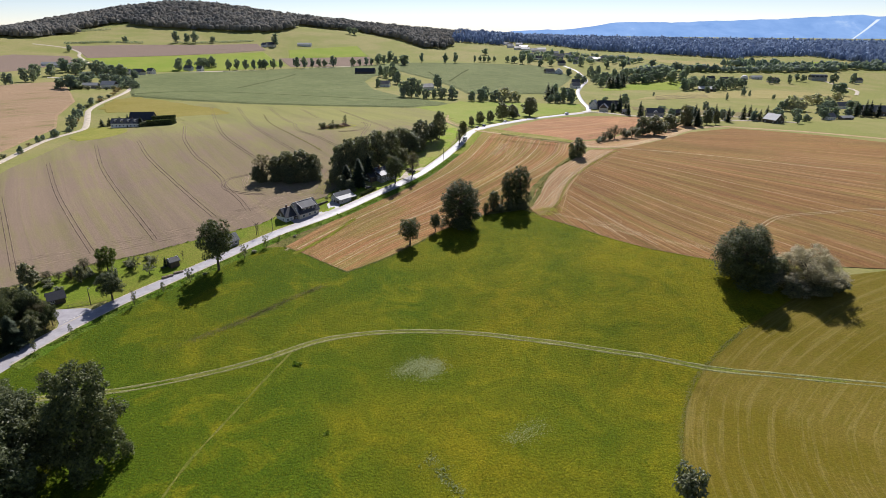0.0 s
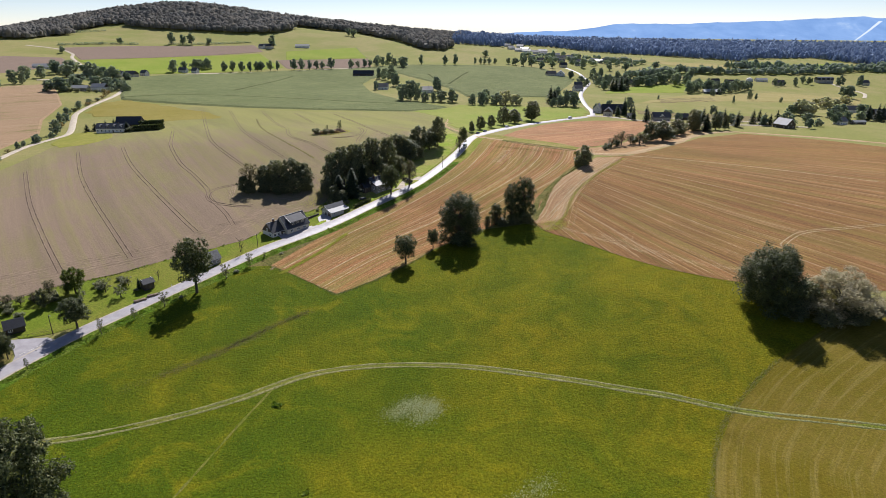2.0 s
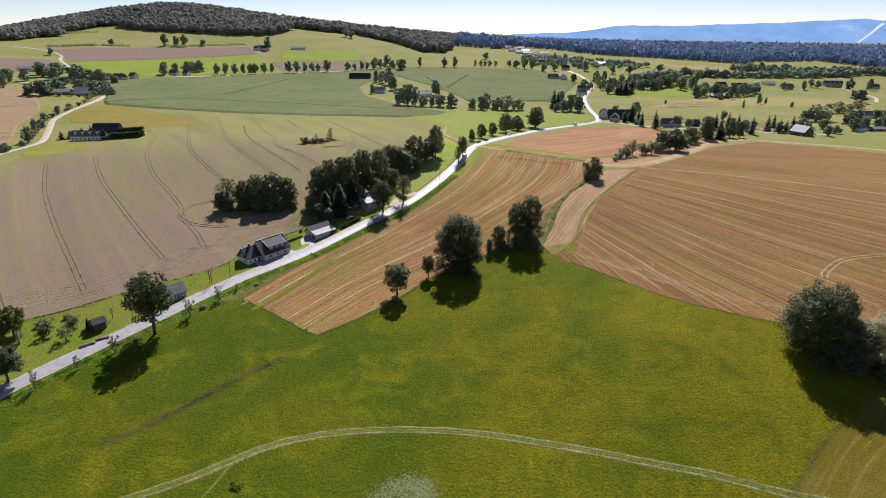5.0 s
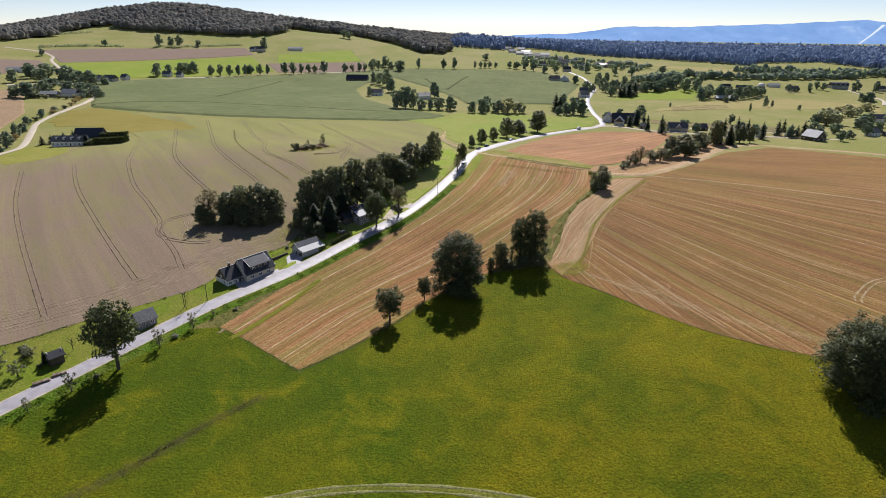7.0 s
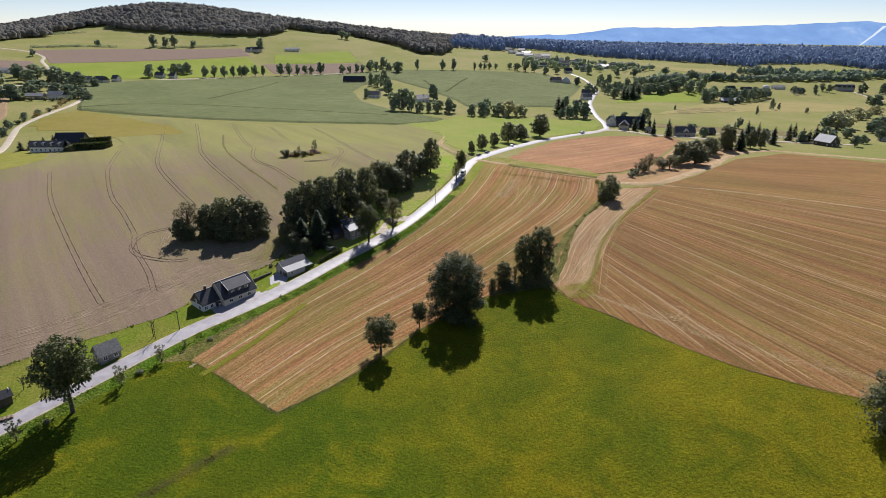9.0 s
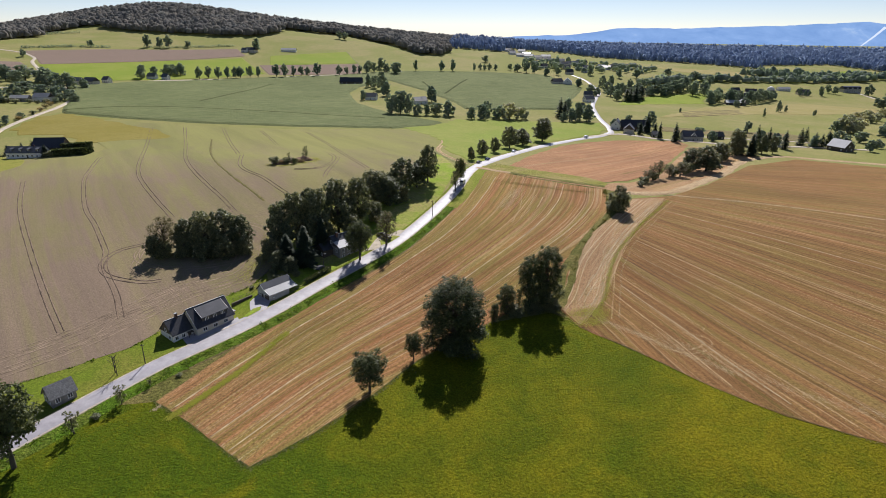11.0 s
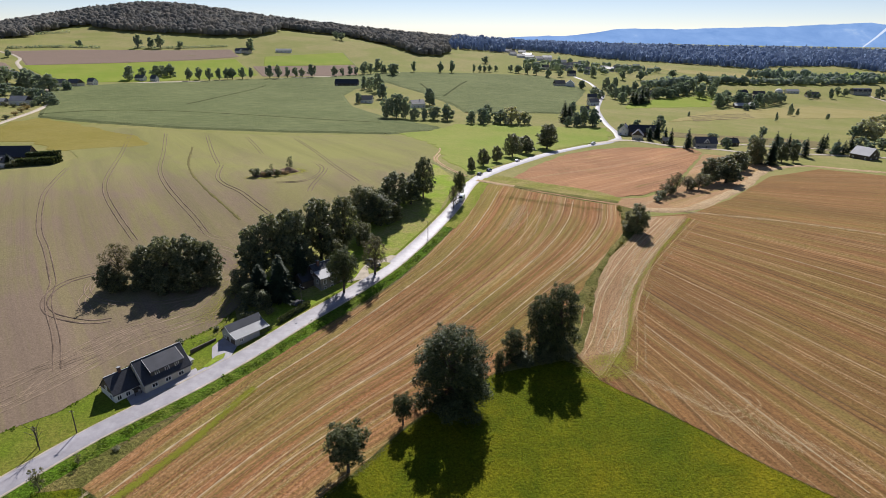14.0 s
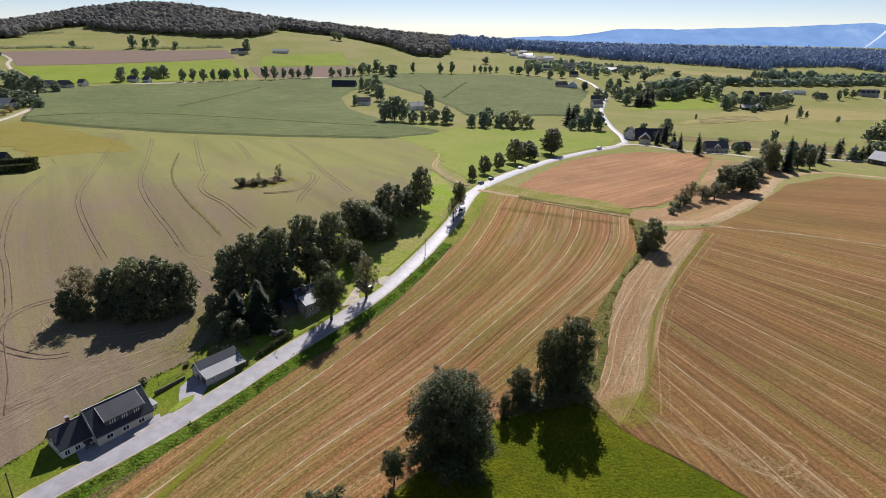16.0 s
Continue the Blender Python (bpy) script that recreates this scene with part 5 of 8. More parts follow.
# ---------------------------------------------------------------- woods and the far ridge
def wood(name, poly, spacing, label, seed, height=(11, 16), spruce=0.0, near=1400.0, leaf="leaf_hazy", sprays=5, spread=0.78, sides=6):
    """Many packed tree crowns: uneven domes of broadleaf trees and spires of spruces, each with loose sprays about it."""
    rng = np.random.default_rng(seed)
    lo, hi = np.min(poly, 0), np.max(poly, 0)
    places, y = [], lo[1]
    while y < hi[1]:
        step = spacing * max(1.0, y / near) ** 1.2
        xs = np.arange(lo[0], hi[0], step)
        places.append(np.stack([xs + rng.uniform(-0.4, 0.4, len(xs)) * step, y + rng.uniform(-0.4, 0.4, len(xs)) * step, np.full(len(xs), step)], -1))
        y += step * 0.9
    p = np.concatenate(places)
    p = p[inside(poly, p[:, 0], p[:, 1])]
    n = len(p)
    h = rng.uniform(*height, n) * (0.8 + 0.4 * rng.random(n))
    fir = (rng.random(n) < spruce)[:, None]
    base = np.column_stack([p[:, :2], land(p[:, 0], p[:, 1])])
    wide = p[:, 2] * spread * (0.55 + 0.9 * rng.random(n) ** 1.5)
    rise = np.where(fir, np.array([[0.12, 0.42, 0.72]]), np.array([[0.25, 0.62, 0.88]]))
    girth = np.where(fir, np.array([[0.75, 0.52, 0.27]]), np.array([[0.85, 1.0, 0.62]]))
    a = (np.arange(sides) * 2 * math.pi / sides)[None, None] + rng.random((n, 1, 1)) * 6.28 + np.array([0, 0.5, 0])[None, :, None]
    r = wide[:, None, None] * girth[..., None] * rng.uniform(0.68, 1.28, (n, 3, sides))
    z = h[:, None, None] * rise[..., None] * rng.uniform(0.9, 1.1, (n, 3, sides))
    rings = np.stack([base[:, 0, None, None] + np.cos(a) * r, base[:, 1, None, None] + np.sin(a) * r, base[:, 2, None, None] + z], -1).reshape(n, 3 * sides, 3)
    peak = (base + np.column_stack([rng.normal(0, 0.5, (n, 2)), h]))[:, None]
    verts = np.concatenate([rings, peak], 1).reshape(-1, 3)
    k = np.arange(sides)
    quads = np.concatenate([np.stack([j * sides + k, j * sides + (k + 1) % sides, (j + 1) * sides + (k + 1) % sides, (j + 1) * sides + k], -1) for j in (0, 1)])
    tips = np.stack([2 * sides + k, 2 * sides + (k + 1) % sides, np.full(sides, 3 * sides)], -1)
    start = np.arange(n)[:, None, None] * (3 * sides + 1)
    faces = (quads[None] + start).reshape(-1, 4).tolist() + (tips[None] + start).reshape(-1, 3).tolist()
    d = rng.normal(size=(n, sprays, 3))
    d /= np.linalg.norm(d, axis=2)[..., None]
    d[..., 2] = np.abs(d[..., 2])
    f = rng.uniform(0.35, 0.98, (n, sprays))
    reach = wide[:, None] * np.where(fir, 0.85 * (1 - f) + 0.05, np.sqrt(np.maximum(0.05, 1 - ((f - 0.4) / 0.62) ** 2)))
    b = rng.random((n, sprays)) * 6.28
    c = base[:, None] + np.stack([np.cos(b) * reach, np.sin(b) * reach, h[:, None] * f], -1)
    u = np.cross(d, rng.normal(size=d.shape))
    u /= np.linalg.norm(u, axis=2)[..., None] + 1e-9
    w = np.cross(d, u)
    s = (wide * 0.26)[:, None, None] * (0.6 + 0.8 * rng.random((n, sprays, 1)))
    e = np.stack([c - u * s - w * s * 0.8, c + u * s - w * s * 0.9 - d * s * 0.3, c + u * s * 0.8 + w * s, c - u * s * 0.9 + w * s * 0.8 - d * s * 0.3], 2).reshape(-1, 3)
    faces += (np.arange(n * sprays * 4).reshape(-1, 4) + len(verts)).tolist()
    return tagged(mesh_object(name, np.concatenate([verts, e]), faces, M[leaf]), label, "woodland", kind="stuff")


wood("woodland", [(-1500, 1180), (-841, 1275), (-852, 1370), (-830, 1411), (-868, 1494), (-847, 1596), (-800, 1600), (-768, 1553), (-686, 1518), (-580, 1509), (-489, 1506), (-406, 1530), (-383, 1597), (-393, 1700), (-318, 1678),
                  (-234, 1692), (-110, 1578), (-38, 1458), (0, 1466), (30, 1560), (10, 1700), (60, 1850), (60, 2050), (-1700, 2050)], 7.6, "dense mixed wood covering the rounded hill", 5, (13, 18), 0.05, leaf="wood_hazy", sprays=2, spread=0.78, sides=5)
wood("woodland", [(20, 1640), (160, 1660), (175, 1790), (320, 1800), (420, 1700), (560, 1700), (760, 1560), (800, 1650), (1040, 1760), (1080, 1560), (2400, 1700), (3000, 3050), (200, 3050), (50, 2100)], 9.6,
     "spruce forest across the valley in pale haze-blue colour", 6, (13, 23), 0.88, 1500.0, "needle_hazy", 2, 0.62, 5)
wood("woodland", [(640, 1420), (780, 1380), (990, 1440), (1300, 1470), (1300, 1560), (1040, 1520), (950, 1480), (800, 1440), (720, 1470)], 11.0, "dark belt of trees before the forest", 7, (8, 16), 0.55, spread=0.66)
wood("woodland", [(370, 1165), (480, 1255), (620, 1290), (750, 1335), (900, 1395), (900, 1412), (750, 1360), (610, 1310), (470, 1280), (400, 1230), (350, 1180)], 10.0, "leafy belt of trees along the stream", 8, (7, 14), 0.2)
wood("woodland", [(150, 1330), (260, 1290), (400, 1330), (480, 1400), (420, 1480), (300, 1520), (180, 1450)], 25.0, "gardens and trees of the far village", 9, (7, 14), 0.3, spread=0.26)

RIDGE = [(-300, 0), (190, 38), (310, 50), (509, 66), (709, 74), (909, 79), (1067, 98), (1224, 125), (1463, 126), (1662, 123), (1860, 131), (2059, 136), (2257, 144), (2455, 148), (2611, 160), (2769, 164), (2965, 176), (3088, 162), (3245, 170), (5200, 150)]


def far_ridge():
    # the ridge's haze is a painted blue glow of its surface
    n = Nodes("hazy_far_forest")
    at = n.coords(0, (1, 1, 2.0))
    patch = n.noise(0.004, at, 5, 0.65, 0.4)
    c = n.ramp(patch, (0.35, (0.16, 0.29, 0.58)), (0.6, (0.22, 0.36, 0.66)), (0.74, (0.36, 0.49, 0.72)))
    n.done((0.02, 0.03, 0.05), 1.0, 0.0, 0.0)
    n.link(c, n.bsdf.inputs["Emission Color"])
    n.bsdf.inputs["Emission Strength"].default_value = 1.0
    verts, faces = [], []
    xs = np.arange(-300, 5200, 40.0)
    zs = np.interp(xs, [p[0] for p in RIDGE], [p[1] for p in RIDGE])
    rng = np.random.default_rng(2)
    for x, z in zip(xs, zs + rng.normal(0, 1.2, len(xs))):
        for k in range(6):
            verts.append((x + k * 3, 4150 + 70 * k, -60 + (z + 60) * (k / 5) ** 0.8))
    for i in range(len(xs) - 1):
        for k in range(5):
            a = i * 6 + k
            faces.append((a, a + 6, a + 7, a + 1))
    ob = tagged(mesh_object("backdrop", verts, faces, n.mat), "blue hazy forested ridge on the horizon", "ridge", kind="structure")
    # the clearing glows as well, in a paler haze colour
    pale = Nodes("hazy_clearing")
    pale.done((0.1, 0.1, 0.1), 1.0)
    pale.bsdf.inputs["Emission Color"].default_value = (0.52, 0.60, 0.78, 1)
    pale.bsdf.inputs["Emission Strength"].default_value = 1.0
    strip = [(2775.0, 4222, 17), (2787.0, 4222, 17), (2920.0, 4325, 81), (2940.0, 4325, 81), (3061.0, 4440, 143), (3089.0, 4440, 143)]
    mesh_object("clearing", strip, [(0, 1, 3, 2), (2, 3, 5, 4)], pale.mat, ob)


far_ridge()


# ---------------------------------------------------------------- buildings
def box(bm, lo, hi, bevel=0.0):
    r = bmesh.ops.create_cube(bm, size=1.0)
    size = [b - a for a, b in zip(lo, hi)]
    for v in r["verts"]:
        v.co = Vector([(a + b) / 2 + c * s for a, b, c, s in zip(lo, hi, v.co, size)])
    if bevel:
        bmesh.ops.bevel(bm, geom=list({e for v in r["verts"] for e in v.link_edges}), offset=bevel, segments=1, affect="EDGES")


def part(name, bm, material, parent, label=""):
    me = bpy.data.meshes.new(name)
    bmesh.ops.recalc_face_normals(bm, faces=bm.faces)
    bm.to_mesh(me)
    bm.free()
    me.materials.append(material)
    ob = new(name, me)
    ob.parent = parent
    return tagged(ob, label)


def boxes(name, material, parent, *spans_, label="", bevel=0.0):
    bm = bmesh.new()
    for lo, hi in spans_:
        box(bm, lo, hi, bevel)
    return part(name, bm, material, parent, label)


def solid(name, material, parent, outline, x0, x1, label=""):
    """A cross-section in y and z drawn out along x."""
    bm = bmesh.new()
    rings = [[bm.verts.new((x, y, z)) for y, z in outline] for x in (x0, x1)]
    n = len(outline)
    for k in range(n):
        bm.faces.new((rings[0][k], rings[0][(k + 1) % n], rings[1][(k + 1) % n], rings[1][k]))
    bm.faces.new(rings[0][::-1]), bm.faces.new(rings[1])
    return part(name, bm, material, parent, label)


def gable_roof(parent, x0, x1, y0, y1, eave, ridge, material, over=0.45, thick=0.22, label="", name="roof"):
    """Two slopes with thickness that overhang the walls."""
    ym, slope = (y0 + y1) / 2, (ridge - eave) / ((y1 - y0) / 2)
    a, b = (y0 - over, eave - over * slope), (y1 + over, eave - over * slope)
    return solid(name, material, parent, [a, (ym, ridge), b, (b[0], b[1] + thick), (ym, ridge + thick), (a[0], a[1] + thick)], x0 - over, x1 + over, label)


def window(parent, x, z, w, h, y=0.0, axis="y", side=-1, bars=1, name="window"):
    """A window set into a wall face: frame, pane and bars; side says which way it looks."""
    def turn(lo, hi):
        (a0, b0, c0), (a1, b1, c1) = lo, hi
        if axis == "y":
            p, q = (a0, y + side * b0, c0), (a1, y + side * b1, c1)
        else:
            p, q = (y + side * b0, a0, c0), (y + side * b1, a1, c1)
        return tuple(map(min, p, q)), tuple(map(max, p, q))

    f = 0.15
    rims = [turn((x - w / 2 - f, -0.05, z - f), (x - w / 2, 0.06, z + h + f)), turn((x + w / 2, -0.05, z - f), (x + w / 2 + f, 0.06, z + h + f)),
            turn((x - w / 2, -0.05, z + h), (x + w / 2, 0.06, z + h + f)), turn((x - w / 2, -0.05, z - f), (x + w / 2, 0.09, z))]
    for k in range(bars):
        c = x - w / 2 + w * (k + 1) / (bars + 1)
        rims.append(turn((c - 0.055, -0.02, z), (c + 0.055, 0.05, z + h)))
    ob = boxes(name, M["frame"], parent, *rims)
    boxes("pane", M["glass"], ob, turn((x - w / 2, -0.02, z), (x + w / 2, 0.025, z + h)))
    return ob


def prism_walls(parent, x0, x1, y0, y1, eave, ridge, material, name="wall", foot=-1.2, label=""):
    ym = (y0 + y1) / 2
    return solid(name, material, parent, [(y0, foot), (y1, foot), (y1, eave), (ym, ridge), (y0, eave)], x0, x1, label)


def cottage(x, y, turn, w, d, eave, ridge, wall, roof, label, category="house", rows=1, cols=3, name="house", chimney=True, door=True, gable=None, group=""):
    """A plain gabled house, the long side toward its front, which looks along its -y."""
    ob = new(name)
    ob.matrix_basis = pose(x, y, ground_at(x, y), 0, 0, turn)
    prism_walls(ob, -w / 2, w / 2, -d / 2, d / 2, eave, ridge - 0.05, M[wall])
    if gable:
        for s in (-1, 1):
            bm = bmesh.new()
            xs = s * (w / 2 + 0.02)
            vs = [bm.verts.new(p) for p in ((xs, -d / 2 * 0.98, eave), (xs, d / 2 * 0.98, eave), (xs, 0, ridge - 0.1), (xs + s * 0.06, -d / 2 * 0.98, eave), (xs + s * 0.06, d / 2 * 0.98, eave), (xs + s * 0.06, 0, ridge - 0.1))]
            for q in ((0, 1, 2), (3, 4, 5), (0, 1, 4, 3), (1, 2, 5, 4), (2, 0, 3, 5)):
                bm.faces.new([vs[k] for k in q])
            part("gable_boarding", bm, M[gable], ob)
    gable_roof(ob, -w / 2, w / 2, -d / 2, d / 2, eave, ridge, M[roof])
    for r in range(rows):
        z = 0.9 + r * 2.7
        if z + 1.2 > eave:
            break
        for c in range(cols):
            cx = -w / 2 + w * (c + 0.5) / cols
            if door and r == 0 and c == cols // 2:
                boxes("door", M["timber"], ob, ((cx - 0.5, -d / 2 - 0.05, 0), (cx + 0.5, -d / 2 + 0.05, 2.05)))
            else:
                window(ob, cx, z, 1.0, 1.2, -d / 2)
    for s in (-1, 1):
        window(ob, 0.0, eave + 0.2, 0.9, 1.0, s * w / 2, "x", s)
        if cols > 1:
            for c in (-0.25, 0.25):
                window(ob, d * c, 0.9, 0.9, 1.1, s * w / 2, "x", s)
    if chimney:
        boxes("chimney", M["brickwork"], ob, ((w * 0.18, -0.3, ridge - 1.2), (w * 0.18 + 0.6, 0.3, ridge + 0.9)), ((w * 0.18 - 0.06, -0.36, ridge + 0.9), (w * 0.18 + 0.66, 0.36, ridge + 1.02)))
    return tagged(ob, label, category, group)


def farmhouse():
    """The long house by the road: a lower wing and a main part with a broad dormer."""
    ob = new("farmhouse")
    ob.matrix_basis = pose(-71.9, 280.4, ground_at(-70, 279) - 0.1, 0, 0, 53.0)
    # main part: x 0 to 11.8 along the road, y away from it
    W, D, E, R = 13.0, 9.2, 3.45, 8.3
    prism_walls(ob, 0, W, 0, D, E, R - 0.05, M["plaster"], label="cream plastered main wall")
    boxes("plinth", M["stone"], ob, ((-0.06, -0.06, -1.2), (W + 0.06, D + 0.06, 0.45)))
    gable_roof(ob, 0, W, 0, D, E, R, M["slate"], 0.35, 0.25, "dark slate roof")
    slope = (R - E) / (D / 2)
    # dormer with a shallower slope
    x0, x1, zf, yf = 2.4, 11.4, 5.85, 0.7
    bm = bmesh.new()
    yb = 4.2
    pts = [(yf, E + yf * slope + 0.1), (yf, zf), (yb, E + yb * slope + 0.15)]
    rings = [[bm.verts.new((x, y, z)) for y, z in pts] for x in (x0, x1)]
    for k in range(3):
        bm.faces.new((rings[0][k], rings[0][(k + 1) % 3], rings[1][(k + 1) % 3], rings[1][k]))
    bm.faces.new(rings[0]), bm.faces.new(rings[1])
    dormer = part("dormer", bm, M["slate"], ob, "slate-clad dormer wall")
    solid("dormer_roof", M["dormer_slate"], dormer, [(yf - 0.5, zf - 0.22), (yb + 0.2, R - 0.25), (yb + 0.2, R - 0.05), (yf - 0.5, zf)], x0 - 0.25, x1 + 0.25, "grey dormer roof")
    for k in range(3):
        window(dormer, x0 + 1.7 + k * 2.8, 4.35, 0.9, 1.0, yf)
    for k in range(3):
        window(ob, 2.7 + k * 3.7, 1.45, 1.35, 1.0, 0.0)
    for s, xx in ((1, W), (-1, 0)):
        window(ob, 2.6, 1.1, 1.0, 1.2, xx, "x", s)
        window(ob, 6.4, 1.1, 1.0, 1.2, xx, "x", s)
        window(ob, 4.6, 4.3, 1.0, 1.2, xx, "x", s)
    for x in (x0 - 0.27, x1 + 0.21):
        solid("flashing", M["trim"], dormer, [(yf - 0.5, zf - 0.24), (yb + 0.2, R - 0.27), (yb + 0.2, R + 0.0), (yf - 0.5, zf + 0.04)], x, x + 0.1, "pale metal dormer edge")
    boxes("ridge_cap", M["trim"], ob, ((-0.38, D / 2 - 0.12, R + 0.17), (W + 0.38, D / 2 + 0.12, R + 0.29)), label="pale metal ridge cap")
    for x in (-0.38, W + 0.3):
        solid("verge_trim", M["trim"], ob, [(-0.35, E - 0.38), (D / 2, R + 0.02), (D + 0.35, E - 0.38), (D + 0.35, E - 0.1), (D / 2, R + 0.29), (-0.35, E - 0.1)], x, x + 0.08, "thin pale roof edge")
    for y in (-0.38, D + 0.38):
        boxes("gutter", M["sheet"], ob, ((-0.4, y - 0.07, E - 0.52), (W + 0.4, y + 0.07, E - 0.4)))
    # lower wing
    W2, y0, D2, E2, R2 = 6.8, 2.3, 7.2, 2.9, 6.6
    prism_walls(ob, -W2, 0.0, y0, y0 + D2, E2, R2 - 0.05, M["white"], label="white plastered wing")
    gable_roof(ob, -W2, -0.45, y0, y0 + D2, E2, R2, M["slate"], 0.3, 0.22, "dark slate wing roof")
    bm = bmesh.new()
    ym = y0 + D2 / 2
    vs = [bm.verts.new((-W2 - 0.05 - dx, y, z)) for dx in (0, 0.07) for y, z in ((y0, E2), (y0 + D2, E2), (ym, R2 - 0.1))]
    for q in ((0, 1, 2), (3, 4, 5), (0, 1, 4, 3), (1, 2, 5, 4), (2, 0, 3, 5)):
        bm.faces.new([vs[k] for k in q])
    part("gable_boarding", bm, M["timber"], ob, "dark timber gable boarding")
    window(ob, ym, 3.3, 0.8, 0.9, -W2 - 0.12, "x", -1)
    window(ob, ym - 1.8, 1.0, 0.9, 1.1, -W2, "x", -1)
    for x in (-5.6, -3.4):
        window(ob, x, 0.95, 0.95, 1.1, y0)
    door = boxes("door", M["timber"], ob, ((-1.9, y0 - 0.06, -0.1), (-0.9, y0 + 0.04, 2.0)))
    boxes("door_handle", M["sheet"], door, ((-1.8, y0 - 0.12, 0.95), (-1.7, y0 - 0.06, 1.1)))
    boxes("porch", M["timber"], ob, ((-2.3, y0 - 1.3, 2.15), (-0.5, y0, 2.27)), ((-2.25, y0 - 1.25, -0.4), (-2.13, y0 - 1.13, 2.15)), ((-0.67, y0 - 1.25, -0.4), (-0.55, y0 - 1.13, 2.15)))
    ch = boxes("chimney", M["brickwork"], ob, ((-3.4, ym - 0.35, R2 - 1.0), (-2.7, ym + 0.35, R2 + 1.3)))
    boxes("chimney_cap", M["sheet"], ch, ((-3.5, ym - 0.45, R2 + 1.3), (-2.6, ym + 0.45, R2 + 1.4)))
    boxes("ridge_cap", M["trim"], ob, ((-W2 - 0.32, ym - 0.1, R2 + 0.14), (-0.4, ym + 0.1, R2 + 0.24)), label="pale metal ridge cap")
    # flat-roofed annex and terrace at the far end
    annex = boxes("annex", M["plaster"], ob, ((W, 3.0, -0.8), (W + 2.6, 6.6, 2.3)))
    boxes("annex_roof", M["sheet"], annex, ((W, 2.8, 2.3), (W + 2.9, 6.8, 2.45)), label="grey felted flat roof")
    boxes("terrace", M["paving"], ob, ((W + 0.1, -0.6, -0.6), (W + 3.2, 2.9, 0.12)), label="pale paved terrace")
    boxes("hedge_box", M["timber"], ob, ((W + 3.2, -1.0, -0.5), (W + 3.5, 2.8, 0.7)), label="low dark planter edge")
    return tagged(ob, "cream farmhouse with dark slate roof beside the road", "house")


def garage():
    """The long outbuilding with a lean-to roof of sheet metal."""
    ob = new("outbuilding")
    ob.matrix_basis = pose(-55.3, 303.1, ground_at(-53, 305) - 0.1, 0, 0, 51.5)
    W, D = 8.2, 7.2
    solid("wall", M["render"], ob, [(0, -1.0), (D, -1.0), (D, 2.9), (4.9, 5.3), (3.2, 3.75), (0, 2.6)], 0, W, "grey rendered wall")
    solid("carport", M["render"], ob, [(3.1, -1.0), (D, -1.0), (D, 2.9), (4.9, 5.3), (3.2, 3.75)], W, W + 3.2, "closed grey block behind the bay under the roof")
    solid("roof", M["tile"], ob, [(3.0, 3.62), (4.9, 5.35), (4.9, 5.55), (2.9, 3.8)], -0.3, W + 3.4)
    solid("roof", M["slate"], ob, [(4.9, 5.35), (D + 0.5, 2.55), (D + 0.5, 2.75), (4.9, 5.55)], -0.3, W + 3.4)
    solid("lean_to_roof", M["sheet"], ob, [(-0.5, 2.46), (3.05, 3.66), (3.0, 3.8), (-0.5, 2.6)], -0.35, W + 3.4, "pale sheet metal lean-to roof")
    for x in (-0.36, W + 3.38):
        solid("verge_board", M["frame"], ob, [(-0.5, 2.42), (3.0, 3.6), (4.9, 5.3), (4.9, 5.6), (2.9, 3.86), (-0.5, 2.64)], x, x + 0.06, "white verge board")
    g = boxes("garage_door", M["timber"], ob, ((-0.06, 0.5, -0.2), (0.05, 2.9, 2.05)))
    boxes("door_frame", M["frame"], g, ((-0.09, 0.4, -0.2), (-0.06, 0.5, 2.15)), ((-0.09, 2.9, -0.2), (-0.06, 3.0, 2.15)), ((-0.09, 0.5, 2.05), (-0.06, 2.9, 2.15)))
    boxes("door", M["timber"], ob, ((-0.06, 3.9, -0.2), (0.05, 4.8, 1.95)))
    window(ob, 5.7, 1.2, 0.8, 0.9, 0.0, "x", -1)
    window(ob, 1.8, 1.2, 0.9, 0.8, 0.0)
    for y in (0.0, 1.5):
        boxes("post", M["timber"], ob, ((W + 3.0, y, -1.0), (W + 3.15, y + 0.15, 2.5 + y * 0.34)))
    # dark boards added at the back stand in for the bay's shaded depth
    boxes("boarding", M["timber"], ob, ((W + 0.02, 3.0, -0.8), (W + 3.18, 3.08, 3.5)))
    return tagged(ob, "grey rendered outbuilding with a sheet metal lean-to by the road", "outbuilding")


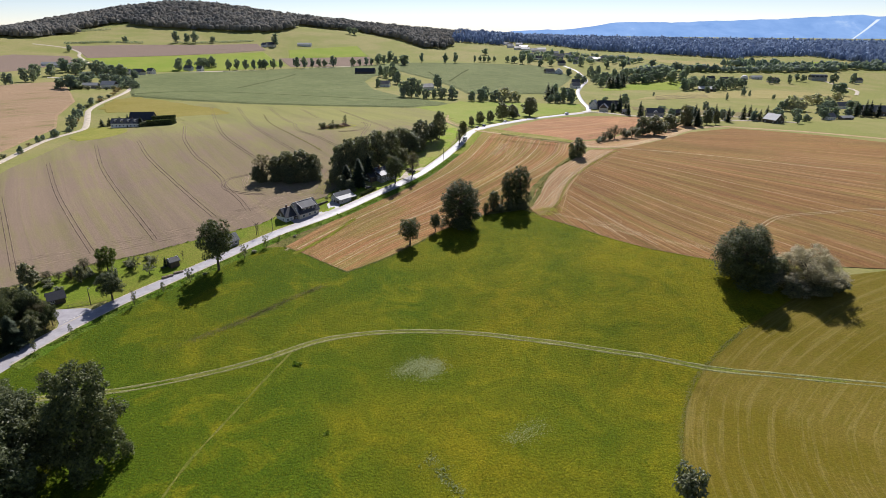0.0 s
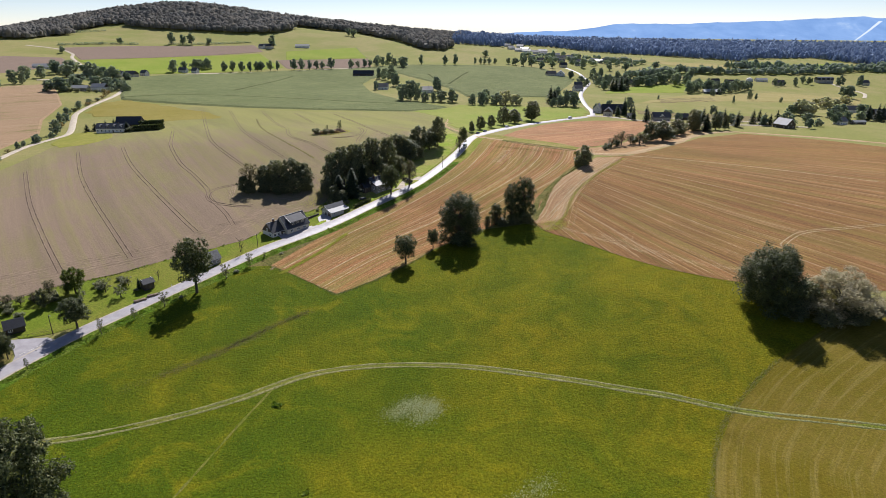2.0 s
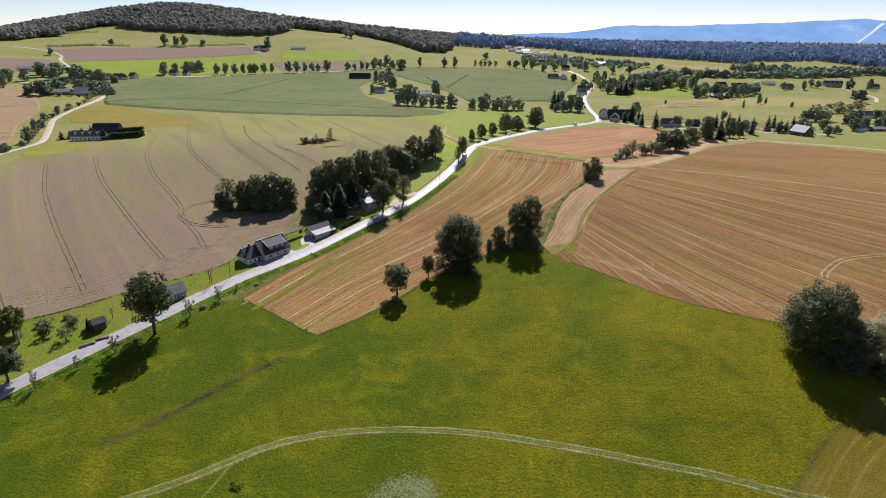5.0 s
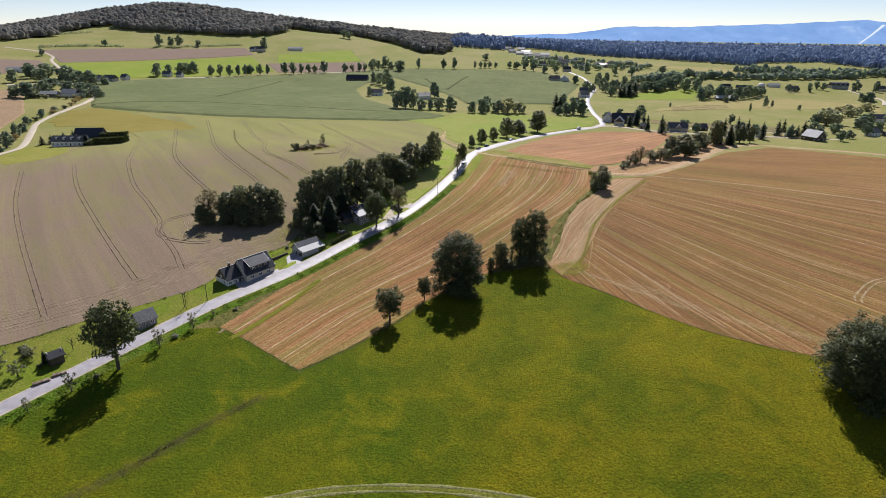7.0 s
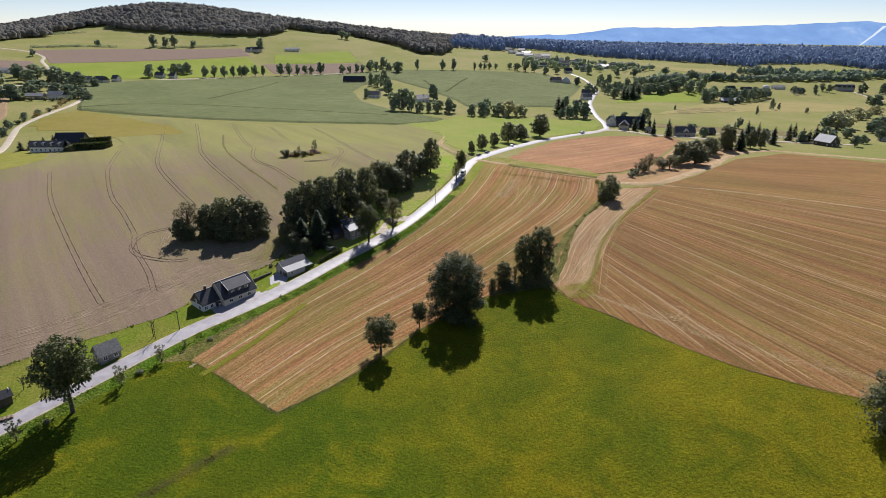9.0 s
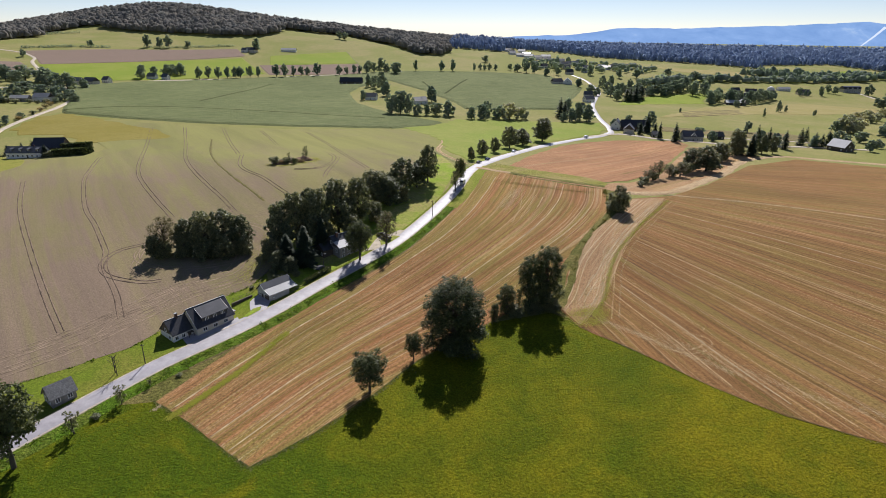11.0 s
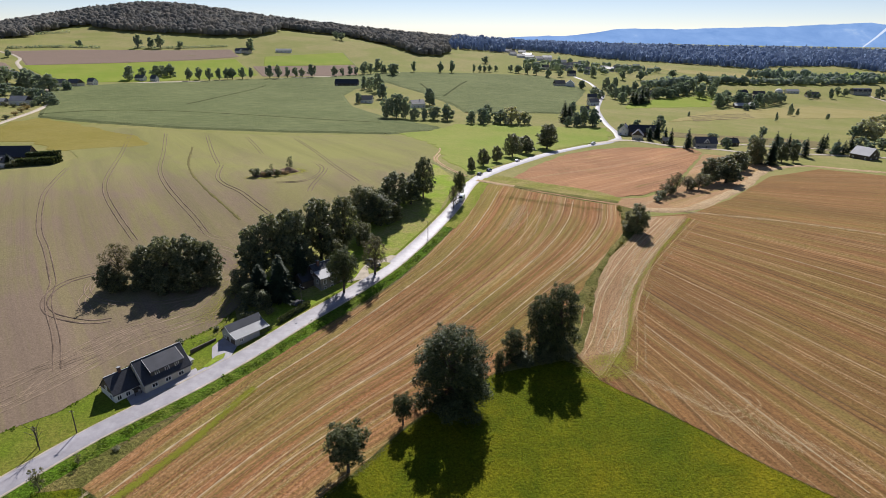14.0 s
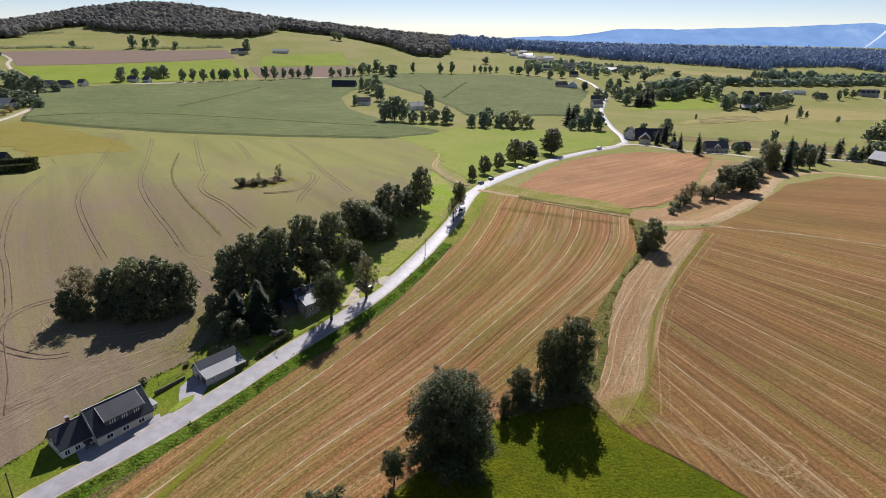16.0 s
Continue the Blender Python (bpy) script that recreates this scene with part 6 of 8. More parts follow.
def stone_house():
    """The house under the trees: stone below, dark boarded gable, bright metal slope before a dark upper roof."""
    ob = new("stone_house")
    ob.matrix_basis = pose(-36.1, 336.3, ground_at(-34, 338) - 0.2, 0, 0, 46.0)
    W, D, E = 12.0, 9.6, 4.5
    boxes("wall", M["stone"], ob, ((0, 0, -1.5), (W, D, E)), label="grey stone wall")
    boxes("plinth", M["render"], ob, ((-0.05, -0.05, -1.5), (W + 0.05, D + 0.05, 0.3)))
    # a low sheet-metal slope over the front rooms, a steeper dark roof behind it
    solid("gable", M["timber"], ob, [(0.1, E), (D - 0.1, E), (6.0, 8.0), (3.6, 6.35), (0.1, E + 0.25)], 0.02, W - 0.02, "dark boarded gable")
    solid("front_roof", M["bright_sheet"], ob, [(-0.5, E + 0.05), (3.8, 6.3), (3.8, 6.46), (-0.5, E + 0.21)], -0.4, W + 0.4, "bright sheet metal roof slope")
    solid("roof", M["slate"], ob, [(3.6, 6.2), (6.0, 8.0), (6.0, 8.2), (3.45, 6.3)], -0.4, W + 0.4, "dark slate upper roof")
    solid("roof", M["slate"], ob, [(6.0, 8.0), (D + 0.5, 4.3), (D + 0.5, 4.5), (6.0, 8.2)], -0.4, W + 0.4)
    boxes("ridge_cap", M["trim"], ob, ((-0.42, 5.85, 8.12), (W + 0.42, 6.15, 8.26)))
    roof_light = boxes("roof_light", M["trim"], ob, ((5.0, 1.6, 5.3), (6.2, 2.8, 5.95)))
    boxes("pane", M["glass"], roof_light, ((5.1, 1.7, 5.85), (6.1, 2.7, 5.99)))
    for k in range(4):
        window(ob, 1.7 + k * 2.8, 2.3, 1.05, 1.5, 0.0)
        if k != 2:
            window(ob, 1.7 + k * 2.8, 0.45, 0.9, 0.7, 0.0, bars=0)
    for y in (2.2, 6.6):
        window(ob, y, 2.3, 0.9, 1.4, 0.0, "x", -1)
    window(ob, 5.4, 5.2, 0.9, 1.1, 0.02, "x", -1)
    boxes("door", M["timber"], ob, ((6.8, -0.06, 0.1), (7.8, 0.05, 2.1)))
    ch = boxes("chimney", M["brickwork"], ob, ((2.2, 4.8, 6.4), (2.95, 5.6, 9.3)))
    boxes("chimney_cap", M["sheet"], ch, ((2.12, 4.72, 9.3), (3.03, 5.68, 9.42)))
    wing = prism_walls(ob, -4.6, 0.0, 4.6, D, 3.4, 5.6, M["timber"], "wing", label="dark boarded rear wing")
    solid("wing_roof", M["slate"], wing, [(4.2, 3.2), (7.1, 5.65), (D + 0.4, 3.2), (D + 0.4, 3.42), (7.1, 5.87), (4.2, 3.42)], -4.9, -0.05)
    window(wing, 6.0, 1.2, 0.9, 1.1, -4.6, "x", -1)
    for k in range(3):
        boxes("step", M["paving"], ob, ((-1.4, 2.0 + k * 0.35, -0.3), (-0.06, 2.35 + k * 0.35, 0.0 + k * 0.17)))
    return tagged(ob, "grey stone house with bright metal front roof under trees", "house")


farmhouse()
garage()
stone_house()
cottage(-96.6, 249.6, 53, 6.0, 4.8, 2.7, 5.3, "stone", "weathered", "small weathered stone hut with grey roof on the verge", "hut", 1, 2, "hut", False, False)
cottage(-113.6, 228.5, 50, 3.8, 3.2, 2.8, 4.0, "timber", "slate", "little dark wooden garden shed on the lawn", "shed", 1, 1, "garden_shed", False)
cottage(-144.2, 197.4, 40, 5.4, 5, 2.2, 4.2, "timber", "slate", "garden house with slate roof behind garden trees", "house", 1, 2, "garden_house", False)
long_house = cottage(-266, 499, 2, 24, 8, 3.6, 6.9, "white", "tile", "long white farmhouse with grey roof on the field edge", "house", 1, 8)
for x in (-8.4, -3.0, 2.4, 7.8):
    dormer = boxes("dormer", M["slate"], long_house, ((x - 0.9, -3.3, 4.2), (x + 0.9, -1.0, 5.7)), label="small slate dormer")
    solid("dormer_roof", M["tile"], dormer, [(-3.6, 5.65), (-0.6, 6.3), (-0.6, 6.45), (-3.6, 5.8)], x - 1.1, x + 1.1)
    window(dormer, x, 4.6, 0.9, 0.8, -3.3)
cottage(-258, 511, 6, 19, 11, 4.8, 10.2, "timber", "slate", "dark barn adjoining the white farmhouse", "barn", 1, 2, "barn", False)
HOMES = random.Random(4)
cottage(193, 694, -4, 27, 11, 4.4, 10.0, "timber", "slate", "long dark farm building with slate roof at the bend", "barn", 1, 6, "farm_building", False)
cottage(176.5, 699, 66, 12, 9, 4.6, 9.4, "white", "tile", "white gabled farmhouse with grey roof at the bend", "house", 1, 3)
cottage(181, 673, 70, 11, 9, 4.4, 8.8, "plaster", "tile", "dark-gabled house beside the road bend", "house", 1, 3, gable="timber")
cottage(213, 1124, 78, 15, 14, 5.0, 10.5, "white", "sheet", "wide white house with pale metal roof", "house", 1, 3)
for x, y, w in ((-477, 921, 15), (-456, 954, 11), (-426, 1024, 13), (-408, 1028, 10), (-390, 1356, 12), (-83, 866, 14), (-22, 836, 16), (199, 912, 13), (334, 1079, 15), (214, 979, 12), (168, 824, 9), (304, 1086, 12), (390, 1130, 13)):
    cottage(x, y, HOMES.uniform(-30, 30), w, w * 0.7, 4.2, 8.2, "white", "tile", "white house with grey gabled roof on the slope", "house", 2, 3, group="scattered houses")
for x, y, w in ((-461, 924, 18), (-378, 1360, 20), (283, 1077, 18), (195, 1121, 17), (245, 1268, 14), (492, 1083, 16), (529, 1141, 17), (634, 1168, 19), (836, 1227, 18), (503, 1144, 15)):
    cottage(x, y, HOMES.uniform(-25, 25), w, w * 0.62, 4.4, 9.0, "plaster", "slate", "farmhouse with dark slate roof in the valley", "house", 2, 4, gable="timber", group="scattered houses")
for x, y, w in ((-617, 964, 24), (-596, 962, 24), (-586, 984, 24), (-310, 1388, 30), (620, 1206, 22)):
    cottage(x, y, HOMES.uniform(-12, 12), w, 10, 3.6, 6.5, "white", "sheet", "long pale farm building with metal roof", "barn", 1, 4, "farm_building", False, group="farm buildings")
cottage(-131, 1029, -4, 33, 12, 4.0, 9.5, "timber", "slate", "large dark timber barn in the maize", "barn", 1, 5, "barn", False)
cottage(332, 596, -68, 14.5, 12, 3.8, 8.9, "timber", "bright_sheet", "dark timber barn with tall pale grey roof", "barn", 1, 3, "barn", False)
cottage(-406, 738, -6, 17, 10, 4.8, 8.6, "white", "sheet", "white house with pale roof and black upper gable", "house", 1, 4, gable="timber")
cottage(-426, 733, 4, 18, 9, 3.6, 6.2, "stone", "sheet", "long grey farm wing with pale roof", "farm wing", 1, 4, "farm_wing", False)
cottage(434, 995, -14, 26, 14, 3.8, 7.0, "timber", "bright_sheet", "dark barn with glaring metal roof among trees", "barn", 1, 4, "barn", False)
cottage(452, 1012, 62, 14, 9, 4.0, 7.2, "white", "sheet", "white farm building with metal roof among trees", "farm building", 1, 3, "farm_building", False)
villa = cottage(227, 640, -3, 17, 10, 4.4, 8.8, "render", "tile", "grey villa with slate roof and a white-edged cross gable", "house", 1, 5)
solid("cross_gable", M["slate"], villa, [(-2.6, 4.2), (2.6, 4.2), (0.0, 7.6)], 0.0, 4.9)
villa.children[-1].matrix_basis = pose(0, 0, 0, 0, 0, -90)
for sy in (-1, 1):
    bm = bmesh.new()
    box(bm, (-0.14, -0.12, 0), (0.14, 0.12, 4.4))
    part("barge_board", bm, M["frame"], villa, "white barge board").matrix_basis = Matrix.Translation((sy * 2.75, -5.0, 4.1)) @ Matrix.Rotation(-sy * radians(37.5), 4, "Y")
window(villa, 0.0, 4.9, 1.0, 1.1, -4.9)


def mansard_house(x, y, turn, w, d):
    """A large two-storey house under a mansard roof with dormers."""
    ob = new("mansard_house")
    ob.matrix_basis = pose(x, y, ground_at(x, y), 0, 0, turn)
    boxes("wall", M["render"], ob, ((-w / 2, -d / 2, -1.0), (w / 2, d / 2, 6.4)))
    h = d / 2 + 0.4
    solid("roof", M["slate"], ob, [(-h, 6.3), (h, 6.3), (h - 2.0, 10.2), (0, 11.6), (-h + 2.0, 10.2)], -w / 2 - 0.4, w / 2 + 0.4, "dark slate mansard roof")
    for k in range(7):
        cx = -w / 2 + w * (k + 0.5) / 7
        for z in (1.0, 3.9):
            window(ob, cx, z, 1.2, 1.6, -d / 2)
        if k % 2:
            dormer = boxes("dormer", M["render"], ob, ((cx - 1.0, -h + 0.2, 7.0), (cx + 1.0, -h + 2.4, 9.2)))
            window(dormer, cx, 7.5, 1.1, 1.3, -h + 0.2)
    return tagged(ob, "large grey house with dark mansard roof in the valley", "house")


mansard_house(757, 1229, -4, 30, 14)


def storage_dome(x, y, r):
    """A low white dome on a ring wall."""
    ob = new("storage_dome")
    ob.matrix_basis = pose(x, y, ground_at(x, y))
    bm = bmesh.new()
    bmesh.ops.create_uvsphere(bm, u_segments=24, v_segments=12, radius=r)
    for v in bm.verts:
        v.co.z = max(0.0, v.co.z) * 0.85 + 1.6
    part("cover", bm, M["white"], ob, "white stretched cover")
    bm = bmesh.new()
    bmesh.ops.create_cone(bm, cap_ends=True, segments=24, radius1=r + 0.05, radius2=r + 0.05, depth=3.2, matrix=Matrix.Translation((0, 0, 0.1)))
    part("ring_wall", bm, M["render"], ob, "grey concrete ring wall")
    return tagged(ob, "white domed storage tank by a valley farm", "tank")


storage_dome(594, 1199, 6.5)
cottage(255, 654, 8, 12, 8, 3.0, 6.4, "timber", "slate", "low dark house behind hedgerow trees", "house", 1, 3)
cottage(416, 641, 20, 11, 8, 3.6, 7.0, "white", "tile", "white house with pale roof in the valley", "house", 1, 3)
cottage(531, 792, -8, 20, 11, 4.2, 8.6, "white", "tile", "white valley house with dark roof behind trees", "house", 1, 4)
cottage(513, 712, -14, 24, 16, 5.0, 11.5, "timber", "tile", "large dark farmhouse with wide slate roof", "house", 1, 4)
cottage(440, 649, 8, 14, 6, 2.4, 4.0, "timber", "sheet", "low dark shed with pale roof in the valley", "shed", 1, 3, "shed", False)
cottage(201, 656, 0, 8, 6, 2.8, 5.0, "timber", "tile", "small dark cabin by the road", "cabin", 1, 2, "cabin", False)
for x, y, w in ((189, 1569, 18), (208, 1555, 20), (226, 1540, 16), (241, 1512, 17), (235, 1360, 12), (200, 1408, 12), (256, 1349, 13), (296, 1457, 13), (341, 1410, 15), (363, 1376, 13), (178, 1654, 14), (283, 1310, 11), (271, 1491, 15), (320, 1480, 13), (390, 1440, 12), (210, 1613, 22), (209, 1700, 18), (224, 1531, 20), (250, 1575, 22), (172, 1688, 16), (175, 1612, 16), (265, 1422, 14), (279, 1440, 14), (250, 1467, 13), (212, 1358, 13), (299, 1368, 14), (344, 1389, 22), (370, 1422, 14), (408, 1452, 14), (431, 1486, 14), (428, 1440, 14)):
    cottage(x, y, HOMES.uniform(-30, 30), w, w * 0.7, 4.0, 8.0, "white", HOMES.choice(["tile", "sheet", "slate"]), "white village house in the far valley", "house", 1, 2, group="village houses")


# ---------------------------------------------------------------- wheel tracks, weeds, verges
def beside(line, off):
    """The line shifted to its right by off metres."""
    pts, out = [Vector(p) for p in line], []
    for i, p in enumerate(pts):
        d = (pts[min(i + 1, len(pts) - 1)] - pts[max(i - 1, 0)]).normalized()
        out.append((p.x + d.y * off, p.y - d.x * off))
    return out


def even(line, count=24):
    """The line as a number of points at even steps."""
    p = np.array(line, float)
    s = np.concatenate([[0], np.cumsum(np.linalg.norm(np.diff(p, axis=0), axis=1))])
    at = np.linspace(0, s[-1], count)
    return np.stack([np.interp(at, s, p[:, 0]), np.interp(at, s, p[:, 1])], 1)


def fanned(rows, f, poly, reach=0.0):
    """A row at fraction f between two guiding rows, as far as it lies inside the field."""
    a, b = even(rows[0]), even(rows[1])
    p = a + (b - a) * f
    p = np.concatenate([[p[0] - (p[1] - p[0]) * reach], p, [p[-1] + (p[-1] - p[-2]) * reach]])
    return [tuple(q) for q in finer([tuple(v) for v in p], 4.0) if inside(poly, np.float64(q.x), np.float64(q.y))]


def wheel_track(name, line, gauge, width, material, label, lift=0.28, wobble=0.35):
    """A pair of ruts: one thing with two ruts as its parts."""
    ob = tagged(new(name), label, "track", kind="structure")
    for s in (-0.5, 0.5):
        r = ribbon("rut", beside(line, s * gauge), width, material, "", "", lift, 3.0, wobble, "", parent=ob)
        for key in ("label", "category", "kind"):
            if key in r:
                del r[key]
    return ob


MEADOW_TRACK = [(-125, 141), (-98.3, 148.1), (-84, 153.7), (-69.1, 160.7), (-58.2, 167), (-50.3, 172.7), (-41.8, 178.1), (-30.6, 182), (-16.9, 184.1), (-0.8, 184.2), (13.2, 182.5), (26.7, 179.3), (41.7, 175.4), (55.9, 171), (68, 167.5), (82.4, 161.7), (91.9, 158.9), (107.6, 155.2), (131, 149), (170, 140)]
ribbon("meadow_track_bed", MEADOW_TRACK, 2.6, M["faint"], "trodden grass of the meadow track", "track", lift=0.14, step=3.0, wobble=0.3)
wheel_track("meadow_track", MEADOW_TRACK, 1.9, 0.75, M["rut"], "twin-rut grass track across the meadow", 0.18, 0.5)
ribbon("meadow_path", [(-50.2, 172.1), (-56.2, 153.2), (-60.7, 136), (-64.4, 121.4), (-66, 109.4), (-67, 90)], 0.7, M["faint"], "faint single wheel mark in the meadow", "track", lift=0.16, step=3.0, wobble=0.5)
for line in (
    [(-250.7, 422.2), (-215.9, 364.9), (-183.9, 319.8), (-154.7, 281.8), (-132.1, 253)],
    [(-256.4, 375.2), (-215, 315.9), (-179.7, 270.8), (-152.3, 237.7)],
    [(-222.9, 428.8), (-195.3, 384.3), (-162.1, 339.6), (-132.6, 301.9), (-114.2, 279.6)],
    [(-211.7, 485.1), (-197.5, 450.1), (-186.4, 423.5), (-165.2, 386), (-148, 363), (-130, 337.4)],
    [(-130, 337.4), (-123, 322.9), (-109.1, 303.8), (-99.8, 288.4)],
    [(-234.9, 606), (-207.4, 539.4), (-178.4, 469.9), (-165.5, 440.6), (-154, 420.3), (-137, 396.5), (-117.7, 371.9)],
    [(-240.6, 307.3), (-210, 266.9), (-175.3, 220.6)],
    [(-209, 609.2), (-179.3, 538.3), (-152.6, 474.2), (-133.7, 438.3), (-116.2, 412.6), (-103.4, 395.8), (-91.6, 379.1)],
    [(-175.8, 605.8), (-147, 538.1), (-125, 488.5)],
    [(-121.1, 483.2), (-112.3, 452.7), (-103.9, 437.6), (-92.2, 425.8), (-79.6, 409.9), (-70.5, 399)],
    [(-142.9, 599.7), (-123.8, 558.6), (-110.5, 527.5)],
    [(-78, 440), (-72.4, 440.6), (-66.1, 442.8), (-62.1, 449.1), (-60.2, 457.2), (-60.3, 467.5), (-62.7, 479.3), (-66.6, 487.4)],
    [(-58.4, 426.4), (-58.8, 434.1), (-58.5, 445.1), (-58.1, 460.9), (-59.1, 474.8)],
    [(-105, 596.7), (-78.2, 538.8), (-54.9, 480.5), (-37.4, 444.4)],
):
    wheel_track("field_tramline", line, 1.9, 0.34, M["tramline"], "dark tractor wheel marks in the drilled field", 0.3, 0.5)
ribbon("field_furrow", [(-166.8, 555), (-146.5, 498.5), (-128.5, 459.2), (-110.2, 429.5), (-95.2, 409.6), (-81.6, 392.1)], 1.1, M["furrow"], "dark grassy furrow curving through the drilled field", "track", lift=0.27, step=3.0, wobble=0.5)
for k, off in enumerate((-2.6, 0.0, 5.5, 8.2)):
    wheel_track("field_tramline", beside([(-176, 221), (-158, 235), (-138, 247), (-120, 260), (-105, 275), (-95, 290), (-86, 304), (-76, 313), (-69, 321), (-68, 334), (-70, 350)], -off), 1.9, 0.4, M["pale_track"], "pale tractor marks along the headland", 0.235, 0.6)
for line in ([(-72, 341), (-66, 352), (-67, 366), (-76, 378)], [(-70, 341), (-69, 352), (-74, 362), (-84, 368)], [(-112, 348), (-117, 338), (-113, 329), (-102, 324), (-88, 325), (-76, 331), (-70, 338)]):
    wheel_track("field_tramline", line, 1.9, 0.4, M["pale_track"], "pale tractor marks curving between the copses", 0.235, 0.6)
wheel_track("field_tramline", [(-117.1, 344.7), (-124.5, 338.6), (-126.5, 331.3), (-124.6, 323.3), (-119.3, 317.2), (-111.7, 313.8), (-103.3, 312.4), (-97.9, 314.1)], 1.9, 0.5, M["tramline"], "dark tractor marks looping round the copse", 0.3, 0.5)
for line in ([(-117, 343), (-114.3, 330.3), (-112.5, 323.5), (-106, 318)], [(-98.3, 385.5), (-88.2, 376.3), (-82, 374), (-76, 380)], [(-101.8, 276), (-101.1, 286.1), (-97.3, 290.8), (-92, 297.7), (-87.7, 308.4)], [(-119, 268), (-109, 284), (-96, 297), (-86, 313), (-80, 325)]):
    wheel_track("field_tramline", line, 1.9, 0.35, M["pale_track"], "faint pale tractor marks on the headland", 0.235, 0.6)
wheel_track("grass_track", [(-6, 640), (2, 600), (6, 560), (2, 520), (6, 495), (12, 478), (19, 464)], 1.9, 0.8, M["sand"], "rutted track leaving the road", 0.35)
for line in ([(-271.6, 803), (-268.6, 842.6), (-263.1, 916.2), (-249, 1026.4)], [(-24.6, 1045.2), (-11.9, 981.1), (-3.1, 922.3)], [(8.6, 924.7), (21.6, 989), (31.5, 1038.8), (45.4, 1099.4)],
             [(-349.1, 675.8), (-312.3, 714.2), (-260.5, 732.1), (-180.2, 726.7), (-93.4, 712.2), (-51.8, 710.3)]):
    # nothing is cut: a dark ribbon on the crop paints the gap's shade
    ribbon("maize_gap", line, 2.6, M["maize_gap"], "dark strip laid on the maize for a shaded gap", "gap", lift=1.45, step=8.0, wobble=0.3)
ribbon("lane", [(-541, 831), (-469, 886), (-437, 925), (-412, 1006), (-281, 1092), (-212, 1124), (-138, 1147), (-60, 1195)], 4.5, M["gravel"], "pale upper road lined with trees", "road", lift=0.7, step=20.0)
ribbon("lane", [(-196, 1422), (-156, 1290), (-136, 1216), (-120, 1160)], 1.8, M["rut"], "pale path up the far slope", "path", lift=0.7, step=20.0)
ribbon("stream_path", [(245, 663), (285, 654), (323, 643), (345, 625)], 2.5, M["gravel"], "pale path beyond the hedgerow", "path", lift=0.6, step=10.0)
ribbon("lane", [(700, 1020), (747, 1092), (755, 1158), (768, 1225)], 4.0, M["gravel"], "pale lane to a valley house", "path", lift=0.7, step=20.0)
ribbon("farm_lane", [(130, 636), (170, 664), (200, 640), (235, 628), (262, 606), (300, 612), (360, 600)], 3.2, M["gravel"], "pale lane past valley houses", "path", lift=0.6, step=10.0)


def weeds(name, line, width, count, size, material, label, seed, upright=0.3, low=0.0, category="weeds", strewn=False):
    """Tufts of leaves strewn along a line."""
    rng = np.random.default_rng(seed)
    pts = np.array([tuple(p) for p in finer(line, 2.0)])
    k = rng.integers(0, len(pts) - 1, count)
    f = rng.random(count)[:, None]
    xy = pts[k] * (1 - f) + pts[k + 1] * f + rng.normal(0, 0.5, (count, 2)) * np.asarray(width) / 2
    clump = 0.5 + 0.5 * np.sin(xy[:, 0] * 0.9 + 2 * np.sin(xy[:, 1] * 0.5))
    s = size * (0.5 + rng.random(count)) * (0.5 + clump)
    p = np.column_stack([xy, land(xy[:, 0], xy[:, 1]) + 0.15 + low + s * 0.4])
    a = rng.random(count) * 6.28
    u = np.stack([np.cos(a), np.sin(a), np.zeros(count)], -1) * s[:, None]
    w = (rng.normal(0, 0.5, (count, 3)) + np.array([0, 0, upright])) * s[:, None]
    if strewn:
        s = size * (0.4 + 0.8 * rng.random(count))
        u = u / np.linalg.norm(u, axis=1)[:, None] * s[:, None]
        p[:, 2] = land(xy[:, 0], xy[:, 1]) + 0.19 + low
        w = np.stack([-u[:, 1], u[:, 0], rng.normal(0, 0.12, count) * s], -1) * 0.6
    e = np.stack([p - u - w * 0.5, p + u - w * 0.5, p + u * 0.8 + w, p - u * 0.8 + w], 1)
    return tagged(mesh_object(name, e.reshape(-1, 3), np.arange(count * 4).reshape(-1, 4), M[material], smooth=False), label, category, kind="stuff")


VERGE_LINE = [p for p in ROAD if 150 < p[1] < 475]
ribbon("road_verge", beside(VERGE_LINE, 4.9), 4.6, M["verge"], "lush green verge sloping from the road", "verge", lift=0.22, step=4.0, wobble=0.12)
ribbon("road_verge", beside([p for p in ROAD if 190 < p[1] < 480], -3.3), 1.6, M["lawn"], "narrow grass verge on the garden side", "verge", lift=0.22, step=4.0, wobble=0.2)
ribbon("road_shoulder", beside(VERGE_LINE, 2.75), 0.45, M["gravel"], "pale gravel shoulder of the road", "shoulder", lift=0.34, step=4.0, wobble=0.3)
ribbon("road_shoulder", beside(VERGE_LINE, -2.75), 0.4, M["gravel"], "pale gravel shoulder on the garden side", "shoulder", lift=0.34, step=4.0, wobble=0.3)
ribbon("road_verge", beside([p for p in ROAD if 385 < p[1] < 470], 5.6), 6.0, M["green_strip"], "yellow-green mown verge near the bend", "verge", lift=0.25, step=4.0, wobble=0.15)
weeds("verge_weeds", beside([p for p in VERGE_LINE if p[1] < 395], 5.1), 4.4, 13500, 0.14, "dark_weed", "tall green weeds on the road verge", 1)
weeds("bank_weeds", beside([p for p in VERGE_LINE if p[1] > 255], 7.6), 1.8, 6500, 0.14, "brush", "dry brown weeds along the field edge", 2, 0.1, 0.0, "weeds", True)
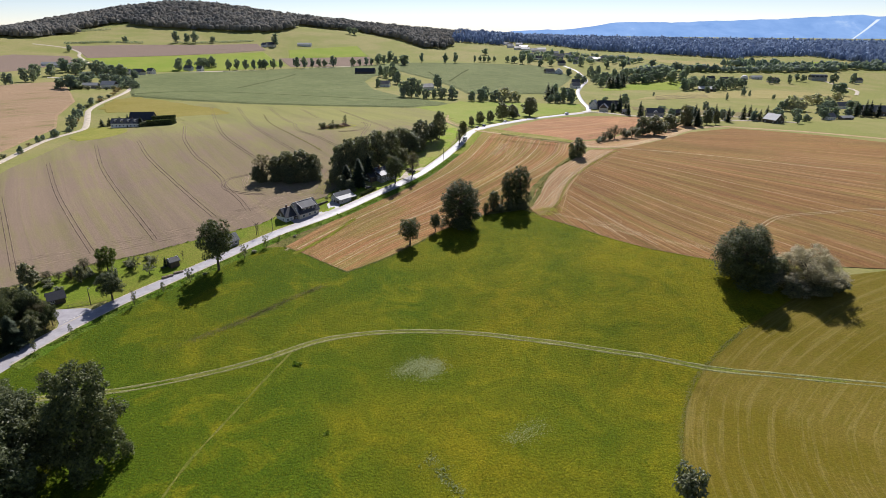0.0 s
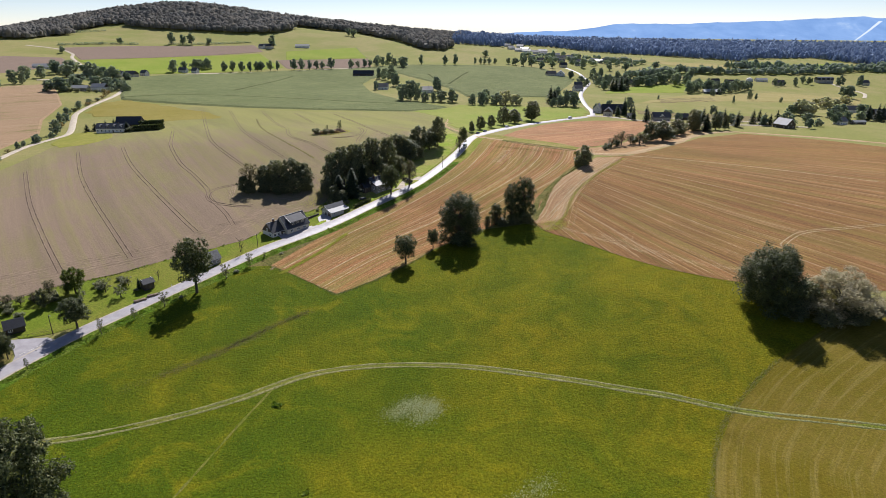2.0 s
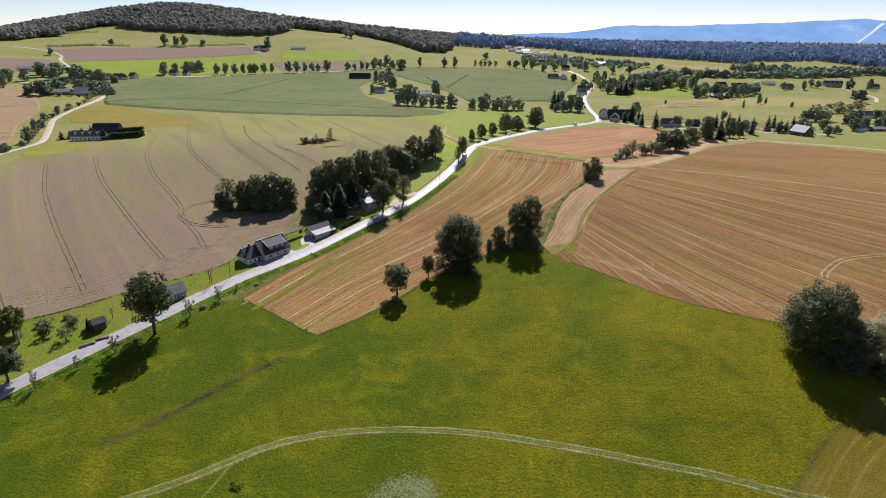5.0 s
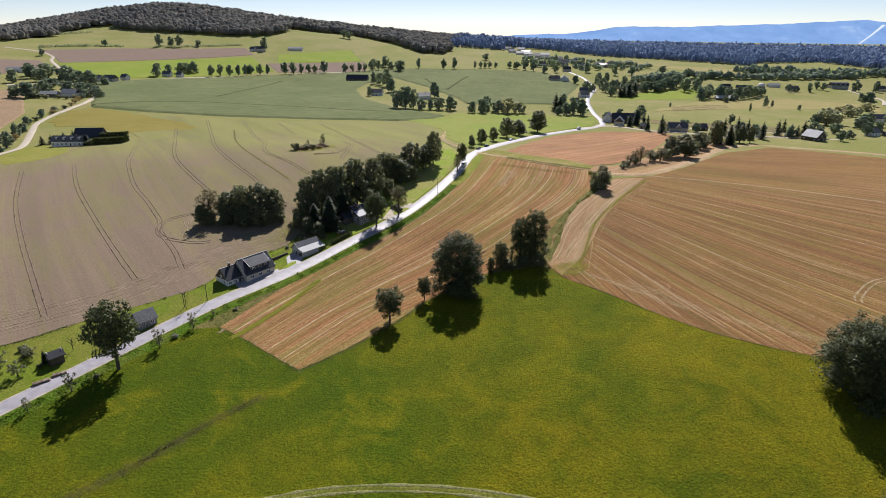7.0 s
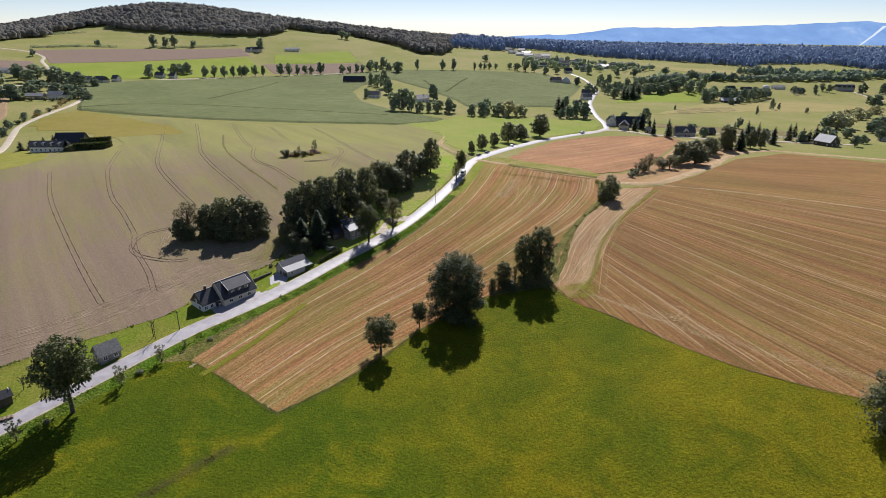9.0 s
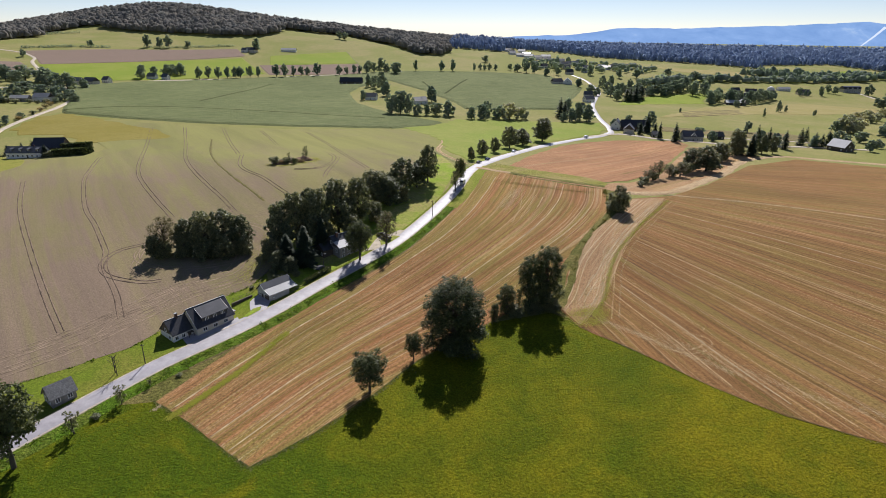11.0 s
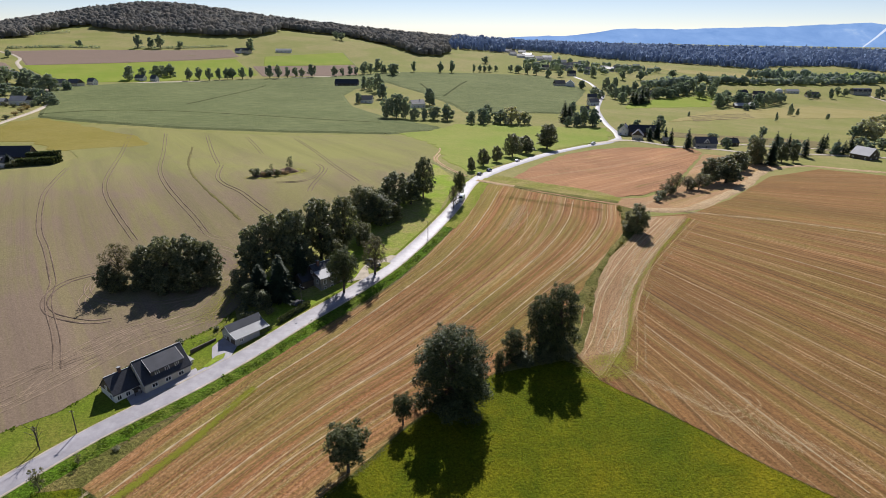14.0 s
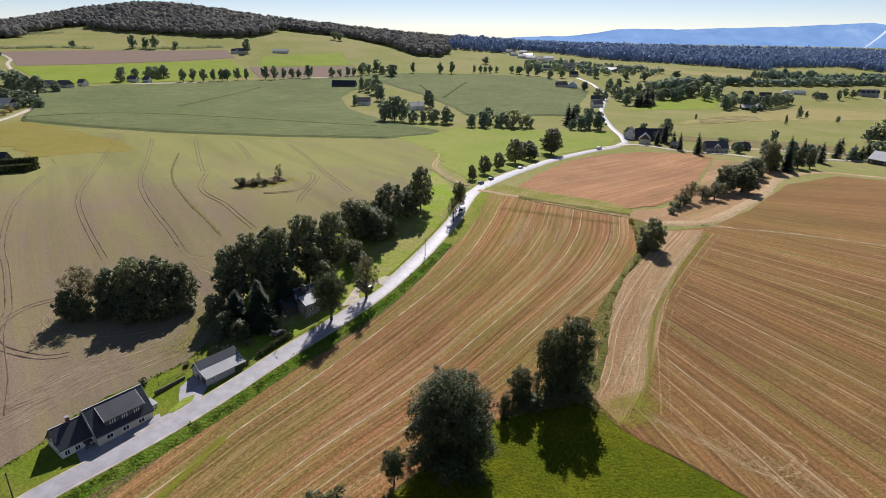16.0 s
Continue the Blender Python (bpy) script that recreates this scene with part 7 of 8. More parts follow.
weeds("bank_weeds", [(-71, 246.3), (-65, 260.3), (-60.5, 263.9), (-55.2, 270.1), (-50.3, 279.2), (-45.1, 290.6), (-38, 301), (-30, 312)], 1.5, 5200, 0.12, "chaff", "bleached dry grass between verge and stubble", 19, 0.1, 0.0, "weeds", True)
weeds("bank_weeds", [(-40.8, 228.6), (-28.1, 240.5), (-12.3, 259.3), (-2.2, 273.5), (20.3, 293.3), (44, 303)], 2.8, 6500, 0.14, "bank_tuft", "dry olive grass on the meadow bank", 3, 0.1, 0.0, "weeds", True)
weeds("bank_weeds", [(-71.8, 249.8), (-59.8, 242.7), (-40.8, 228.6)], 2.4, 2600, 0.13, "bank_tuft", "rough grass at the strip's end", 4, 0.1, 0.0, "weeds", True)
weeds("bank_weeds", [(53, 318), (60, 340), (70.5, 362), (84, 384), (92, 424)], 2.2, 2600, 0.2, "olive_weed", "rough olive growth between stubble fields", 5)
weeds("bank_weeds", [(60, 108), (63.3, 127.1), (75.2, 151.2), (82.7, 160.3), (95.1, 172.6), (107.1, 182.3)], 2.0, 3000, 0.13, "bank_tuft", "rough weedy line between meadow and hay field", 6, 0.1, 0.0, "weeds", True)
weeds("bank_weeds", [(-74, 187), (-68, 194.2), (-62.8, 200.4), (-57.1, 207.2), (-49, 215)], 2.4, 900, 0.09, "dark_brush", "dead dark weeds in a shallow meadow ditch", 7)
weeds("bank_weeds", [(-86, 176), (-76, 185), (-68, 194.2), (-62.8, 200.4), (-57.1, 207.2), (-48, 216)], 4.0, 5200, 0.1, "dark_brush", "flattened dead weeds in a shallow ditch", 18, 0.1, 0.0, "weeds", True)
weeds("meadow_weeds", [(-95, 168), (-84, 178), (-74, 187), (-62, 199)], 4.5, 2200, 0.08, "dark_brush", "thin dead weeds trailing from the ditch", 17, 0.1, 0.0, "weeds", True)
weeds("meadow_weeds", [(12.4, 169.9), (20.8, 159.2), (29.3, 145.4), (37.2, 135.3), (47.3, 126.3), (53.8, 119)], 1.2, 400, 0.11, "dark_weed", "dark weeds along an old meadow furrow", 8)
weeds("meadow_weeds", [(-14, 160), (-7, 166), (-2, 164), (-7, 158)], (8, 7), 4300, 0.15, "weed", "pale thistle patch on the meadow knoll", 9, 0.2, 0.0, "weeds", True)
weeds("meadow_weeds", [(17.7, 129.5), (22.6, 132), (28, 137)], (8, 7), 800, 0.13, "weed", "pale flowering weeds in the meadow", 10, 0.2, 0.0, "weeds", True)
weeds("meadow_weeds", [(-3.5, 122.7), (0.8, 115), (4.9, 111)], (6, 6), 700, 0.13, "weed", "pale green nettle patch in the meadow", 11)
weeds("meadow_weeds", [(-48, 163.5), (-46, 164.5)], (3, 2), 120, 0.25, "dark_weed", "dark clump of tall grass", 12)
weeds("meadow_weeds", [(-32, 131), (-31.5, 131.5)], (1, 1), 60, 0.3, "dark_weed", "small dark weed clump", 13)
weeds("field_edge_weeds", EDGE_WIDE[:5], 1.0, 1800, 0.11, "brush", "dry grass edge of the stubble field", 14, 0.1, 0.08, "weeds", True)
weeds("field_edge_weeds", [(-170, 206), (-150, 226), (-131, 238), (-118, 250), (-101, 263), (-90, 272.5), (-85, 281), (-82.5, 290), (-78.5, 297), (-72.5, 303.5), (-65.5, 312), (-63, 318.5), (-61.5, 324.5)], 1.0, 1200, 0.16, "dark_weed", "rough grass along the garden fence", 15)

weeds("strip_weeds", [(-66, 243.5), (-62.6, 248.7), (-58.4, 256.1), (-53.8, 264.4), (-49.7, 274.4), (-45, 285)], 2.2, 9000, 0.13, "yellow_weed", "bright yellow-green weed streak in the stubble", 20, 0.1, 0.1, "weeds", True)
GREEN_LINE = [(56.5, 296.1), (61.9, 305.4), (65.5, 313.6), (68.4, 322.6), (72.3, 332.5), (78, 343.7), (87.2, 358.4), (97.7, 374.7), (108.2, 389.3), (122.1, 410.3)]
WHEEL_LEFT = [(52, 291), (59.7, 303.5), (64.2, 313.7), (68.1, 325), (72, 335.3), (81.4, 351.5), (91.6, 368.2), (105.1, 389.1), (117, 407)]
WHEEL_RIGHT = [(62, 294), (64.8, 303.3), (67.9, 313.5), (72.1, 327.4), (78.1, 339.3), (85.3, 353.2), (97, 370.4), (110.2, 389.4), (124, 409)]
HEADLAND_MAIN = [(46.6, 302.1), (51.1, 309.9), (55.2, 320.8), (59.8, 332.9), (64.7, 342.5), (72.3, 354.9), (84.5, 374.2), (99.9, 396.4), (108, 408)]
HEADLAND_SECOND = [(53.4, 305.7), (58.9, 316.1), (64.4, 325.1), (70.2, 336.7), (77, 348.3), (85, 362.1), (94.7, 376.8), (108, 396)]
weeds("strip_weeds", GREEN_LINE, 1.9, 6500, 0.13, "green_weed", "low yellow-green weeds between stubble fields", 21, 0.1, 0.1, "weeds", True)
weeds("strip_weeds", GREEN_LINE, 7.5, 4200, 0.12, "green_weed", "scattered green weeds beside the wheel marks", 22, 0.1, 0.1, "weeds", True)
weeds("strip_weeds", [(49, 296), (55, 299), (60, 298), (56, 292.5), (50, 292)], (8, 6), 3800, 0.13, "green_weed", "green weeds at the headland corner", 23, 0.1, 0.12, "weeds", True)
for k, (line, off, wide, many) in enumerate(((WHEEL_LEFT, -0.9, 0.6, 1800), (WHEEL_LEFT, 0.9, 0.6, 1500), (WHEEL_RIGHT, 0.0, 0.5, 1500), (HEADLAND_MAIN, 0.0, 0.6, 2200), (HEADLAND_MAIN, 1.9, 0.5, 1300), (HEADLAND_SECOND, 0.0, 0.6, 1900), (HEADLAND_SECOND, 1.9, 0.5, 1300), (HEADLAND_MAIN, -2.6, 0.5, 1100), (WHEEL_RIGHT, 2.4, 0.7, 900))):
    weeds("strewn_straw", beside(line, off), wide, many, 0.13, "chaff", "pale straw strewn along wheel marks", 30 + k, 0.05, 0.08, "straw", True)
weeds("strewn_straw", beside(GREEN_LINE, -4.0), 12.0, 9000, 0.11, "chaff", "loose straw scattered over the headland", 39, 0.05, 0.06, "straw", True)
for k, (line, wide, many) in enumerate((([(57.6, 294), (67, 285), (79.5, 271), (89.8, 259.7)], 3.5, 2600), ([(74, 284), (90, 265.5), (102.6, 250.4), (126, 237), (150, 229)], 5.0, 4500),
                                        ([(68.7, 284.6), (73.4, 277.2), (78.6, 272.5), (84.6, 273.2), (88.9, 277.5), (87.7, 281.1), (82, 284)], 0.9, 450), ([(70.5, 285.6), (75, 279), (79, 274.6), (83.4, 275.2), (86.6, 278), (85.6, 280)], 0.8, 350))):
    weeds("strewn_straw", line, wide, many, 0.11, "chaff", "pale straw where machines turned", 80 + k, 0.05, 0.06, "straw", True)
for k, line in enumerate((WHEEL_LEFT, beside(WHEEL_LEFT, -1.8), HEADLAND_MAIN, beside(HEADLAND_MAIN, 1.9), HEADLAND_SECOND, beside(HEADLAND_SECOND, 1.9))):
    ribbon("straw_line", line[:9], 0.14 + 0.05 * (k % 3), M["bleached"], "thin pale windrow of straw", "straw", lift=0.275, step=2.0, wobble=0.8)
for f, wide in ((0.0, 0.34), (1.0, 0.28), (1.45, 0.2)):
    ribbon("straw_line", fanned(STRIP_ROWS, f, STRIP), wide, M["bleached"], "thin pale windrow of straw", "straw", lift=0.275, step=2.0, wobble=0.75)
for k, (f, size) in enumerate(((0.13, 0.11), (0.2, 0.11), (0.47, 0.1), (0.54, 0.11), (1.14, 0.11), (1.2, 0.11), (1.62, 0.11))):
    weeds("strip_weeds", fanned(STRIP_ROWS, f, STRIP), 0.9, 3000, size, "olive_row", "thin row of olive weeds in the stubble", 120 + k, 0.1, 0.08, "weeds", True)
weeds("strip_weeds", [(33, 428), (48, 424), (66, 420), (84, 416)], 7.0, 5000, 0.11, "olive_row", "olive weeds at the far end of the stubble", 129, 0.1, 0.08, "weeds", True)
weeds("strewn_straw", [(34, 388), (40, 402), (44, 416)], 8.0, 7000, 0.085, "chaff", "pale straw patch at the far end of the strip", 89, 0.05, 0.07, "straw", True)
LOOPS = random.Random(12)
for k in range(9):
    cx, cy, rx, ry, a0 = 59 + k * 4.1, 311 + k * 8.6, LOOPS.uniform(2.5, 5), LOOPS.uniform(6, 11), LOOPS.uniform(0, 6)
    loop = [(cx + rx * math.cos(a0 + a * 0.3) + 0.5 * ry * math.sin(a0 + a * 0.3), cy + ry * math.sin(a0 + a * 0.3)) for a in range(13)]
    weeds("strewn_straw", loop, 0.55, 420, 0.12, "chaff", "pale loop of straw where a tractor turned", 150 + k, 0.05, 0.08, "straw", True)
for k, line in enumerate(([(41.3, 377.6), (47, 392), (53, 408.5)], [(45.3, 382.7), (50.5, 403), (54.4, 420.3)], [(51.2, 390.8), (56.2, 405.7)], [(37, 372), (43, 392), (46, 410)])):
    weeds("strewn_straw", line, 0.5, 420, 0.12, "chaff", "pale straw where machines turned", 90 + k, 0.05, 0.08, "straw", True)
weeds("strip_weeds", [(-69, 316), (-67, 330), (-66, 345), (-70, 356)], 9.0, 5000, 0.13, "green_weed", "yellow-green regrowth between the copses", 127, 0.1, 0.08, "weeds", True)
for k, f in enumerate((-0.42, -0.3, -0.2, -0.08, 0.12, 0.2, 0.33, 0.55, 0.7, 0.78, 1.0, 1.15, 1.5, 1.9, 2.4)):
    line = fanned(WIDE_ROWS, f, FAN, 3.0)
    if k % 5 == 1:
        ribbon("straw_line", line, 0.16 + 0.04 * (k % 3), M["bleached"], "thin pale windrow of straw", "straw", lift=0.265, step=2.0, wobble=0.8)
    weeds("strewn_straw", line, 0.4 + 0.35 * (k % 3), 1300 + 300 * (k % 2), 0.11, "chaff", "pale straw in thin rows on the wide stubble", 100 + k, 0.05, 0.08, "straw", True)
for f in (0.02, 0.42, 0.86, 1.32, 1.8):
    wheel_track("stubble_tramline", fanned(WIDE_ROWS, f, FAN, 3.0), 1.9, 0.26, M["dark_rut"], "dark sprayer marks along the stubble rows", 0.24, 0.5)
CURVE = [(150, 262), (153.7, 267.2), (167.7, 278.2), (189.9, 282.8), (215.3, 286.8), (260, 290)]
for k, off in enumerate((-1.0, 1.0)):
    weeds("strewn_straw", beside(CURVE, off), 0.7, 2600, 0.16, "chaff", "pale straw on curved wheel marks", 46 + k, 0.05, 0.08, "straw", True)
CROSS_LINE = [(98, 421), (118, 421.2), (140, 417.3), (169.7, 409.9), (207.7, 392.4), (260, 362), (310, 330)]
for k, off in enumerate((-1.2, 1.2)):
    weeds("strewn_straw", beside(CROSS_LINE, off), 0.9, 1500, 0.19, "chaff", "pale straw along a wheel line", 42 + k, 0.05, 0.08, "straw", True)
weeds("strewn_straw", [(98, 420), (111, 420.5), (131, 428), (159, 457), (187, 489), (225.8, 540)], 4.0, 2600, 0.1, "chaff", "dusty straw on the farm track", 44, 0.05, 0.08, "straw", True)
for k, f in enumerate((-0.12, 0.07, 0.3, 0.64, 0.8, 0.9, 1.28, 1.33, 1.55, 1.72)):
    weeds("strewn_straw", fanned(STRIP_ROWS, f, STRIP), 0.6, 3200, 0.075, "chaff", "pale straw in thin drilled lines", 50 + k, 0.05, 0.08, "straw", True)


def meadow_tufts():
    """Grass tufts that roughen the hay meadow."""
    rng = np.random.default_rng(77)
    n = 150000
    y = 70 + 215 * rng.random(n) ** 1.1
    x = rng.uniform(-130, 120, n)
    ok = inside(MEADOW, x, y)
    x, y = x[ok], y[ok]
    m = len(x)
    s = 0.08 + 0.11 * rng.random(m)
    p = np.column_stack([x, y, land(x, y) + 0.12 + s * 0.35])
    a = rng.random(m) * 6.28
    u = np.stack([np.cos(a), np.sin(a), np.zeros(m)], -1) * s[:, None]
    w = (rng.normal(0, 0.45, (m, 3)) + np.array([0, 0, 0.8])) * s[:, None]
    e = np.stack([p - u - w * 0.5, p + u - w * 0.5, p + w], 1)
    tagged(mesh_object("meadow_tufts", e.reshape(-1, 3), np.arange(m * 3).reshape(-1, 3), M["tuft"], smooth=False), "uneven tufts of meadow grass", "grass", kind="stuff")


meadow_tufts()


# ---------------------------------------------------------------- hedges, poles, cars, small things
def hedge(line, width, height, count, label, seed, leaf="leaf", size=0.16):
    rng = np.random.default_rng(seed)
    pts = finer(line, width * 0.8)
    centres = [Vector((p.x, p.y, ground_at(p.x, p.y) + height * 0.45)) + Vector(rng.normal(0, 0.06, 3) * width) for p in pts]
    ob = new("hedge")
    v, q = leaves(rng, centres, [width * 0.62 * (0.85 + 0.3 * rng.random()) for _ in pts], count, size, 0.7, height / width)
    mesh_object("foliage", v, q, M[leaf], ob, smooth=False)
    verts, faces = [], []
    for c in centres:
        tube(verts, faces, [c - Vector((0, 0, height * 0.5)), c], [0.06, 0.03], 4)
    mesh_object("stem", verts, faces, M["bark"], ob)
    return tagged(ob, label, "hedge")


def clipped_hedge(a, b, depth, height, label, seed, size=0.3):
    """A hedge cut square: leaf sprays over the faces of a long block, with woody stems inside."""
    rng = np.random.default_rng(seed)
    a, b = Vector(a), Vector(b)
    run, n = (b - a).length, 3000
    d = (b - a).normalized()
    f, g, k = rng.random(n) * run, rng.random(n), rng.integers(0, 3, n)
    off = np.where(k == 0, -0.5, np.where(k == 1, 0.5, g - 0.5)) * depth + rng.normal(0, size * 0.4, n)
    z = np.where(k == 2, 1.0, g) * height + rng.normal(0, size * 0.4, n)
    x, y = a.x + d.x * f + d.y * off, a.y + d.y * f - d.x * off
    p = np.column_stack([x, y, land(x, y) + np.maximum(z, 0.1)])
    u = rng.normal(size=p.shape)
    u /= np.linalg.norm(u, axis=1)[:, None]
    w = np.cross(u, rng.normal(size=p.shape)) * 0.6
    s = size * (1 + 0.8 * rng.random(n))[:, None]
    ob = new("hedge")
    mesh_object("foliage", np.stack([p - u * s - w * s, p + u * s - w * s, p + u * s + w * s, p - u * s + w * s], 1).reshape(-1, 3), np.arange(n * 4).reshape(-1, 4), M["dark_leaf"], ob, smooth=False)
    verts, faces = [], []
    for j in range(int(run / 1.5)):
        q = a + d * (j + 0.5) * 1.5
        tube(verts, faces, [Vector((q.x, q.y, ground_at(q.x, q.y) - 0.2)), Vector((q.x, q.y, ground_at(q.x, q.y) + height * 0.8))], [size, size * 0.6], 5)
    mesh_object("stem", verts, faces, M["bark"], ob)
    return tagged(ob, label, "hedge")


clipped_hedge((-46, 316.4), (-38.6, 327.4), 1.3, 1.5, "clipped dark hedge along the road", 3, 0.1)
clipped_hedge((-249, 497.5), (-228, 501), 4.0, 4.2, "square-cut dark hedge on the field edge", 14)
clipped_hedge((-247, 504.5), (-229, 508), 4.0, 6.6, "tall square-cut hedge beside the farmhouse", 4)
plant("spruce", "dark spruce at the farmhouse corner", "tree", [(-253.5, 496.5, 8.5, 5.5)])
plant("far_spruce", "small spruce behind the farmhouse", "tree", [(-279, 512, 8, 4.5), (-273, 514, 9, 5), (-268, 515, 9, 5), (-286, 508, 7, 5), (-290, 503, 7, 5)], "farmhouse spruces")
plant("bush", "dark bush before the white farmhouse", "bush", [(-252, 494.5, 4.5, 5), (-249.5, 496, 5, 5)], "farmhouse bushes")
hedge([(-745, 1227), (-691, 1270), (-630, 1297)], 5.0, 4.0, 900, "thin hedge along the ploughed field", 5, "leaf_hazy", 1.0)
hedge([(-580, 1330), (-512, 1360), (-430, 1410)], 5.0, 4.0, 900, "bushy hedge above the ploughed field", 6, "leaf_hazy", 1.0)
hedge([(-900, 1420), (-850, 1470), (-800, 1500)], 7.0, 5.0, 700, "bushes below the hill wood", 7, "leaf_hazy", 1.0)
plant("far_a far_b", "lone tree by the ploughed field", "tree", [(-574, 1335, 24, 17), (-553, 1342, 20, 14), (-537, 1348, 25, 18), (-505, 1362, 14, 14), (-369, 1368, 26, 22), (-662, 1295, 12, 12), (-690, 1140, 12, 14), (-240, 1600, 18, 18), (-225, 1590, 18, 20)], "hillside trees")


def earth_heap(a, b, width, height, label, seed):
    """A long uneven heap of earth from a to b."""
    rng = np.random.default_rng(seed)
    a, b = Vector(a), Vector(b)
    d = (b - a).normalized()
    side = Vector((-d.y, d.x))
    verts, faces, m, n = [], [], 26, 13
    for i in range(m):
        for j in range(n):
            u, v = i / (m - 1), j / (n - 1) * 2 - 1
            p = a.lerp(b, u) + side * v * width / 2
            swell = max(0.0, 1 - v * v) ** 0.8 * min(1.0, 5 * u, 5 * (1 - u)) ** 0.6
            z = height * swell * (0.75 + 0.25 * math.sin(u * 17 + v * 2)) + (rng.normal(0, 0.14) if swell > 0.05 else -0.15)
            verts.append((p.x, p.y, ground_at(p.x, p.y) + 0.2 + z))
    for i in range(m - 1):
        for j in range(n - 1):
            k = i * n + j
            faces.append((k, k + n, k + n + 1, k + 1))
    return tagged(mesh_object("earth_heap", verts, faces, M["earth"]), label, "heap", kind="structure")


earth_heap((-93.5, 452.5), (-73.5, 466.5), 8.0, 2.6, "long heap of brown earth left in the field", 4)
plant("bush", "dark bush on the earth heap", "bush", [(-92.3, 452, 5.6, 6), (-85, 453.5, 4.6, 4.6), (-81.2, 454.5, 4.2, 4.2), (-88.6, 455.5, 3.2, 4)], "bushes on the field island")
plant("dry_bush", "rusty brown bush on the earth heap", "bush", [(-87.5, 453, 2.6, 4.5), (-78, 458, 2.4, 5), (-75.5, 463.5, 2, 4)], "bushes on the field island")
plant("sapling", "small tree on the field island", "tree", [(-77.2, 465.5, 8.5, 4.2), (-85.2, 457.5, 6, 2.6)])
weeds("island_weeds", [(-96, 450), (-86, 448), (-77, 455), (-70, 466), (-78, 472), (-90, 462)], 5.0, 2600, 0.2, "green_weed", "yellow-green regrowth round the earth heap", 160, 0.1, 0.1, "weeds", True)
plant("bush", "leafy hedgerow bush along the farm track", "bush", [(116, 436, 4, 5), (120, 444, 5, 6), (129, 454, 6, 6), (147, 470, 7, 8), (158, 480, 9, 9), (186, 508, 9, 9), (195, 520, 9, 10), (214, 545, 10, 10), (246, 570, 9, 8)], "hedgerow bushes")
plant("bush", "garden shrub beside the house", "bush", [(-72, 303, 2.2, 2.6), (-57, 318, 3, 3.5), (-59, 322, 3, 3.5), (-55, 319, 2.6, 3), (-50.5, 321, 3, 3.5), (-64, 311, 1.6, 2), (-76, 281, 1.1, 1.4)], "garden shrubs")
plant("bush", "garden shrub on the lawn by the road", "bush", [(-148, 205, 2.6, 4), (-153, 207, 2.6, 4), (-143, 217, 3, 5), (-130, 226, 2.6, 4), (-124, 231, 2.4, 3.6), (-117, 226, 1.4, 2), (-150, 217, 2.4, 4), (-146, 221, 2.6, 4), (-156, 211, 2.6, 4), (-133, 229, 2.2, 4), (-127, 234, 2, 3), (-160, 199, 3, 5), (-155, 195, 3.5, 5)], "garden shrubs")
plant("bush", "low roadside shrub at the verge", "bush", [(-84, 243, 1.6, 2.6), (-70, 261, 1.2, 2), (-98, 222, 1.3, 2)], "verge shrubs")


plant("mid_a mid_b mid_c", "leafy farmstead tree below the hill", "tree", [(-438, 722, 14, 16), (-425, 762, 15, 16), (-440, 745, 16, 18), (-392, 742, 9, 10), (-388, 728, 6, 8), (-452, 715, 13, 15), (-376, 740, 10, 12), (-470, 870, 18, 20), (-490, 885, 18, 20), (-505, 900, 19, 22), (-560, 905, 18, 18),
                                            (-575, 930, 18, 18), (-560, 840, 17, 15), (-445, 880, 12, 14), (-530, 880, 17, 18)], "farmstead trees")
plant("bush", "dense bush before a farm wing", "bush", [(-410, 722, 5, 7), (-400, 718, 4, 6), (-420, 716, 5, 8), (-394, 724, 5, 7), (-429, 718, 6, 8)], "farmstead bushes")
plant("bush dry_bush", "rusty green bush along the lane", "bush", [(-364, 655, 4, 6), (-368, 672, 4, 6), (-374, 690, 5, 7), (-381, 708, 5, 7), (-360, 630, 4, 6), (-357, 600, 4, 6), (-350, 574, 4, 6), (-344, 560, 4, 6), (-338, 545, 5, 6), (-327, 528, 5, 6), (-319, 512, 5, 6), (-308, 470, 3, 4), (-305, 430, 3, 4), (-299, 395, 3, 4)], "lane hedge bushes")
plant("mid_a mid_b mid_c", "leafy tree in a valley tree belt", "tree", [(255, 1010, 16, 17), (280, 1040, 18, 18), (262, 1060, 17, 17), (295, 1030, 17, 16), (312, 1060, 19, 18), (275, 960, 17, 15), (248, 955, 15, 14), (335, 1062, 16, 18), (357, 1070, 17, 18), (369, 1088, 18, 19), (393, 1110, 20, 20), (402, 1125, 20, 20), (420, 1110, 20, 20),
                                            (440, 1120, 20, 18), (395, 985, 18, 17), (408, 1000, 19, 18), (440, 1015, 20, 18), (455, 1030, 18, 18), (485, 1035, 18, 18), (515, 1065, 17, 18), (540, 1090, 14, 16), (420, 960, 10, 12), (445, 985, 12, 13)], "valley tree belts")
plant("mid_a mid_b mid_c", "leafy tree beside valley houses", "tree", [(176, 705, 9, 9), (192, 712, 12, 11), (222, 735, 14, 13), (196, 690, 8, 8), (240, 655, 10, 10), (268, 640, 11, 12), (282, 628, 12, 12), (292, 620, 11, 11), (246, 640, 9, 9), (320, 612, 10, 10), (346, 610, 11, 11), (358, 640, 12, 13), (385, 650, 10, 12), (430, 655, 13, 13),
                                            (445, 700, 13, 15), (460, 720, 14, 16), (480, 740, 14, 16), (500, 720, 12, 14), (470, 690, 10, 12), (520, 760, 13, 15)], "trees by valley houses")
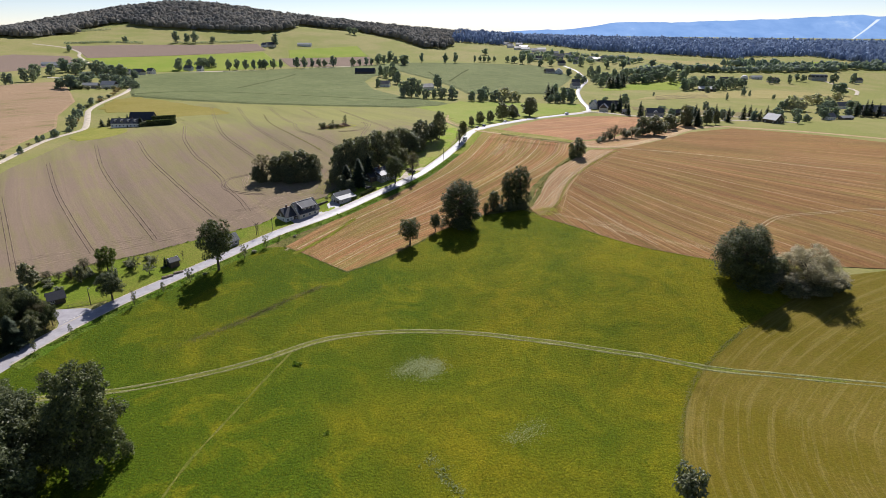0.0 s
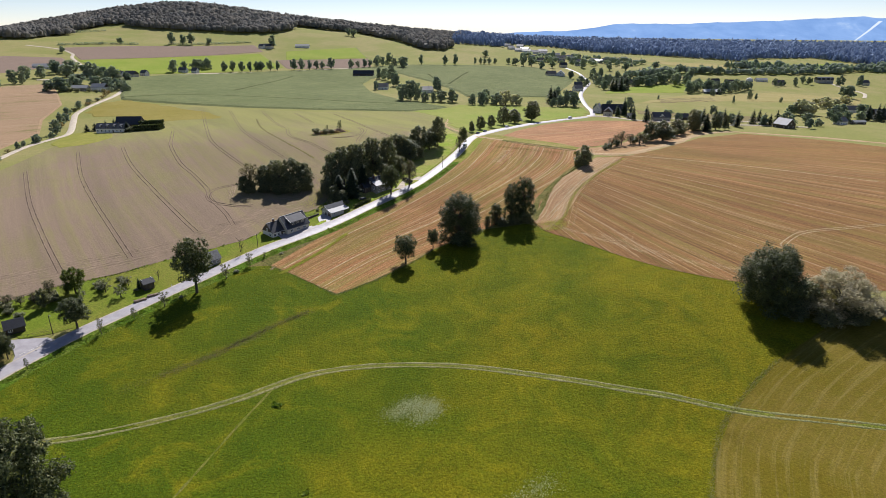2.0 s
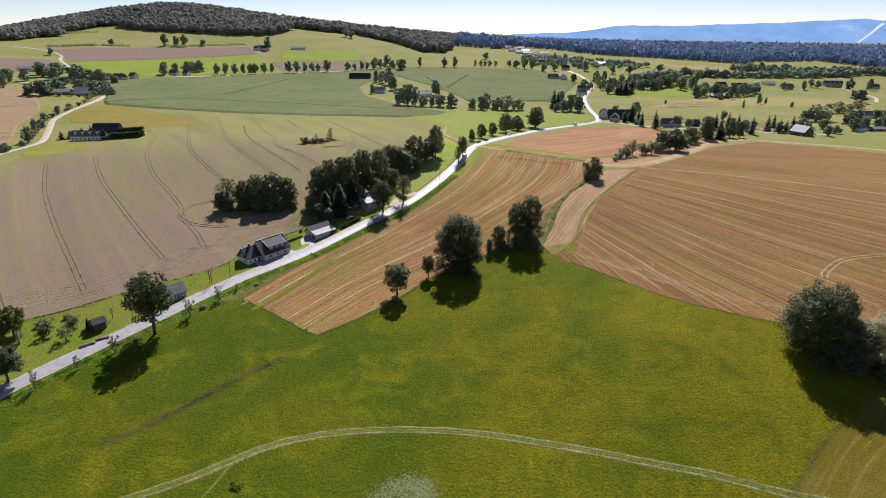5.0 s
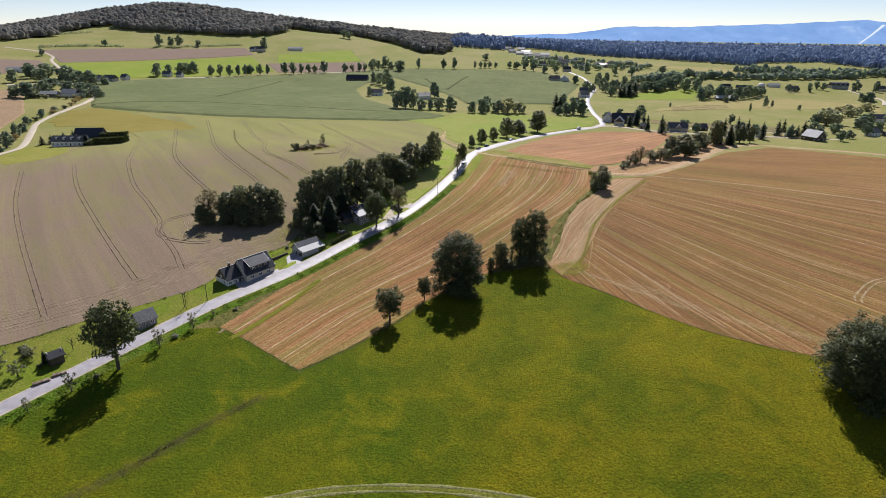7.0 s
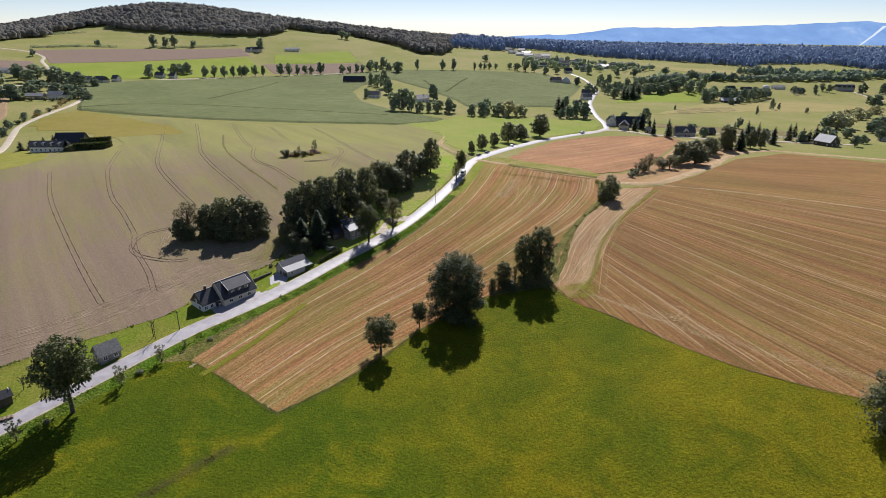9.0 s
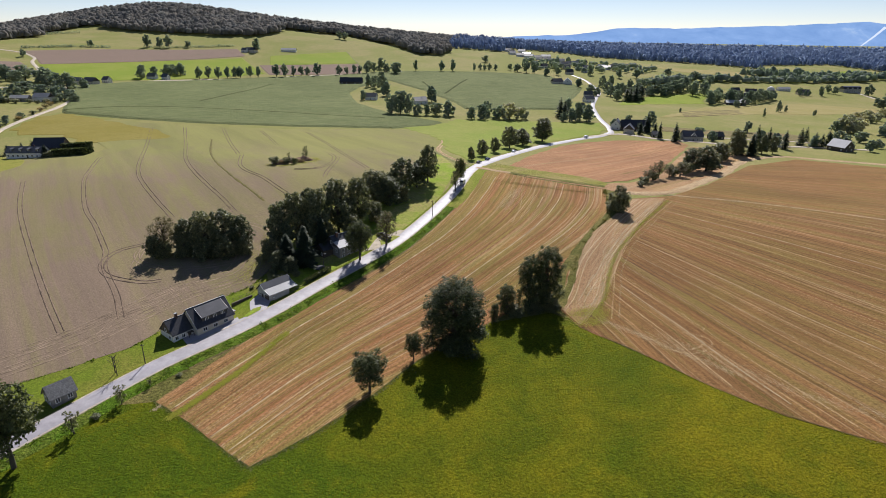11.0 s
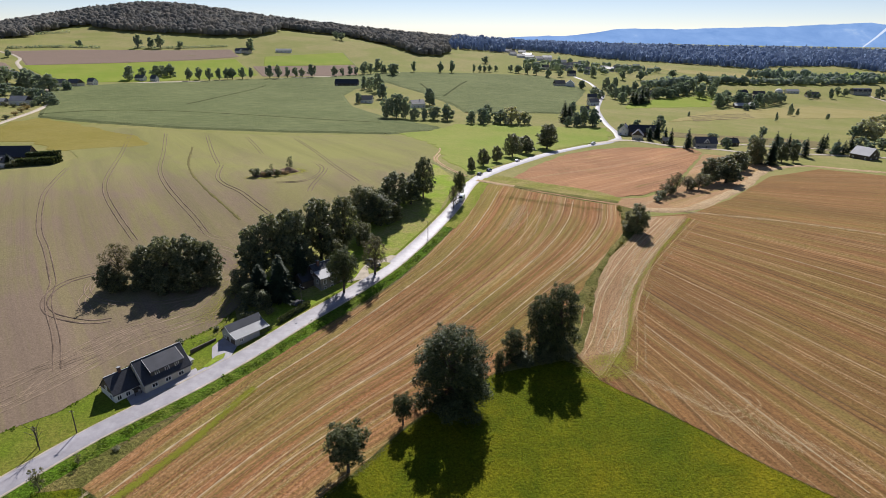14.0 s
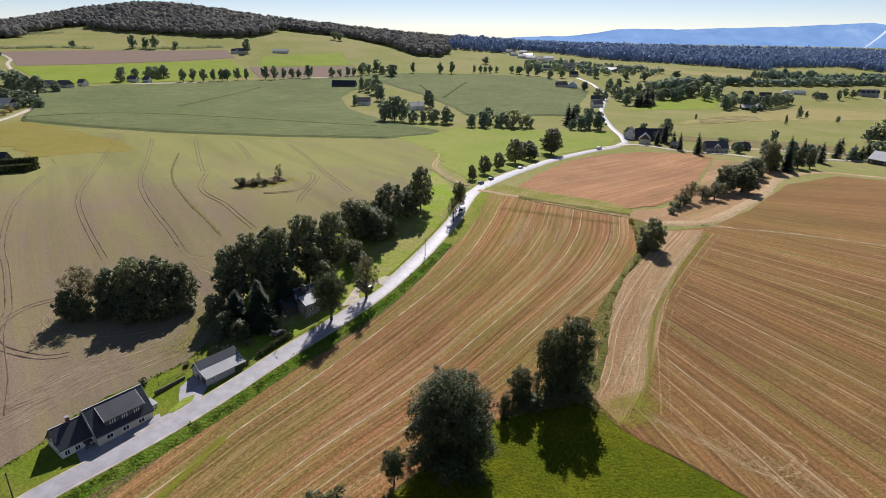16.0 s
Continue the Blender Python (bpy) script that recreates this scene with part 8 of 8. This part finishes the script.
plant("far_spruce", "dark spruce behind the hedgerow", "tree", [(262, 618, 17, 7), (270, 610, 19, 7), (276, 603, 18, 7), (252, 610, 15, 7), (287, 598, 16, 7), (214, 640, 12, 6), (190, 668, 13, 6), (340, 625, 15, 7)], "valley spruces")


def pole(x, y, height, label, lamp=False):
    ob = new("street_lamp" if lamp else "utility_pole")
    ob.matrix_basis = pose(x, y, ground_at(x, y) - 0.3)
    verts, faces = [], []
    tube(verts, faces, [Vector((0, 0, 0)), Vector((0.03, 0, height * 0.5)), Vector((0, 0.02, height))], [0.15, 0.125, 0.10], 8)
    mesh_object("shaft", verts, faces, M["timber"], ob)
    if lamp:
        verts, faces = [], []
        tube(verts, faces, [Vector((0, 0, height - 0.1)), Vector((0.5, -0.4, height + 0.3)), Vector((1.1, -0.9, height + 0.3))], [0.05, 0.045, 0.04], 6)
        arm = mesh_object("arm", verts, faces, M["sheet"], ob)
        boxes("lantern", M["sheet"], arm, ((0.9, -1.1, height + 0.18), (1.5, -0.8, height + 0.36)), bevel=0.04)
    else:
        boxes("crossbar", M["timber"], ob, ((-0.55, -0.05, height - 0.5), (0.55, 0.05, height - 0.38)))
        for s in (-0.45, 0.45):
            boxes("insulator", M["white"], ob, ((s - 0.04, -0.04, height - 0.38), (s + 0.04, 0.04, height - 0.22)), bevel=0.01)
    return tagged(ob, label, "pole")


pole(-81.6, 265.5, 7.0, "weathered wooden utility pole on the verge")
pole(-40.8, 326.3, 7.5, "dark street lamp by the stone house", True)
pole(0.3, 378, 8.0, "slim wooden utility pole beside the road")
pole(-130.6, 195.8, 7.5, "street lamp at the lane junction", True)
pole(-88, 261, 6.0, "thin bare wooden pole on the lawn")


def bare_tree(x, y, height, seed):
    rnd = random.Random(seed)
    ob = new("bare_tree")
    ob.matrix_basis = pose(x, y, ground_at(x, y) - 0.1)
    verts, faces = [], []
    tube(verts, faces, [Vector((0, 0, 0)), Vector((0.1, 0, height * 0.4)), Vector((0.05, 0.1, height * 0.95))], [0.12, 0.09, 0.02], 6)
    mesh_object("trunk", verts, faces, M["bark"], ob)
    for k in range(14):
        a, z = k * 2.4, height * (0.35 + 0.04 * k)
        d = Vector((math.cos(a), math.sin(a), 0.9))
        verts, faces = [], []
        l = height * 0.3 * rnd.uniform(0.6, 1.1)
        tube(verts, faces, [Vector((0.08, 0, z)), Vector((0, 0, z)) + d * l * 0.5, Vector((0, 0, z)) + d * l + Vector((0, 0, l * 0.2))], [0.07, 0.045, 0.02], 4)
        mesh_object("branch", verts, faces, M["bark"], ob)
    return tagged(ob, "bare leafless tree on the lawn", "tree")


bare_tree(-86.9, 259.8, 7.0, 1)
bare_tree(-112, 234.5, 4.5, 2)


def marker_post(x, y):
    ob = new("marker_post")
    ob.matrix_basis = pose(x, y, ground_at(x, y))
    boxes("post", M["frame"], ob, ((-0.07, -0.06, -0.2), (0.07, 0.06, 1.0)), bevel=0.02)
    boxes("band", M["slate"], ob, ((-0.075, -0.065, 0.72), (0.075, 0.065, 0.86)))
    return tagged(ob, "white roadside marker post with black band", "post", "marker posts")


for i, p in enumerate(finer(VERGE_LINE, 24.0)):
    if i % 2 == 0:
        q = beside([tuple(v) for v in finer(VERGE_LINE, 24.0)], 3.1 if i % 4 else -3.1)[i]
        if not (-78 < q[0] < -50 and i % 4 == 0):
            marker_post(*q)


def garden_fence(line, label, height=1.1, gap=2.6):
    ob = new("fence")
    pts = finer(line, gap)
    for a, b in zip(pts[:-1], pts[1:]):
        za, zb = ground_at(a.x, a.y), ground_at(b.x, b.y)
        verts, faces = [], []
        tube(verts, faces, [Vector((a.x, a.y, za - 0.2)), Vector((a.x, a.y, za + height))], [0.06, 0.05], 6)
        mesh_object("post", verts, faces, M["timber"], ob)
        for z in (0.45, 0.95):
            verts, faces = [], []
            tube(verts, faces, [Vector((a.x, a.y, za + z)), Vector((b.x, b.y, zb + z))], [0.035, 0.035], 4)
            mesh_object("rail", verts, faces, M["timber"], ob)
    return tagged(ob, label, "fence")


garden_fence([(-68, 302.5), (-64.5, 306), (-62.5, 311), (-62, 322), (-60, 330)], "wooden rail fence between garden and field")
garden_fence([(-163, 209), (-150, 224.5), (-131.5, 236.5), (-119, 248)], "weathered wooden garden fence along the field")
garden_fence([(-132, 197.5), (-136, 195), (-139.5, 193)], "short wooden fence at the lane junction")
# dark timber colour stands for the low wall and its shadow together
boxes("garden_wall", M["timber"], None, ((-0.2, 0, -0.8), (0.2, 8.6, 1.1)), bevel=0.04)
tagged(bpy.data.objects["garden_wall"], "low wall, dark with its shadow, between house and outbuilding", "wall")
bpy.data.objects["garden_wall"].matrix_basis = pose(-67.2, 298.6, ground_at(-65, 302), 0, 0, -34)
boxes("parasol_table", M["frame"], None, ((-1.2, -0.8, 0.68), (1.2, 0.8, 0.75)), ((-1.0, -0.6, 0), (-0.9, -0.5, 0.68)), ((0.9, 0.5, 0), (1.0, 0.6, 0.68)), ((-1.0, 0.5, 0), (-0.9, 0.6, 0.68)), ((0.9, -0.6, 0), (1.0, -0.5, 0.68)))
tagged(bpy.data.objects["parasol_table"], "white garden table behind the outbuilding", "table")
bpy.data.objects["parasol_table"].matrix_basis = pose(-60.5, 311.5, ground_at(-60.5, 311.5) + 0.2, 0, 0, 30)
field("yard", [(-72.6, 274.7), (-61.4, 289.5), (-63.3, 292.1), (-71.9, 280.7), (-73.8, 282.0), (-76.3, 278.7)], M["asphalt"], "grey paved strip between farmhouse and road", "yard", lift=0.28, step=3.0)
field("yard", [(-63.4, 286.8), (-59.6, 291.2), (-55.3, 298.4), (-55.2, 302.9), (-60.6, 307), (-62.2, 302.1), (-61, 298.2), (-59.4, 294.6), (-62.3, 290.8)], M["asphalt"], "grey asphalt yard before the outbuilding", "yard", lift=0.3, step=3.0)
field("lawn", [(-61.6, 292.4), (-60.2, 292.6), (-57.2, 297.2), (-57.4, 299.6), (-59.6, 297.8)], M["slope"], "small grass island beside the terrace", "lawn", lift=0.36, step=2.0)
field("driveway", [(-28, 342.1), (-20.5, 345.7), (-15.5, 351.6), (-13, 356.5), (-9.6, 359.1), (-9.2, 361.8), (-13.9, 362.9), (-17.5, 358.8), (-21.5, 358.5), (-24, 352), (-25.5, 345.5)], M["gravel"], "pale gravel drive with parked cars", "driveway", lift=0.3, step=3.0)
field("lawn", [(-21.6, 352), (-16.1, 357.2), (-13.2, 356.6), (-17.8, 349.8), (-20.9, 348.2)], M["slope"], "small grass island in the gravel drive", "lawn", lift=0.36, step=3.0)
# a darker grass patch paints the shaded ground below the trees
field("lawn", [(-135, 174), (-134, 178), (-135.6, 183.4), (-139.4, 187.4), (-152, 187.6), (-168, 182), (-168, 140), (-146, 140), (-142, 156)], M["bank"], "darker rough grass put for shade under the junction trees", "lawn", lift=0.14, step=4.0)
field("driveway", [(-133.2, 178.5), (-128.4, 187.5), (-126.5, 192), (-131, 193.6), (-138.5, 192.2), (-145, 190.6), (-145, 188), (-139, 187.8), (-134.8, 183)], M["asphalt"], "paved side road joining at the junction", "road", lift=0.3, step=3.0)
for k, (x, y) in enumerate(((-133.3, 184.3), (-132, 186.4), (-130.8, 188.6), (-129.8, 190.9))):
    ob = boxes("lane_marking", M["white"], None, ((-0.9, -0.12, 0), (0.9, 0.12, 0.02)))
    ob.matrix_basis = pose(x, y, ground_at(x, y) + 0.36, 0, 0, 62)
    tagged(ob, "white painted dash at the junction", "road marking", "junction markings", "structure")


def car(x, y, turn, paint, label, kind="car", lift=0.36):
    """A car along its x: body with cabin, windows, wheels with rims, lights."""
    ob = new(kind)
    ob.matrix_basis = pose(x, y, ground_at(x, y) + lift, 0, 0, turn)
    van = kind == "van"
    L, W, H = (5.4, 2.0, 2.35) if van else (4.4, 1.8, 1.48)
    if van:
        side = [(-2.65, 0.45), (-2.7, 1.0), (-2.62, 2.2), (-2.3, 2.35), (1.2, 2.32), (1.55, 2.15), (2.1, 1.3), (2.6, 1.1), (2.7, 0.8), (2.65, 0.4)]
        glass = [(1.0, 1.4), (1.0, 2.1), (1.5, 2.08), (2.0, 1.38)]
    else:
        side = [(-2.15, 0.42), (-2.2, 0.85), (-2.0, 0.98), (-1.55, 1.4), (-1.2, 1.48), (0.3, 1.47), (0.7, 1.36), (1.25, 0.98), (2.0, 0.82), (2.2, 0.65), (2.15, 0.38)]
        glass = [(-1.75, 1.0), (-1.4, 1.37), (-0.2, 1.4), (0.6, 1.33), (1.05, 1.0)]

    def profile(name, pts, half, inset, material, parent, top):
        bm = bmesh.new()
        rings = [[bm.verts.new((px, s * (half - (inset if pz > top else 0)), pz)) for px, pz in pts] for s in (-1, 1)]
        n = len(pts)
        for k in range(n):
            bm.faces.new((rings[0][k], rings[0][(k + 1) % n], rings[1][(k + 1) % n], rings[1][k]))
        bm.faces.new(rings[0]), bm.faces.new(rings[1])
        bmesh.ops.bevel(bm, geom=bm.edges[:], offset=0.03, segments=1, affect="EDGES")
        return part(name, bm, material, parent)

    body = profile("body", side, W / 2, 0.16, paint, ob, 1.1)
    profile("side_window", glass, W / 2 + 0.012, 0.16, M["glass"], body, 1.1)
    a, b = ((1.58, 2.12), (2.08, 1.34)) if van else ((0.72, 1.35), (1.22, 1.0))
    bm = bmesh.new()
    vs = [bm.verts.new(p) for p in ((a[0] + 0.02, -W / 2 + 0.26, a[1]), (a[0] + 0.02, W / 2 - 0.26, a[1]), (b[0] + 0.02, W / 2 - 0.16, b[1]), (b[0] + 0.02, -W / 2 + 0.16, b[1]))]
    ws = [bm.verts.new(v.co + Vector((0.03, 0, 0.03))) for v in vs]
    for q in ((0, 1, 2, 3), (4, 5, 6, 7), (0, 1, 5, 4), (1, 2, 6, 5), (2, 3, 7, 6), (3, 0, 4, 7)):
        bm.faces.new([(vs + ws)[k] for k in q])
    part("windscreen", bm, M["glass"], body)
    for s in (-1, 1):
        boxes("headlight", M["frame"], body, ((L / 2 - 0.14, s * (W / 2 - 0.3) - 0.2, 0.62), (L / 2 - 0.03, s * (W / 2 - 0.3) + 0.2, 0.78)), bevel=0.02)
        for px in (-L * 0.3, L * 0.3):
            bm = bmesh.new()
            bmesh.ops.create_cone(bm, cap_ends=True, segments=16, radius1=0.33, radius2=0.33, depth=0.22, matrix=Matrix.Translation((px, s * (W / 2 - 0.1), 0.33)) @ Matrix.Rotation(math.pi / 2, 4, "X"))
            tyre = part("wheel", bm, M["tyre"], ob)
            bm = bmesh.new()
            bmesh.ops.create_cone(bm, cap_ends=True, segments=12, radius1=0.2, radius2=0.17, depth=0.24, matrix=Matrix.Translation((px, s * (W / 2 - 0.1), 0.33)) @ Matrix.Rotation(math.pi / 2, 4, "X"))
            part("rim", bm, M["sheet"], tyre)
    return tagged(ob, label, kind)


car(-19.0, 353.6, 150, M["black_paint"], "black car parked on the gravel drive")
car(-21.3, 356.6, 150, M["grey_paint"], "dark grey car parked on the gravel drive")
car(-42.3, 327.0, 55, M["grey_paint"], "grey car parked behind the roadside hedge")
car(15.6, 419.5, -106, M["white_paint"], "white delivery van driving on the road", "van")
car(131, 630.5, 49, M["white_paint"], "white car on the far road", "van")
car(27.2, 468.5, 60, M["grey_paint"], "grey car parked at the bend")
car(33.5, 481, 60, M["blue_paint"], "dark blue car parked under roadside trees")
car(55, 524, 60, M["white_paint"], "pale car parked under roadside trees")


def wood_pile(x, y, turn, length, label):
    rnd = random.Random(int(length * 10))
    ob = new("wood_pile")
    ob.matrix_basis = pose(x, y, ground_at(x, y) + 0.2, 0, 0, turn)
    for k in range(int(length / 0.28)):
        for r in range(3):
            bm = bmesh.new()
            rad = rnd.uniform(0.12, 0.17)
            bmesh.ops.create_cone(bm, cap_ends=True, segments=7, radius1=rad, radius2=rad * 0.9, depth=rnd.uniform(1.2, 1.6),
                                  matrix=Matrix.Translation((k * 0.28 + 0.14 * (r % 2), rnd.uniform(-0.1, 0.1), 0.1 + r * 0.25)) @ Matrix.Rotation(math.pi / 2, 4, "X"))
            part("log", bm, M["log"], ob)
    return tagged(ob, label, "wood pile")


wood_pile(-113.6, 217.4, 42, 4.2, "stacked pale split logs by the road")
wood_pile(-110.6, 221.6, 36, 3.8, "weathered stack of logs beside the shed")
boxes("trailer", M["timber"], None, ((-1.2, -0.8, 0.45), (1.2, 0.8, 0.95)), ((1.2, -0.05, 0.45), (2.0, 0.05, 0.55)), ((-0.4, -0.95, 0.0), (0.3, -0.82, 0.6)), ((-0.4, 0.82, 0.0), (0.3, 0.95, 0.6)), bevel=0.02)
tagged(bpy.data.objects["trailer"], "small dark farm trailer behind the outbuilding", "trailer")
bpy.data.objects["trailer"].matrix_basis = pose(-57.5, 314.5, ground_at(-57.5, 314.5) + 0.16, 0, 0, 40)
